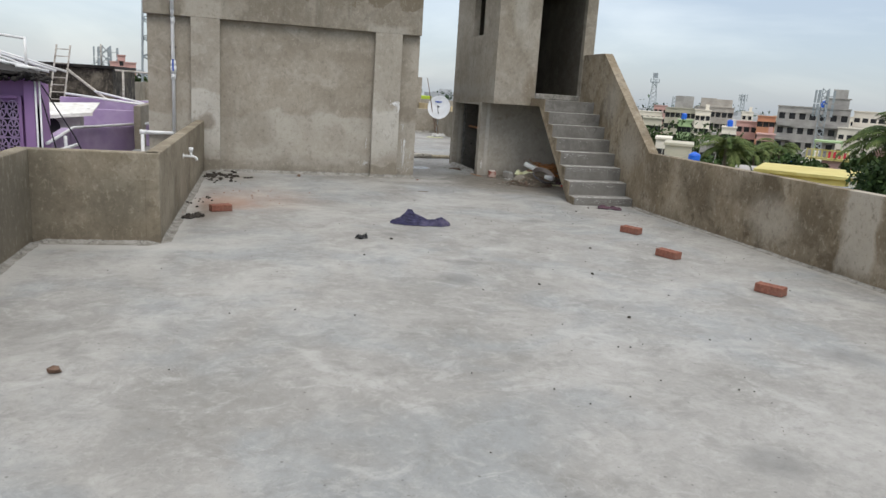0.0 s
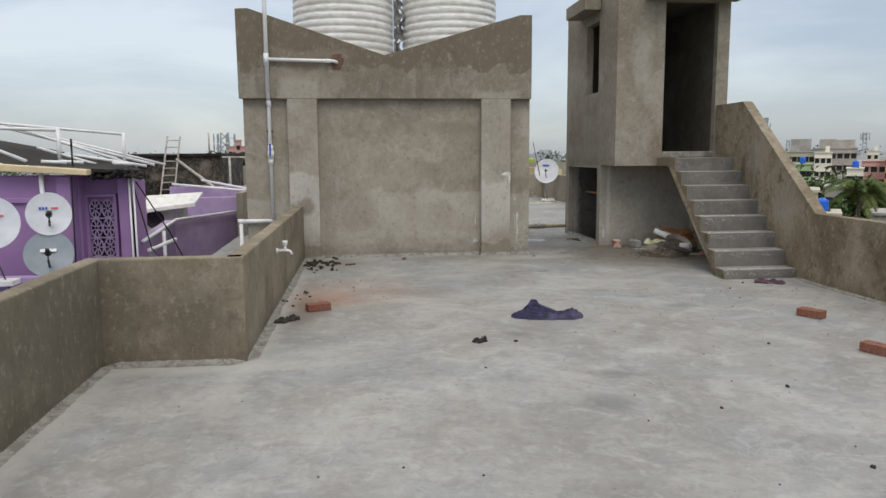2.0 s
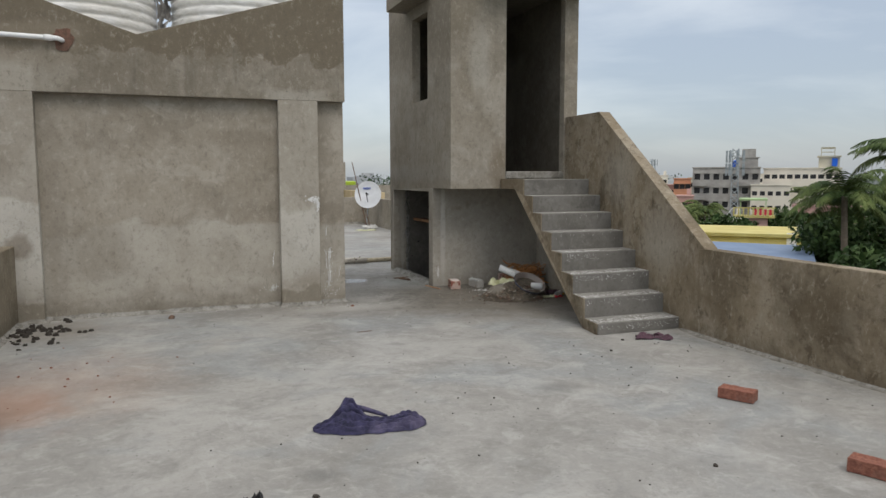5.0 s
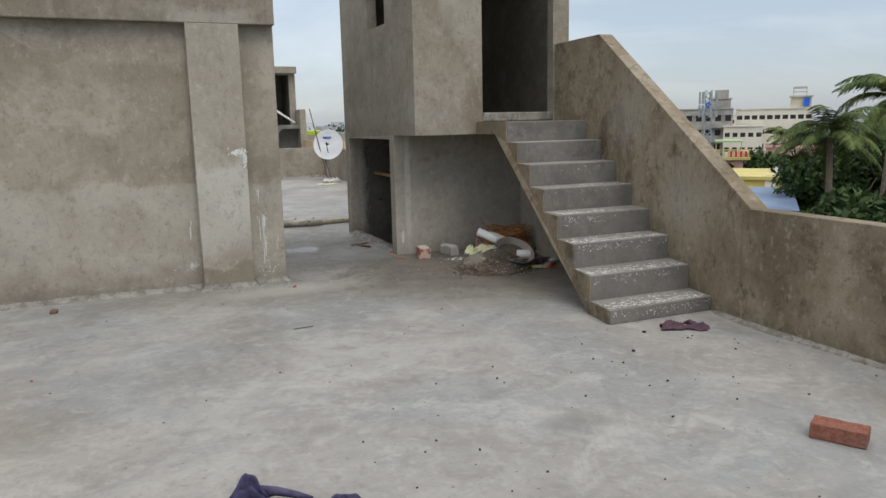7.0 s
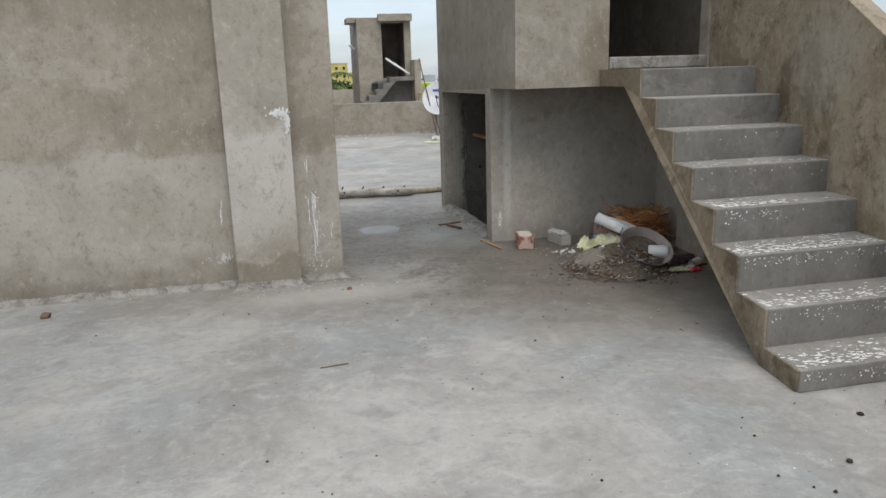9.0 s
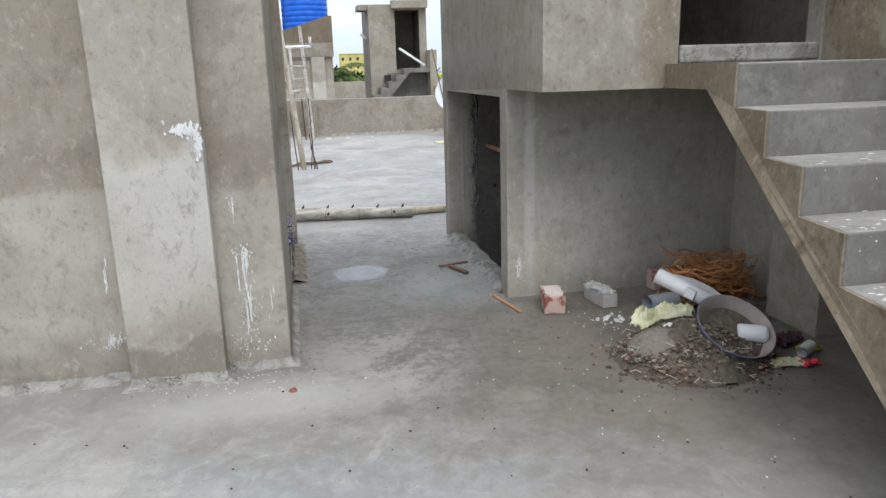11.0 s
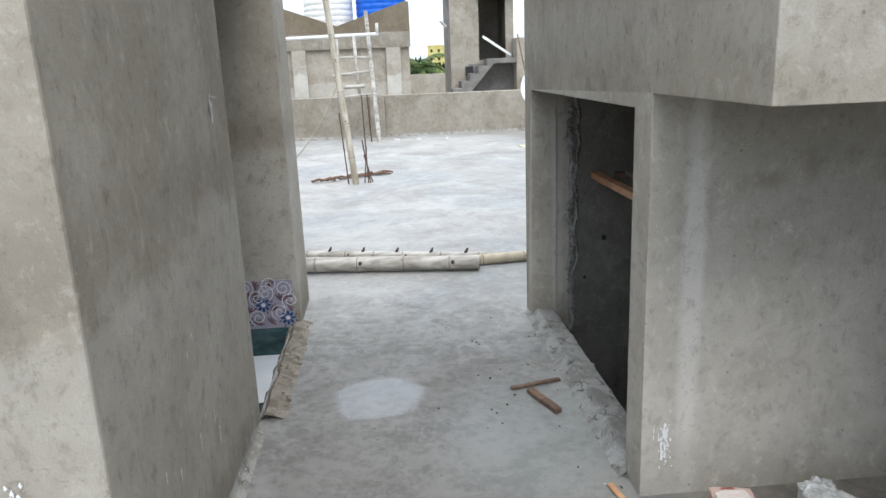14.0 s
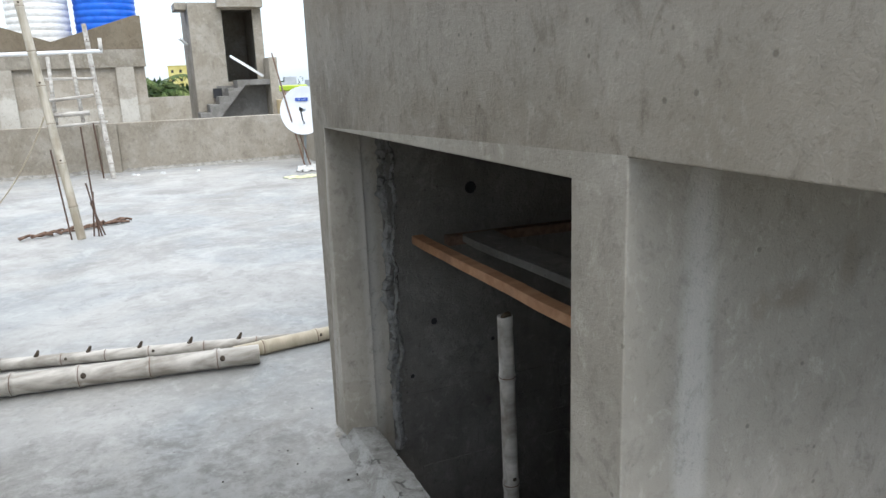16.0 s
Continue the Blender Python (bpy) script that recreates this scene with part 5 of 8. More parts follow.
def garment(place, rz, mat, label):
    """A dropped garment: long folds side by side, bunched up at one end."""
    bm = bmesh.new()
    nx, ny = 90, 44
    grid = {}
    for i in range(nx + 1):
        for j in range(ny + 1):
            u, v = i / nx * 2 - 1, j / ny * 2 - 1
            bunch = math.exp(-((u + 0.36) / 0.26) ** 2)
            end = math.exp(-((u - 0.75) / 0.22) ** 2)
            ends = max(0.0, 1 - abs(u) ** 5)
            half = (0.080 + 0.030 * end + 0.105 * bunch) * (0.35 + 0.65 * ends) * (1 + 0.35 * noise.noise(Vector((u * 4, 3, v))))
            warp = 2.6 * noise.noise(Vector((u * 1.6, v * 1.3, 4))) + 1.2 * noise.noise(Vector((u * 5, v * 3, 9)))
            folds = 0.28 + 0.72 * abs(math.sin(v * 10.0 + warp)) + 0.25 * noise.noise(Vector((u * 9, v * 6, 2)))
            h = 0.060 + 0.040 * end + 0.10 * bunch * max(0.25, min(1.0, 0.5 + v))
            z = 0.004 + h * max(0.0, 1 - v * v) ** 0.5 * folds * (0.3 + 0.7 * ends)
            grid[i, j] = bm.verts.new((0.34 * u + 0.012 * noise.noise(Vector((u * 8, v * 8, 1))), 0.085 * bunch - 0.03 * math.cos(u * 2) + v * half, z))
    for i in range(nx):
        for j in range(ny):
            bm.faces.new((grid[i, j], grid[i + 1, j], grid[i + 1, j + 1], grid[i, j + 1]))
    tube(bm, [(-0.10, 0.13, 0.085), (-0.02, 0.16, 0.065), (0.06, 0.165, 0.035), (0.12, 0.16, 0.012)], 0.014, 7, True, [0.03, 0.018, 0.014, 0.009])
    ob = part("cloth", bm, mat, None, label, True)
    ob.matrix_basis = pose(*place, 0, 0, rz)
    return tagged(ob, category="cloth")


garment((-0.93, 8.58, 0.0), -10, M_CLOTH, "crumpled dark navy garment thrown on the cement floor")
crumpled("cloth", (2.17, 9.95, 0.0), -25, 0.34, 0.20, 0.09, M_CLOTHM, "small dirty maroon rag at the foot of the steps", 8.1, hole=(0.2, 0.0, 0.35, 0.3))
crumpled("cloth", (-1.72, 7.78, 0.0), 10, 0.13, 0.09, 0.09, M_BLACK, "small black scrap of rag on the floor", 5.2)
crumpled("cloth", (-3.40, 8.80, 0.0), 30, 0.26, 0.16, 0.09, M_MUD, "dark dirty rag against the parapet", 6.7)
st = bmesh.new()
rubbly(st, (-3.77, 4.45, 0.015), 0.035, random.Random(5))
tagged(part("stone", st, M_STICK, None, "small brown stone on the cement floor"), category="stone")
st = bmesh.new()
rubbly(st, (-2.03, 12.60, 0.015), 0.04, random.Random(6))
tagged(part("stone", st, M_STICK, None, "small dark chip near the wall"), category="stone")
scatter("wet_debris", [(-3.2, 12.25, 0.16, 0.28, 60, 0.032), (-2.83, 12.2, 0.03, 0.03, 3, 0.035), (-3.32, 9.9, 0.12, 0.25, 14, 0.02)], M_MUD, "dark muddy clods beside the wall", 11)
scatter("brick_crumbs", [(-2.9, 10.2, 0.45, 0.5, 36, 0.010), (-0.05, 12.6, 0.01, 0.01, 1, 0.02)], M_BRICK, "crumbs of red brick", 12)
scatter("grit", [(0.2, 8.0, 1.6, 3.2, 170, 0.006), (1.4, 9.4, 1.0, 1.0, 70, 0.007), (-1.0, 4.5, 1.6, 2.0, 50, 0.006), (0.9, 12.2, 1.0, 0.8, 80, 0.005), (1.1, 14.4, 0.25, 0.8, 40, 0.005), (0.0, 8.0, 1.8, 3.0, 14, 0.014)], M_MUD, "scattered dark grit on the terrace", 13)
scatter("lime_crumbs", [(-0.25, 12.84, 0.16, 0.04, 40, 0.0035), (-0.6, 12.78, 0.12, 0.03, 20, 0.003), (-2.0, 12.90, 0.8, 0.03, 50, 0.003), (1.82, 13.15, 0.05, 0.05, 16, 0.014), (1.45, 12.5, 0.3, 0.5, 60, 0.0035), (1.75, 13.1, 0.08, 0.10, 30, 0.006), (1.9, 9.6, 0.5, 0.6, 30, 0.004), (-0.3, 12.7, 0.25, 0.05, 40, 0.004), (0.9, 25.9, 0.35, 0.1, 6, 0.04)], M_CHALK, "scattered white lime crumbs", 14)


def bar(name, a, b, w, h, mat, label, category):
    a, b = Vector(a), Vector(b)
    L = (b - a).length
    bm = bmesh.new()
    n = 10
    rows = []
    for i in range(n + 1):
        jx = 0.15 * w * noise.noise(Vector((i * 0.9, L, 0)))
        rows.append([bm.verts.new((L * i / n, sy * w / 2 + jx, sz * h)) for sy, sz in ((-1, 0), (1, 0), (1, 1), (-1, 1))])
    for p, q in zip(rows, rows[1:]):
        for k in range(4):
            bm.faces.new((p[k], p[(k + 1) % 4], q[(k + 1) % 4], q[k]))
    bm.faces.new(rows[0][::-1])
    bm.faces.new(rows[-1])
    bmesh.ops.recalc_face_normals(bm, faces=bm.faces)
    ob = part(name, bm, mat, None, label, False, 0.003)
    ob.matrix_basis = Matrix.Translation(a) @ (b - a).to_track_quat("X", "Z").to_matrix().to_4x4()
    return tagged(ob, category=category)


bar("stick", (1.14, 14.56, 0.003), (1.22, 14.34, 0.003), 0.035, 0.02, M_STICK, "short dark offcut of wood on the floor", "stick")
bar("stick", (1.06, 14.60, 0.003), (1.30, 14.66, 0.003), 0.022, 0.012, M_STICK, "thin brown stick on the floor", "stick")
bar("stick", (1.27, 13.79, 0.003), (1.34, 13.40, 0.003), 0.022, 0.010, M_PLANK, "split light-brown cane beside the wall", "stick")
bar("stick", (-0.35, 11.2, 0.003), (-0.20, 11.22, 0.003), 0.010, 0.006, M_STICK, "short thin twig on the cement", "stick")
bar("plank", (1.71, 15.555, 0.80), (1.72, 13.88, 0.80), 0.05, 0.035, M_PLANK, "orange-brown plank wedged across the stairwell", "plank")
bar("plank", (1.80, 15.45, 0.80), (2.73, 15.40, 0.80), 0.05, 0.04, M_STICK, "dark red-brown batten across the stairwell", "plank")
bar("plank", (1.86, 15.30, 0.845), (1.92, 13.88, 0.835), 0.14, 0.03, M_ROUGH, "grey cement-smeared board on the planks", "plank")


M_BAMBOOV = plain("tan_bamboo", (0.33, 0.29, 0.215), (0.50, 0.46, 0.38), 18, 0.65, bumpy=0.3, stretch=(1, 1, 0.15), c=(0.20, 0.16, 0.11))
M_BARKD = plain("dark_knot", (0.05, 0.038, 0.028), (0.11, 0.085, 0.06), 60, 0.9, bumpy=0.6)


def bamboo(name, a, b, r, mat, label, node_gap=0.32, seed=0, hollow=True, sag=0.0):
    """A bamboo pole with swollen nodes and an open end."""
    a, b = Vector(a), Vector(b)
    L = (b - a).length
    rng = random.Random(seed)
    pts, rad = [], []
    x = 0.0
    nxt = node_gap * rng.uniform(0.4, 1)
    nodes = []
    while nxt < L - 0.03:
        nodes.append(nxt)
        nxt += node_gap * rng.uniform(0.85, 1.2)
    marks = [(0.0, 1.0)]
    for nd in nodes:
        marks += [(nd - 0.02, 1.0), (nd - 0.006, 1.13), (nd, 0.97), (nd + 0.006, 1.12), (nd + 0.02, 1.0)]
    marks.append((L, 1.0))
    for s, k in marks:
        u = s / L
        p = a.lerp(b, u) + Vector((0, 0.35 * sag * math.sin(u * 9), sag * math.sin(u * math.pi)))
        pts.append(p)
        rad.append(r * k * (1.06 - 0.14 * u))
    bm = tube(bmesh.new(), pts, r, 14, not hollow, rad)
    if hollow:
        d = (b - a).normalized()
        tube(bm, [pts[-1], pts[-1] - d * 0.12], r, 14, True, [rad[-1] * 0.999, rad[-1] * 0.72])
        bm.faces.ensure_lookup_table()
    ob = part(name, bm, mat, None, label, True)
    tagged(ob, category="bamboo pole")
    d = (b - a).normalized()
    for nd in nodes[:24]:
        u = nd / L
        p = a.lerp(b, u) + Vector((0, 0.35 * sag * math.sin(u * 9), sag * math.sin(u * math.pi)))
        rr = r * (1.06 - 0.14 * u)
        part("node_ring", tube(bmesh.new(), [p - d * 0.005, p, p + d * 0.004], rr, 14, False, [rr * 1.0, rr * 1.045, rr * 1.0]), M_STICK, ob)
    for k, nd in enumerate(nodes[1::2]):
        if L > 4 or r < 0.03:
            break
        p = a.lerp(b, (nd + 0.02) / L) + Vector((0, -r * 0.86, r * 0.3))
        part("knot", tube(bmesh.new(), [p, p + Vector((0.004, -r * 0.2, r * 0.08))], r * 0.24, 8, True, [r * 0.3, r * 0.16]), M_BARKD, ob, "dark cut knot")
    return ob


bamboo("bamboo_pole", (-0.9, 16.90, 0.06), (1.17, 16.56, 0.06), 0.055, M_BAMBOOW, "thick grey-white weathered bamboo pole lying on the floor", 0.33, 1)
bamboo("bamboo_pole", (-0.35, 17.22, 0.035), (1.38, 16.78, 0.035), 0.032, M_BAMBOOW, "thin weathered bamboo pole with cut side shoots on the floor", 0.26, 2)
bamboo("bamboo_pole", (1.05, 16.68, 0.04), (2.6, 16.86, 0.04), 0.038, M_BAMBOO, "brown bamboo pole lying on the floor", 0.3, 3)
for i in range(6):
    x = -0.2 + i * 0.26
    y = 17.22 - (x + 0.35) * 0.254
    part("side_shoot", tube(bmesh.new(), [(x, y, 0.05), (x + 0.022, y - 0.01, 0.098)], 0.012, 6, True, [0.016, 0.006]), M_BARKD, bpy.data.objects["bamboo_pole.001"], "dark cut side shoot")
upright = bamboo("bamboo_pole", (1.86, 14.93, -3.0), (1.785, 14.93, 0.655), 0.030, M_BAMBOOW, "upright bamboo pole standing in the stairwell", 0.36, 5, sag=0.0)
bamboo("bamboo_pole", (0.14, 20.78, 0.0), (-0.14, 20.9, 2.9), 0.040, M_BAMBOOV, "upright yellow-grey bamboo pole on the far terrace", 0.38, 6)
bamboo("bamboo_pole", (0.42, 25.85, 0.0), (0.30, 26.1, 2.45), 0.04, M_BAMBOOW, "slim whitish bamboo pole leaning at the low wall", 0.4, 7)
part("bore", tube(bmesh.new(), [(1.785, 14.915, 0.652), (1.784, 14.925, 0.658)], 0.021, 14, True, [0.020, 0.021]), M_BARKD, upright, "dark hollow of the cut end")
# starter bars and binding
rb = thing("starter_bars", "rusty steel starter bars standing out of the cement", "steel bar")
for x, y, h, lx in ((0.30, 20.82, 1.10, -0.02), (0.33, 20.80, 0.55, -0.08), (0.25, 20.85, 0.45, 0.05), (0.05, 20.80, 0.9, -0.06), (0.36, 20.86, 0.35, -0.1)):
    part("bar", tube(bmesh.new(), [(x, y, -0.02), (x + lx, y, h)], 0.009, 6), M_STEEL, rb)
rb = thing("starter_bars", "rusty steel starter bars beside the low wall", "steel bar")
for x, y, h, lx in ((0.27, 25.95, 0.9, -0.04), (0.44, 25.9, 0.75, -0.06)):
    part("bar", tube(bmesh.new(), [(x, y, -0.02), (x + lx, y, h)], 0.014, 6), M_STEEL, rb)
rng = random.Random(8)
bm = bmesh.new()
for i in range(26):
    x = -0.42 + 0.95 * i / 26 + rng.uniform(-0.05, 0.05)
    y = 21.0 + 0.45 * i / 26 * 1.2 + rng.uniform(-0.06, 0.06)
    a = rng.uniform(-0.5, 0.9)
    tube(bm, [(x, y, 0.02), (x + 0.12 * math.cos(a), y + 0.12 * math.sin(a), 0.03 + rng.uniform(0, 0.03)), (x + 0.2 * math.cos(a + 0.5), y + 0.2 * math.sin(a + 0.5), 0.015)], 0.012, 5)
tagged(part("wire_litter", bm, M_STICK, None, "tangle of dark binding strips on the far terrace"), category="debris", kind="stuff")
# white stick ladder and rail at the low wall
ld = thing("stick_ladder", "whitewashed ladder lashed from thin poles, standing at the low wall", "ladder")
for name, a, b, r in (("side", (-0.30, 26.0, 0.9), (-0.27, 25.9, 1.95), 0.028), ("side", (0.09, 26.0, 0.9), (0.05, 25.9, 2.02), 0.03),
                      ("rung", (-0.38, 25.94, 1.62), (0.32, 25.94, 1.60), 0.022), ("rung", (-0.40, 25.94, 1.28), (0.30, 25.94, 1.34), 0.025),
                      ("rung", (-0.30, 25.96, 1.06), (0.20, 25.96, 1.07), 0.04), ("rung", (-0.34, 25.98, 0.88), (0.45, 25.98, 0.91), 0.022),
                      ("rail", (-1.7, 25.9, 1.98), (0.52, 25.9, 2.02), 0.03), ("rail_post", (0.50, 25.9, 2.02), (0.50, 25.9, 2.22), 0.03)):
    part(name, tube(bmesh.new(), [a, b], r, 8), M_BAMBOOW if name != "rail" else M_PVC, ld, "", True)
pp = thing("standing_pipe", "pair of thin galvanised pipes standing at the low wall", "pipe")
for x in (-1.72, -1.62):
    part("pipe", tube(bmesh.new(), [(x, 26.0, 0.0), (x - 0.12, 26.0, 3.2)], 0.025, 8), M_GALV, pp)
# rope from the pole
bm = tube(bmesh.new(), [(0.02 - 1.18 * u, 20.9 + 1.3 * u, 1.30 - 2.35 * u + 1.05 * u * u) for u in [i / 14 for i in range(15)]], 0.007, 6)
tagged(part("rope", bm, M_BAMBOO, None, "thin brown rope slung down from the bamboo pole"), category="rope")


# ---- dishes ----
def dish(name, place, target_dir, r, mat, label, logo=None, mast=0.5, foot=(0, 0), lattice=False, tilt_x=1.0):
    """A dish antenna: bowl, rim, arm with its horn, mast."""
    t = thing(name, label, "satellite dish", place)
    R = Vector(target_dir).normalized().to_track_quat("Z", "Y").to_matrix().to_4x4()
    bm = bmesh.new()
    depth = r * 0.16
    prof = [(r * f, depth * f * f) for f in (0.02, 0.2, 0.4, 0.6, 0.8, 0.93, 1.0)]
    lathe(bm, prof, 40)
    lathe(bm, [(r, depth), (r * 1.015, depth - 0.004), (r, depth - 0.014)] + [(r * f, depth * f * f - 0.014) for f in (0.8, 0.5, 0.02)], 40)
    bmesh.ops.scale(bm, vec=(tilt_x, 1.06, 1), verts=bm.verts)
    bm.transform(R)
    part("bowl", bm, mat, t, "", True)
    d = Vector(target_dir).normalized()
    low = R @ Vector((0, -r * 0.55, 0.02)) if (R @ Vector((0, -1, 0))).z < 0 else R @ Vector((0, r * 0.55, 0.02))
    horn = d * r * 0.95 + Vector((0, 0, -r * 0.15))
    part("arm", tube(bmesh.new(), [low - d * 0.02, low * 0.9 + d * 0.15, horn + Vector((0, 0, -0.03))], 0.012, 8), M_BLACK, t)
    part("horn", tube(bmesh.new(), [horn + d * 0.05, horn, horn - d * 0.05], 0.03, 12, True, [0.022, 0.026, 0.036]), M_BLACK, t, "", True)
    b = -d * 0.08
    part("mast", tube(bmesh.new(), [b, b + Vector((0, 0, -0.08)), Vector((foot[0], foot[1], -mast))], 0.02, 10), M_GALV, t)
    part("bracket", tube(bmesh.new(), [b + Vector((0, 0, -0.1)), d * -0.01 + Vector((0, 0, 0.05))], 0.03, 8), M_GALV, t)
    if logo:
        for kind, x0, x1, z0, z1, m in logo:
            q = bmesh.new()
            box(q, x0 * r, x1 * r, z0 * r, z1 * r, depth * 0.35 + 0.008, depth * 0.35 + 0.012)
            q.transform(R)
            part(kind, q, m, t, "plain printed bars")
    return t


TOW = (0.62, -0.72, 0.32)
mark1 = [("print", -0.42, -0.32, 0.24, 0.36, M_NAVY), ("print", -0.28, -0.18, 0.24, 0.36, M_NAVY), ("print", -0.14, -0.04, 0.24, 0.36, M_NAVY), ("print", 0.10, 0.42, 0.26, 0.33, M_RED)]
dish("satellite_dish", (-6.56, 10.1, 0.86), (0.36, -0.92, 0.30), 0.265, M_DISH, "round light-grey dish antenna on the purple ledge", mark1, 0.85, (-0.05, 0.05))
dish("satellite_dish", (-6.08, 10.35, 0.93), (0.36, -0.92, 0.28), 0.225, M_DISH, "round light-grey dish antenna on the purple ledge", mark1, 0.9, (0.05, 0.05))
dish("satellite_dish", (-6.05, 10.2, 0.50), (0.3, -0.9, 0.45), 0.245, M_DISHD, "dark grey dish antenna on the purple ledge", [("print", -0.35, 0.30, 0.12, 0.26, M_WHITE)], 0.5, (0.05, 0.1))
dish("satellite_dish", (3.44, 24.9, 0.95), (-0.35, -0.88, 0.30), 0.38, M_DISH, "large grey dish antenna on the far terrace", [("print", -0.36, 0.18, 0.44, 0.58, M_NAVY), ("letters", -0.30, 0.12, 0.48, 0.54, M_WHITE)], 1.1, (-0.05, 0.1))
bamboo("bamboo_pole", (3.35, 24.7, 0.0), (3.05, 25.2, 1.9), 0.013, M_STICK, "thin dark pole leaning beside the dish", 0.4, 9)
bamboo("bamboo_pole", (3.45, 24.7, 0.0), (3.2, 25.2, 1.3), 0.011, M_STICK, "thin dark pole leaning beside the dish", 0.4, 10)
crumpled("sack", (3.4, 24.6, 0), 30, 0.45, 0.3, 0.22, M_CHALK, "white bundle at the foot of the dish", 9.2, "sack")
crumpled("sack", (3.1, 23.9, 0), 10, 0.6, 0.35, 0.06, M_SACK, "flat yellow sack on the far terrace", 4.2, "sack")
crumpled("sack", (1.62, 15.95, 0), 80, 0.4, 0.25, 0.12, M_SACK, "yellow woven sack beside the tower wall", 2.2, "sack")

# ---- rubbish heap under the stair ----
M_LUMP = mortared("aggregate_lump", (0.13, 0.115, 0.09), (0.19, 0.17, 0.14), 0.42, 0.52, (0.30, 0.26, 0.21))
M_GRAVEL = plain("mixed_gravel", (0.12, 0.09, 0.065), (0.25, 0.20, 0.155), 30, 0.9, bumpy=0.5, island=0.6, c=(0.22, 0.09, 0.06))
rng = random.Random(21)
bm = bmesh.new()
grid = {}
N = 30
for i in range(N + 1):
    for j in range(N + 1):
        u, v = i / N * 2 - 1, j / N * 2 - 1
        r = math.hypot(u, v) * (1 + 0.2 * noise.noise(Vector((math.atan2(v, u) * 1.5, 2, 0))))
        h = 0.19 * max(0, 1 - r ** 1.6) * (1 + 0.5 * noise.noise(Vector((u * 3, v * 3, 1)))) + 0.012 * noise.noise(Vector((u * 14, v * 14, 1))) * (r < 0.95)
        grid[i, j] = bm.verts.new((1.98 + u * 0.43, 12.50 + v * 0.36, max(h, -0.02) - 0.004))
for i in range(N):
    for j in range(N):
        bm.faces.new((grid[i, j], grid[i + 1, j], grid[i + 1, j + 1], grid[i, j + 1]))
tagged(part("rubble_mound", bm, M_RUBBLE, None, "heap of grey cement rubble and grit under the stair", True), category="rubble")


def heap(name, mat, label, n, size, seed, cx=1.98, cy=12.50, sx=0.36, sy=0.30, base=0.19):
    rng = random.Random(seed)
    bm = bmesh.new()
    for _ in range(n):
        a = rng.uniform(0, 6.28)
        r = rng.random() ** 0.6 * (1.08 + 0.3 * noise.noise(Vector((math.cos(a) * 1.5, math.sin(a) * 1.5, 3)))) + (abs(rng.gauss(0, 0.25)) if rng.random() < 0.3 else 0)
        u, v = r * math.cos(a), r * math.sin(a)
        z = base * max(0, 1 - (r * 0.83) ** 1.6)
        s = size * rng.uniform(0.5, 1.7)
        rubbly(bm, (cx + u * sx, cy + v * sy, z + s * 0.25), s, rng)
    return tagged(part(name, bm, mat, None, label), category="rubble", kind="stuff")


heap("gravel", M_RUBBLE, "brown gravel and chips over the heap", 2400, 0.007, 31)
heap("gravel", M_GRAVEL, "pale and reddish chips over the heap", 500, 0.009, 32)
heap("lime_chips", M_CHALK, "white lime chips on the heap", 160, 0.006, 33, 1.98, 12.52, 0.22, 0.18)
bm = bmesh.new()
for i in range(55):
    a, r = rng.uniform(0, 6.28), rng.uniform(0.55, 1.2)
    x, y = 1.98 + r * 0.4 * math.cos(a), 12.48 + r * 0.34 * math.sin(a)
    b_ = rng.uniform(0, 6.28)
    l = rng.uniform(0.015, 0.05)
    z = 0.17 * max(0, 1 - (r * 0.8) ** 1.6) + 0.015
    tube(bm, [(x, y, z), (x + l * math.cos(b_), y + l * math.sin(b_), z + rng.uniform(-0.01, 0.03)), (x + 1.6 * l * math.cos(b_ + 0.8), y + 1.6 * l * math.sin(b_ + 0.8), z)], 0.0018, 4)
tagged(part("straw", bm, M_BAMBOOW, None, "scraps of straw and thread in the heap"), category="debris", kind="stuff")

# broken dome of grey cement in the heap
bm = bmesh.new()
lump = {}
for i in range(25):
    for j in range(33):
        r, a = i / 24, 2 * math.pi * j / 32
        w = 1 + 0.10 * noise.noise(Vector((math.cos(a) * 1.4, math.sin(a) * 1.4, 7)))
        h = 0.15 * math.sqrt(max(0.0, 1 - r ** 2.4)) + 0.006 * noise.noise(Vector((r * 9 * math.cos(a), r * 9 * math.sin(a), 2))) + 0.003 * noise.noise(Vector((r * 30 * math.cos(a), r * 30 * math.sin(a), 2)))
        lump[i, j] = bm.verts.new((1.80 + 0.17 * w * r * math.cos(a), 12.50 + 0.15 * w * r * math.sin(a), 0.02 + h))
for i in range(24):
    for j in range(32):
        bm.faces.new((lump[i, j], lump[i, j + 1], lump[i + 1, j + 1], lump[i + 1, j]))
for v in [v for v in bm.verts if not v.link_faces]:
    bm.verts.remove(v)
bmesh.ops.remove_doubles(bm, verts=bm.verts, dist=0.0004)
bmesh.ops.recalc_face_normals(bm, faces=bm.faces)
tagged(part("cement_lump", bm, M_LUMP, None, "set lump of grey cement broken open in the rubble", True), category="rubble")
heap("lime_chips", M_CHALK, "white lime flakes on the cement lump", 80, 0.012, 36, 1.88, 12.56, 0.07, 0.06, 0.165)

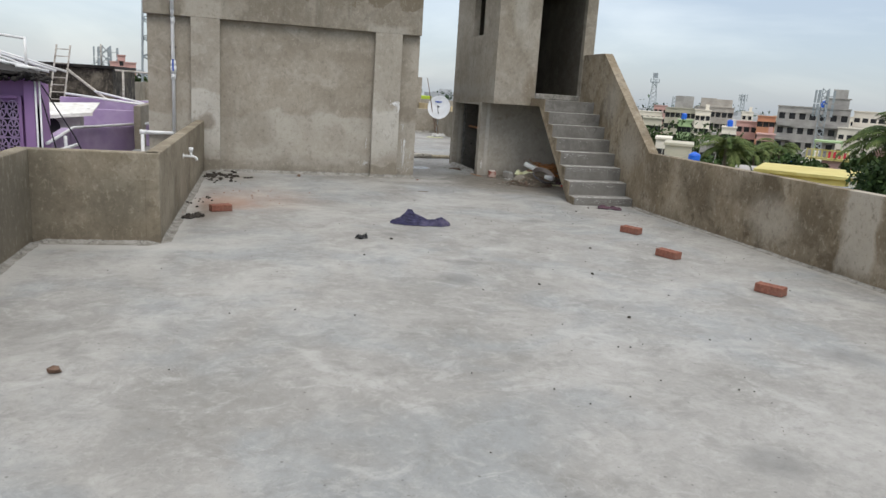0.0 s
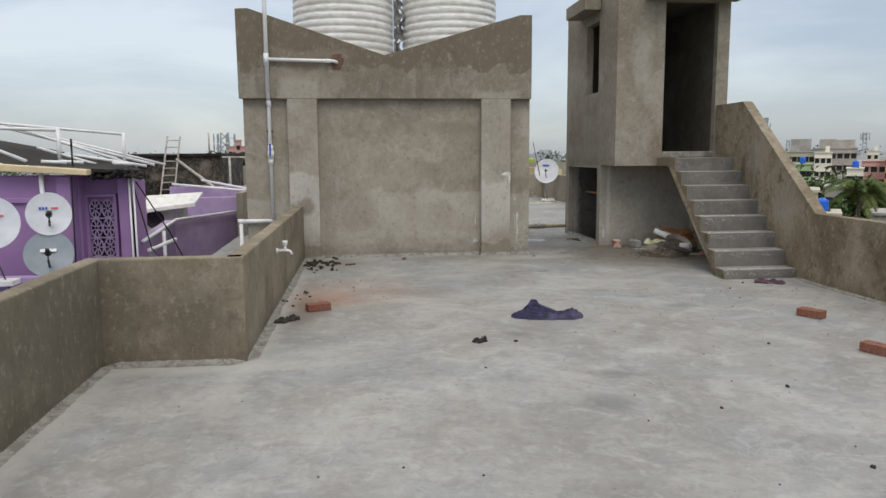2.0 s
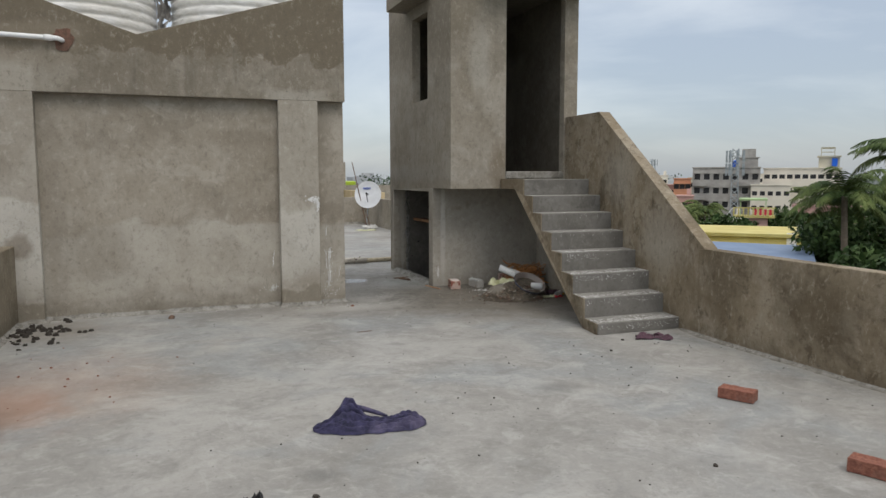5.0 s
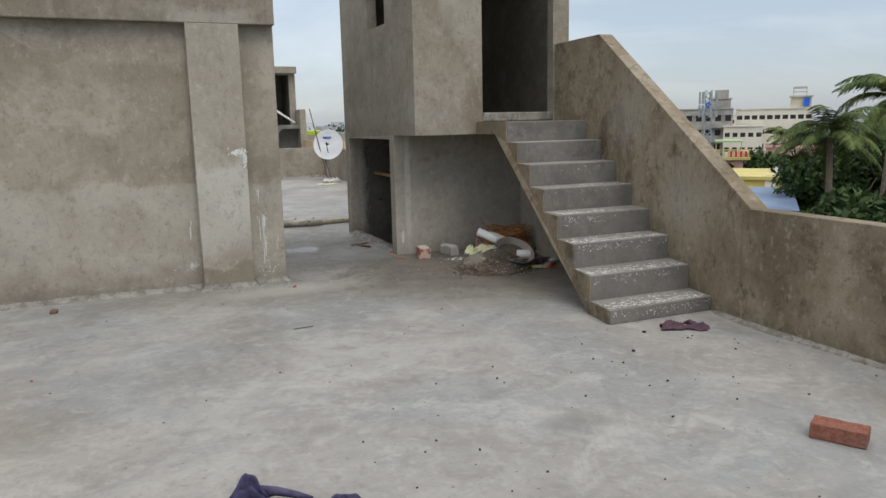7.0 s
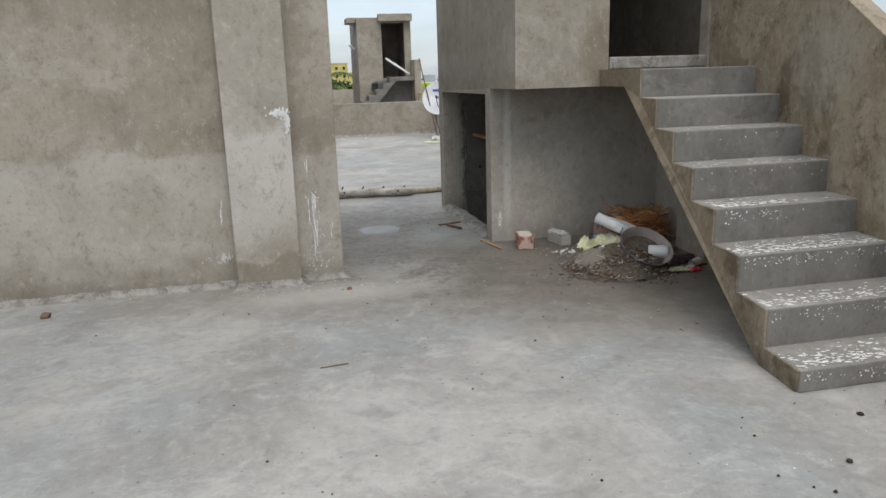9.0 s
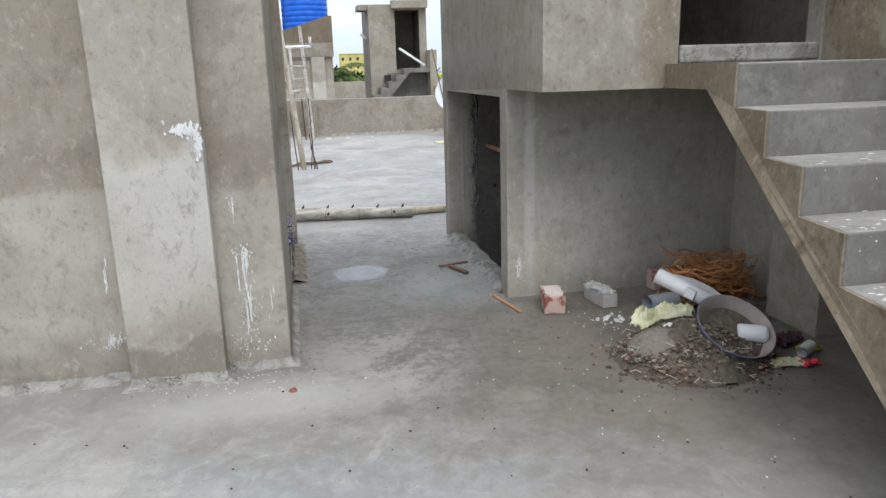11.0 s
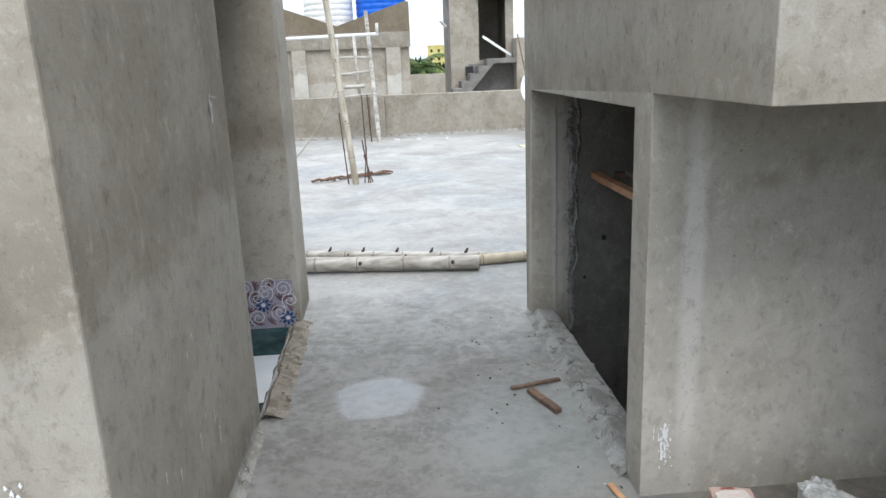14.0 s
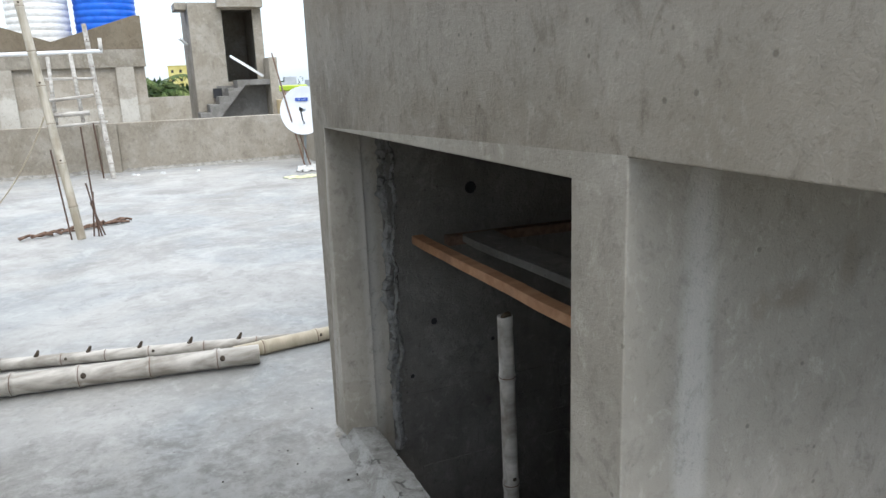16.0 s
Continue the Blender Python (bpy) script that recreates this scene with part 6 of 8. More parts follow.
# tilted basket ring
ring = thing("basin", "greyish plastic basin without its bottom, leaning on the heap", "basin")
bm = bmesh.new()
lathe(bm, [(0.205, 0.0), (0.245, 0.075), (0.252, 0.085), (0.246, 0.092), (0.236, 0.082), (0.196, 0.004), (0.17, 0.0), (0.165, 0.006), (0.196, -0.006), (0.205, 0.0)], 44)
part("rim", bm, plain("basin_grey_blue", (0.07, 0.08, 0.12), (0.13, 0.14, 0.19), 10, 0.6, c=(0.30, 0.26, 0.24)), ring, "", True)
bm = bmesh.new()
lathe(bm, [(0.0001, 0.006), (0.08, 0.010), (0.165, 0.004), (0.2, 0.02)], 30)
part("bottom", bm, M_RUBBLE, ring, "dirt gathered in the basin")
bm = bmesh.new()
lathe(bm, [(0.200, 0.012), (0.2325, 0.078), (0.2415, 0.0905), (0.248, 0.0945)], 44)
part("inner_rim", bm, plain("basin_inside", (0.30, 0.25, 0.225), (0.38, 0.33, 0.30), 10, 0.7, c=(0.22, 0.19, 0.17)), ring, "faded pinkish inside of the rim", True)
ring.matrix_basis = pose(2.15, 12.44, 0.13, 32, 6, 0) @ Matrix.Scale(0.81, 4)

gut = thing("plastic_trough", "white plastic pipe fitting lying across the heap", "pipe")
gut.matrix_basis = pose(2.12, 12.82, 0.255, 0, 20, -46)
bm = bmesh.new()
tube(bm, [(-0.18, 0, 0), (0.18, 0, 0)], 0.044, 18)
part("barrel", bm, M_PVC, gut, "", True)
prism(bm := bmesh.new(), [(-0.13, 0.02), (0.20, 0.02), (0.20, 0.07), (0.10, 0.135), (-0.02, 0.13), (-0.10, 0.075)], "z", -0.016, 0.030)
part("flange", bm, M_PVC, gut, "", bevel=0.008)
part("lip", boxes((0.0, 0.06, -0.062, -0.03, -0.02, 0.035)), M_PVC, gut, "", bevel=0.006)
gp = thing("pipe_offcut", "short grey plastic pipe offcut on the floor", "pipe")
bm = tube(bmesh.new(), [(0, 0, 0), (0.20, 0.02, 0)], 0.056, 24, False)
tube(bm, [(0.20, 0.02, 0), (0, 0, 0)], 0.050, 24, False)
part("sleeve", bm, M_PVCG, gp, "", True)
gp.matrix_basis = pose(2.07, 13.17, 0.06, 0, 0, 4)
gp2 = thing("pipe_offcut", "short thin white plastic pipe offcut", "pipe")
bm = tube(bmesh.new(), [(0, 0, 0), (0.12, 0, 0)], 0.03, 18, False)
tube(bm, [(0.12, 0, 0), (0, 0, 0)], 0.025, 18, False)
part("sleeve", bm, M_PVC, gp2, "", True)
gp2.matrix_basis = pose(2.50, 12.34, 0.035, 0, 0, 35)
cup = thing("white_bottle", "small white plastic canister lying in the basin", "bottle")
part("body", lathe(bmesh.new(), [(0.0001, -0.075), (0.04, -0.075), (0.045, -0.065), (0.045, 0.05), (0.036, 0.07), (0.0001, 0.075)], 20), M_PVC, cup, "", True)
cup.matrix_basis = pose(2.26, 12.41, 0.135, 90, 0, 62)
crumpled("sack", (1.92, 12.74, 0.14), 14, 0.46, 0.20, 0.20, M_SACK, "torn pale yellow sack draped on the heap", 1.2, "sack", rough=0.6)
crumpled("sack", (2.36, 12.28, 0.01), -20, 0.2, 0.12, 0.05, M_SACK, "scrap of yellow sack", 7.2, "sack")
crumpled("cloth", (2.55, 12.55, 0.01), 40, 0.22, 0.16, 0.09, M_CLOTHM, "purplish scrap of packaging beside the basin", 2.9, "litter")
crumpled("wrapper", (2.60, 12.42, 0.01), 10, 0.14, 0.08, 0.05, plain("yellow_wrapper", (0.5, 0.33, 0.03), (0.6, 0.42, 0.06), 20, 0.4), "crumpled yellow wrapper on the floor", 3.9, "litter")
crumpled("wrapper", (2.47, 12.25, 0.01), -10, 0.13, 0.07, 0.04, M_RED, "crumpled red wrapper on the floor", 5.9, "litter")
# coil of coir rope
bm = bmesh.new()
for i in range(105):
    cx, cy, cz = rng.uniform(-0.16, 0.16), rng.uniform(-0.10, 0.10), rng.uniform(0.03, 0.17)
    rr = rng.uniform(0.05, 0.16)
    tx, ty = rng.uniform(-0.5, 0.5), rng.uniform(-0.5, 0.5)
    ph = rng.uniform(0, 6.28)
    pts = []
    for k in range(34):
        a = ph + k * 0.20
        q = rr * (1 + 0.22 * noise.noise(Vector((a * 0.5, i, 0))))
        x, y = cx + q * 1.15 * math.cos(a), cy + q * 0.8 * math.sin(a)
        pts.append((x, y, max(0.01, cz + tx * x * 0.6 + ty * y * 0.6 + 0.04 * noise.noise(Vector((a * 0.9, i, 4))))))
    tube(bm, pts, 0.0038, 5)
ob = part("rope_coil", bm, M_COIR, None, "loose tangle of orange-brown coir rope in the corner")
ob.matrix_basis = pose(2.55, 13.30, 0.0) @ Matrix.Diagonal((1.05, 1.05, 1.45, 1.0))
tagged(ob, category="rope")
brick((2.42, 13.64, 0.003), 4, M_BRICKP, "pale reddish brick behind the rope", False, (0.20, 0.10, 0.13), seed=9)
for sx, sy, sr, sd in ((2.66, 13.05, 0.07, 15), (2.62, 12.85, 0.06, 16)):
    st = bmesh.new()
    rubbly(st, (sx, sy, 0.03), sr, random.Random(sd))
    tagged(part("stone", st, M_RUBBLE, None, "broken mortar lump against the side wall"), category="stone")

# splashes of lime on the walls
def splash(name, rows, axis_plane, seed, label, drips=()):
    """Small raised flecks on a wall. rows: centre u, z, spread u, spread z, count, size."""
    rng = random.Random(seed)
    bm = bmesh.new()
    for u, z, su, sz, n, size in rows:
        for _ in range(n):
            cu, cz = u + rng.gauss(0, su), z + rng.gauss(0, sz)
            s = size * rng.uniform(0.4, 1.5)
            off = -0.0025 * rng.random()
            pts = [(cu + s * rng.uniform(0.3, 1) * math.cos(a), cz + s * rng.uniform(0.5, 1.8) * math.sin(a)) for a in [q * 0.785 for q in range(8)]]
            if axis_plane[0] == "y":
                bm.faces.new([bm.verts.new((a, axis_plane[1] + off, b)) for a, b in pts])
            else:
                bm.faces.new([bm.verts.new((axis_plane[1] - off, a, b)) for a, b in pts][::-1])
    for u, z, su, sz, n, width, length in drips:
        for _ in range(n):
            cu, cz = u + rng.gauss(0, su), z + rng.gauss(0, sz)
            ln, w = length * rng.uniform(0.3, 1.4), width * rng.uniform(0.5, 1.4)
            off, lean = -0.0026 - 0.001 * rng.random(), rng.uniform(-0.06, 0.06)
            left, right = [], []
            for k in range(9):
                s = k / 8
                ww = w * (0.45 + 0.4 * abs(rng.gauss(0, 1))) * (0.2 if k == 0 else 1)
                if rng.random() < 0.12:
                    ww *= 0.2
                x = cu + lean * ln * s + rng.uniform(-0.3, 0.3) * w
                left.append((x - ww, cz - ln * s))
                right.append((x + ww, cz - ln * s))
            for k in range(8):
                q = (left[k], left[k + 1], right[k + 1], right[k])
                if axis_plane[0] == "y":
                    bm.faces.new([bm.verts.new((a, axis_plane[1] + off, b)) for a, b in q])
                else:
                    bm.faces.new([bm.verts.new((axis_plane[1] - off, a, b)) for a, b in q][::-1])
    return tagged(part(name, bm, M_LIME, None, label), category="paint splash", kind="stuff")


splash("lime_splash", [(-0.44, 1.25, 0.030, 0.016, 90, 0.008), (-0.390, 1.20, 0.009, 0.032, 60, 0.007)], ("y", 12.851), 51, "white lime splash on the pier", [(-0.385, 1.20, 0.006, 0.01, 5, 0.004, 0.06), (-0.43, 1.24, 0.015, 0.01, 5, 0.003, 0.03)])
splash("lime_splash", [(-0.245, 0.62, 0.022, 0.022, 46, 0.0045), (-0.28, 0.86, 0.012, 0.03, 14, 0.003), (-0.24, 0.40, 0.03, 0.10, 60, 0.003), (-0.24, 0.15, 0.06, 0.05, 50, 0.004), (-0.25, 0.30, 0.03, 0.10, 50, 0.003), (-0.23, 0.44, 0.008, 0.01, 12, 0.004)], ("y", 12.961), 52, "white lime drips on the wall",
       [(-0.28, 0.89, 0.014, 0.02, 6, 0.003, 0.07), (-0.25, 0.62, 0.020, 0.03, 9, 0.003, 0.15), (-0.235, 0.42, 0.014, 0.05, 9, 0.003, 0.16), (-0.13, 0.42, 0.02, 0.06, 3, 0.002, 0.07)])
splash("lime_splash", [(-0.90, 0.22, 0.03, 0.02, 40, 0.005), (-0.98, 0.20, 0.06, 0.02, 14, 0.003)], ("y", 12.961), 57, "white lime drips beside the pier", [(-0.89, 0.60, 0.012, 0.03, 3, 0.004, 0.14), (-0.90, 0.26, 0.012, 0.02, 5, 0.003, 0.07)])
splash("lime_splash", [(14.22, 1.345, 0.008, 0.016, 26, 0.007), (14.30, 1.37, 0.02, 0.008, 8, 0.003)], ("x", -0.047), 53, "white lime splash on the passage wall", [(14.22, 1.34, 0.006, 0.008, 3, 0.004, 0.05), (13.6, 0.5, 0.25, 0.3, 16, 0.0025, 0.05)])
splash("lime_splash", [(1.425, 0.22, 0.008, 0.03, 50, 0.005), (1.43, 0.14, 0.012, 0.02, 18, 0.003)], ("y", 13.713), 54, "white lime splash on the corner", [(1.42, 0.24, 0.01, 0.02, 6, 0.003, 0.06)])


# ---- neighbouring roof to the north ----
ground_sheet("neighbour_roof", -8.0, 9.0, 26.95, 41.0, 0.12, M_FLOOR2, 1.0, 0.01)
wall("neighbour_house_wall", boxes((-8.0, 9.0, 26.96, 41.0, -10, 0.08)), M_WALL, "plastered house below the neighbouring roof", 0)
wall("parapet_wall", boxes((-8.0, 9.0, 41.0, 41.13, 0.0, 1.02), (-8.0, -7.87, 27, 41, 0.0, 1.02)), M_TOWER, "low plastered parapet of the neighbouring roof", 0.01)
wall("parapet_wall", slab_wall(bmesh.new(), (-4.9, 27.0), (-3.2, 33.0), 0.13, 0.0, 0.95), M_TOWER, "low plastered parapet of the neighbouring roof", 0.01)
wall("parapet_wall", slab_wall(bmesh.new(), (4.62, 33.4), (4.85, 28.0), 0.13, 0.0, 0.95), M_YELLOWW, "yellowish low parapet of the neighbouring roof", 0.01)
tank_room(1.37, 20.3, -0.45, 0.93, False)
ribbed_tank("water_tank", "white ribbed water tank on the neighbouring roof room", -0.95, 34.5, 2.32, 0.72, 1.75, M_WRAP, 10)
ribbed_tank("water_tank", "bright blue ribbed water tank on the neighbouring roof room", 0.62, 34.5, 2.32, 0.74, 1.75, M_BLUE, 10)
tw = thing("stair_tower", "plastered stair tower on the neighbouring roof with a side stair", "building")
FX, FY = 2.58, 33.5
walls("wall", ((FX, 3.43, FY, FY + 0.12, 0.1, 3.50), (4.22, 4.46, FY, FY + 0.12, 0.1, 3.50), (3.43, 4.22, FY, FY + 0.12, 3.32, 3.50), (FX, FX + 0.12, FY + 0.12, FY + 2.2, 0.1, 3.50), (4.34, 4.46, FY + 0.12, FY + 2.2, 0.1, 3.50), (FX + 0.12, 4.34, FY + 2.08, FY + 2.2, 0.1, 3.5), (FX + 0.12, 4.34, FY + 0.12, FY + 2.08, 3.4, 3.5), (3.43, 4.22, FY + 0.03, FY + 0.12, 0.1, 1.46)), M_TOWER, "", 0.01, tw)
wall("rain_shade", boxes((3.30, 4.47, FY - 0.3, FY, 3.36, 3.60)), M_TOWER, "", 0.01, tw)
wall("rain_shade", boxes((FX - 0.3, FX, FY + 0.2, FY + 1.1, 3.34, 3.52)), M_TOWER, "", 0.01, tw)
bm = bmesh.new()
pts = [(2.05, 0.10), (2.75, 0.22), (3.75, 1.36), (4.55, 1.36), (4.55, 1.50), (3.55, 1.50)]
for i in range(6):
    pts += [(3.55 - 0.25 * i, 1.50 - 0.2 * (i + 1)), (3.30 - 0.25 * i, 1.50 - 0.2 * (i + 1))]
prism(bm, pts, "y", FY - 0.75, FY - 0.02)
wall("stair", bm, M_STEP, "grey cement side stair", 0.008, tw)
wall("pier", boxes((4.40, 4.62, FY - 0.8, FY - 0.02, 0.1, 2.05)), M_TOWER, "", 0.01, tw)
wall("landing_wall", boxes((3.1, 4.40, FY - 0.06, FY - 0.02, 0.1, 1.36)), M_STEP, "", 0, tw)
bar("plastic_pipe", (3.50, 33.35, 2.10), (4.30, 33.2, 1.55), 0.09, 0.07, M_PVC, "white pipe leaning across the doorway", "pipe")
bar("plank", (2.50, 33.9, 2.45), (2.30, 33.6, 2.60), 0.08, 0.05, M_WHITE, "white board stuck out of the tower window", "plank")
wall("window_opening", boxes((3.0, 3.22, 33.40, 33.49, 1.05, 1.30)), M_WINDARK, "", 0)


# ---- purple house to the west ----
ph = thing("purple_house", "purple painted house with a dark old sheet roof and cream edge", "house")
for row in ((-12, -6.06, 11.0, 11.15, -6, 1.34), (-6.06, -5.55, 11.35, 11.5, 1.0, 1.34), (-6.10, -6.03, 11.15, 11.5, -6, 1.34), (-5.66, -5.50, 11.35, 11.5, -6, 1.0), (-5.62, -5.50, 11.30, 11.9, -6, 1.34), (-12, -5.5, 11.9, 12.0, -6, 1.25)):
    wall("wall", boxes(row), M_PURPLE, "", 0.01, ph)
bm = bmesh.new()
prism(bm, [(-12, 1.34), (-6.9, 1.34), (-7.5, 1.62), (-12, 3.9)], "y", 11.0, 11.15)
wall("gable", bm, M_PURPLE, "", 0.01, ph)
bm = bmesh.new()
prism(bm, [(-12.0, 3.88), (-7.46, 1.66), (-6.80, 1.40), (-5.82, 1.34), (-5.82, 1.41), (-6.78, 1.48), (-7.44, 1.74), (-12, 3.97)], "y", 10.82, 10.98)
wall("roof_edge", bm, M_CREAM, "cream painted roof edge", 0.01, ph)
bm = bmesh.new()
prism(bm, [(-12.0, 3.90), (-7.46, 1.68), (-6.80, 1.42), (-5.45, 1.36), (-5.45, 1.40), (-6.78, 1.465), (-7.44, 1.72), (-12, 3.94)], "y", 10.98, 11.4)
wall("roof", bm, M_ROOFDARK, "dark mossy sheet roof", 0, ph)
vs = [(-12.0, 11.4, 3.9), (-7.44, 11.4, 1.68), (-6.78, 11.4, 1.44), (-5.35, 11.2, 1.37), (-5.55, 12.0, 1.39), (-7.3, 13.8, 1.66), (-9.6, 13.8, 2.1), (-12.0, 13.8, 3.9)]
bm = bmesh.new()
q = [bm.verts.new(v) for v in vs]
for f in ((0, 1, 6, 7), (1, 2, 5, 6), (2, 3, 4, 5)):
    bm.faces.new([q[i] for i in f])
ob = wall("roof_sheet", bm, M_ROOFDARK, "dark mossy sheet roof", 0, ph)
mod = ob.modifiers.new("thickness", "SOLIDIFY")
mod.thickness = 0.05
# broken mossy eave
rng = random.Random(77)
bm = bmesh.new()
for i in range(120):
    rubbly(bm, (rng.uniform(-5.9, -5.3), rng.uniform(10.95, 11.4), rng.uniform(1.30, 1.40)), rng.uniform(0.015, 0.05), rng)
part("moss", bm, M_ROOFDARK, ph, "mossy crumbling eave")
# moulding on the wall
part("moulding", boxes((-9.5, -6.35, 10.96, 11.0, 1.02, 1.08)), M_PURPLE, ph, "", bevel=0.008)
part("corner_pilaster", boxes((-6.22, -6.06, 10.95, 11.0, -1, 1.33), (-5.62, -5.50, 11.24, 11.30, -1, 1.34)), M_PURPLE, ph, "", bevel=0.008)
# carved screen door
sc = thing("screen_door", "purple pierced screen with petal pattern in a frame", "door")
part("door_frame", boxes((-6.03, -5.99, 11.28, 11.36, -1, 1.10), (-5.70, -5.66, 11.28, 11.36, -1, 1.10), (-5.99, -5.70, 11.28, 11.36, 1.06, 1.10)), M_PURPLE, sc, bevel=0.004)
bm = bmesh.new()
for row in range(8):
    cz = 0.92 - row * 0.24
    for cx in (-5.92, -5.775):
        for k in range(8):
            a = math.pi * k / 4 + (row % 2) * 0.39
            tube(bm, [(cx + 0.012 * math.cos(a), 11.32, cz + 0.02 * math.sin(a)), (cx + 0.062 * math.cos(a), 11.32, cz + 0.105 * math.sin(a))], 0.009, 5)
        tube(bm, [(cx + 0.066 * math.cos(a), 11.32, cz + 0.112 * math.sin(a)) for a in [math.pi * k / 8 for k in range(17)]], 0.010, 5)
    box(bm, -5.99, -5.70, 11.31, 11.33, cz - 0.13, cz - 0.112)
part("pierced_panel", bm, M_PURPLE2, sc, "pierced petal tracery")
wall("dark_room_wall", boxes((-6.04, -5.64, 11.42, 11.44, -1, 1.10)), M_WINDARK, "", 0)

# purple walled terraces next door
nb = thing("purple_terrace", "weathered purple parapets of the next roof", "wall")
wall("roof_slab", boxes((-12, -4.85, 7.0, 11.0, -0.75, -0.55), (-5.5, -4.6, 11.0, 20, -0.75, -0.55), (-12, -4.6, 13.8, 26, -0.75, -0.55)), M_PURPLE2, "", 0, nb)
for a, b, z in (((-4.85, 10.05), (-12.0, 9.62), 0.30), ((-4.72, 17.2), (-5.90, 15.05), 0.43), ((-5.90, 15.05), (-5.50, 11.5), 0.44), ((-4.3, 20.2), (-7.2, 20.2), 0.80), ((-4.3, 18.9), (-6.4, 18.6), 0.62)):
    wall("parapet", slab_wall(bmesh.new(), a, b, 0.14, -0.7, z), M_PURPLE2, "", 0.012, nb)
wall("house_side", boxes((-12, -4.9, 7.0, 26, -10, -0.75)), M_PURPLE2, "", 0, nb)
wall("white_board", boxes((-6.9, -6.25, 9.75, 9.95, 0.24, 0.30)), M_WRAP, "", 0.01, nb)
for pts in ([(-5.46, 11.6, 0.47), (-5.84, 15.0, 0.45), (-4.70, 17.1, 0.47)], [(-5.40, 11.6, 0.35), (-5.2, 12.2, 0.42)], [(-6.6, 18.0, 0.95), (-4.4, 17.6, 0.75)], [(-6.2, 19.0, 1.0), (-4.4, 18.2, 0.68)], [(-5.45, 12.6, 0.5), (-5.45, 12.6, -0.5)]):
    part("pipe", tube(bmesh.new(), pts, 0.025, 8), M_PVC, nb, "white plastic pipe", True)

ac = thing("air_conditioner", "outdoor air-conditioner unit under a bent white tin sheet", "air conditioner", (-6.15, 15.6, 0.22))
part("case", boxes((-0.42, 0.34, -0.15, 0.15, 0.0, 0.40)), plain("old_ac_white", (0.46, 0.45, 0.40), (0.55, 0.54, 0.50), 8, 0.6), ac, bevel=0.01)
bm = bmesh.new()
lathe(bm, [(0.0001, 0.0), (0.15, 0.0), (0.165, 0.012), (0.16, 0.0)], 26)
bm.transform(pose(-0.16, -0.158, 0.2, 90))
part("fan_grille", bm, M_BLACK, ac, "", True)
bm = bmesh.new()
q = [bm.verts.new(v) for v in ((-0.62, -0.35, 0.36), (0.58, -0.32, 0.50), (0.60, 0.30, 0.66), (-0.50, 0.30, 0.60), (-0.62, -0.36, 0.30), (0.58, -0.33, 0.44))]
bm.faces.new(q[:4])
bm.faces.new((q[0], q[4], q[5], q[1]))
ob = part("tin_cover", bm, M_WRAP, ac, "bent white tin sheet")
mod = ob.modifiers.new("thickness", "SOLIDIFY")
mod.thickness = 0.02
part("stand", boxes((-0.42, -0.30, -0.12, 0.12, -0.95, 0.0), (0.24, 0.34, -0.12, 0.12, -0.95, 0.0)), M_TOWER, ac)

fr = thing("pipe_rack", "frame of white plastic pipes over the old roof", "pipe")
for pts, r in (([(-9.0, 12.0, 1.99), (-6.55, 12.0, 1.90)], 0.024), ([(-6.55, 12.0, 1.92), (-6.55, 12.0, 1.45)], 0.026), ([(-6.37, 10.94, 1.36), (-6.37, 10.94, -0.5)], 0.026), ([(-9.0, 12.6, 2.15), (-5.92, 12.6, 1.86)], 0.020), ([(-5.92, 12.6, 1.88), (-5.92, 12.6, 1.35)], 0.020),
                ([(-8.2, 11.5, 2.12), (-6.75, 11.5, 1.50)], 0.026), ([(-7.4, 12.6, 1.98), (-5.75, 12.6, 1.42)], 0.020), ([(-7.6, 12.8, 1.98), (-5.6, 12.9, 1.43)], 0.022), ([(-7.2, 13.1, 1.88), (-5.5, 13.1, 1.43)], 0.018), ([(-6.9, 12.2, 1.68), (-6.2, 12.3, 1.45)], 0.02), ([(-6.6, 12.3, 1.60), (-5.6, 12.5, 1.42)], 0.02)):
    part("pipe", tube(bmesh.new(), pts, r, 10), M_PVC, fr, "", True)
for p in ((-6.62, 11.6, 1.50), (-6.45, 11.7, 1.50), (-5.9, 12.0, 1.47)):
    part("offcut", tube(bmesh.new(), [p, (p[0] + 0.28, p[1] + 0.05, p[2] - 0.02)], 0.024, 10), M_PVC, fr, "", True)
part("rod", tube(bmesh.new(), [(-6.25, 11.6, 1.40), (-6.25, 11.6, 1.78)], 0.012, 6), M_BLACK, fr)
cb = thing("cables", "slack black cables beside the purple wall", "cable")
for pts in ([(-6.02, 10.9, 1.33), (-6.04, 10.9, 0.2)], [(-5.42, 11.3, 1.25), (-5.1, 11.5, 0.6), (-4.9, 11.6, 0.1)], [(-5.45, 11.3, 1.2), (-5.3, 11.4, 0.4), (-5.0, 11.5, 0.0)], [(-6.9, 10.0, 0.7), (-6.7, 9.9, 0.4), (-6.45, 9.9, 0.5), (-6.3, 9.8, 0.2)]):
    part("cable", tube(bmesh.new(), pts, 0.009, 5), M_BLACK, cb)
for x in (-5.47, -5.42):
    part("pipe", tube(bmesh.new(), [(x, 11.2, -0.5), (x, 11.2, 1.33)], 0.012, 10), M_PVC, cb, "white plastic downpipe", True)
ribbed_tank("water_tank", "sky-blue ribbed water tank beside the purple house", -6.75, 8.8, -0.32, 0.46, 1.12, M_SKYBLUE, 8)

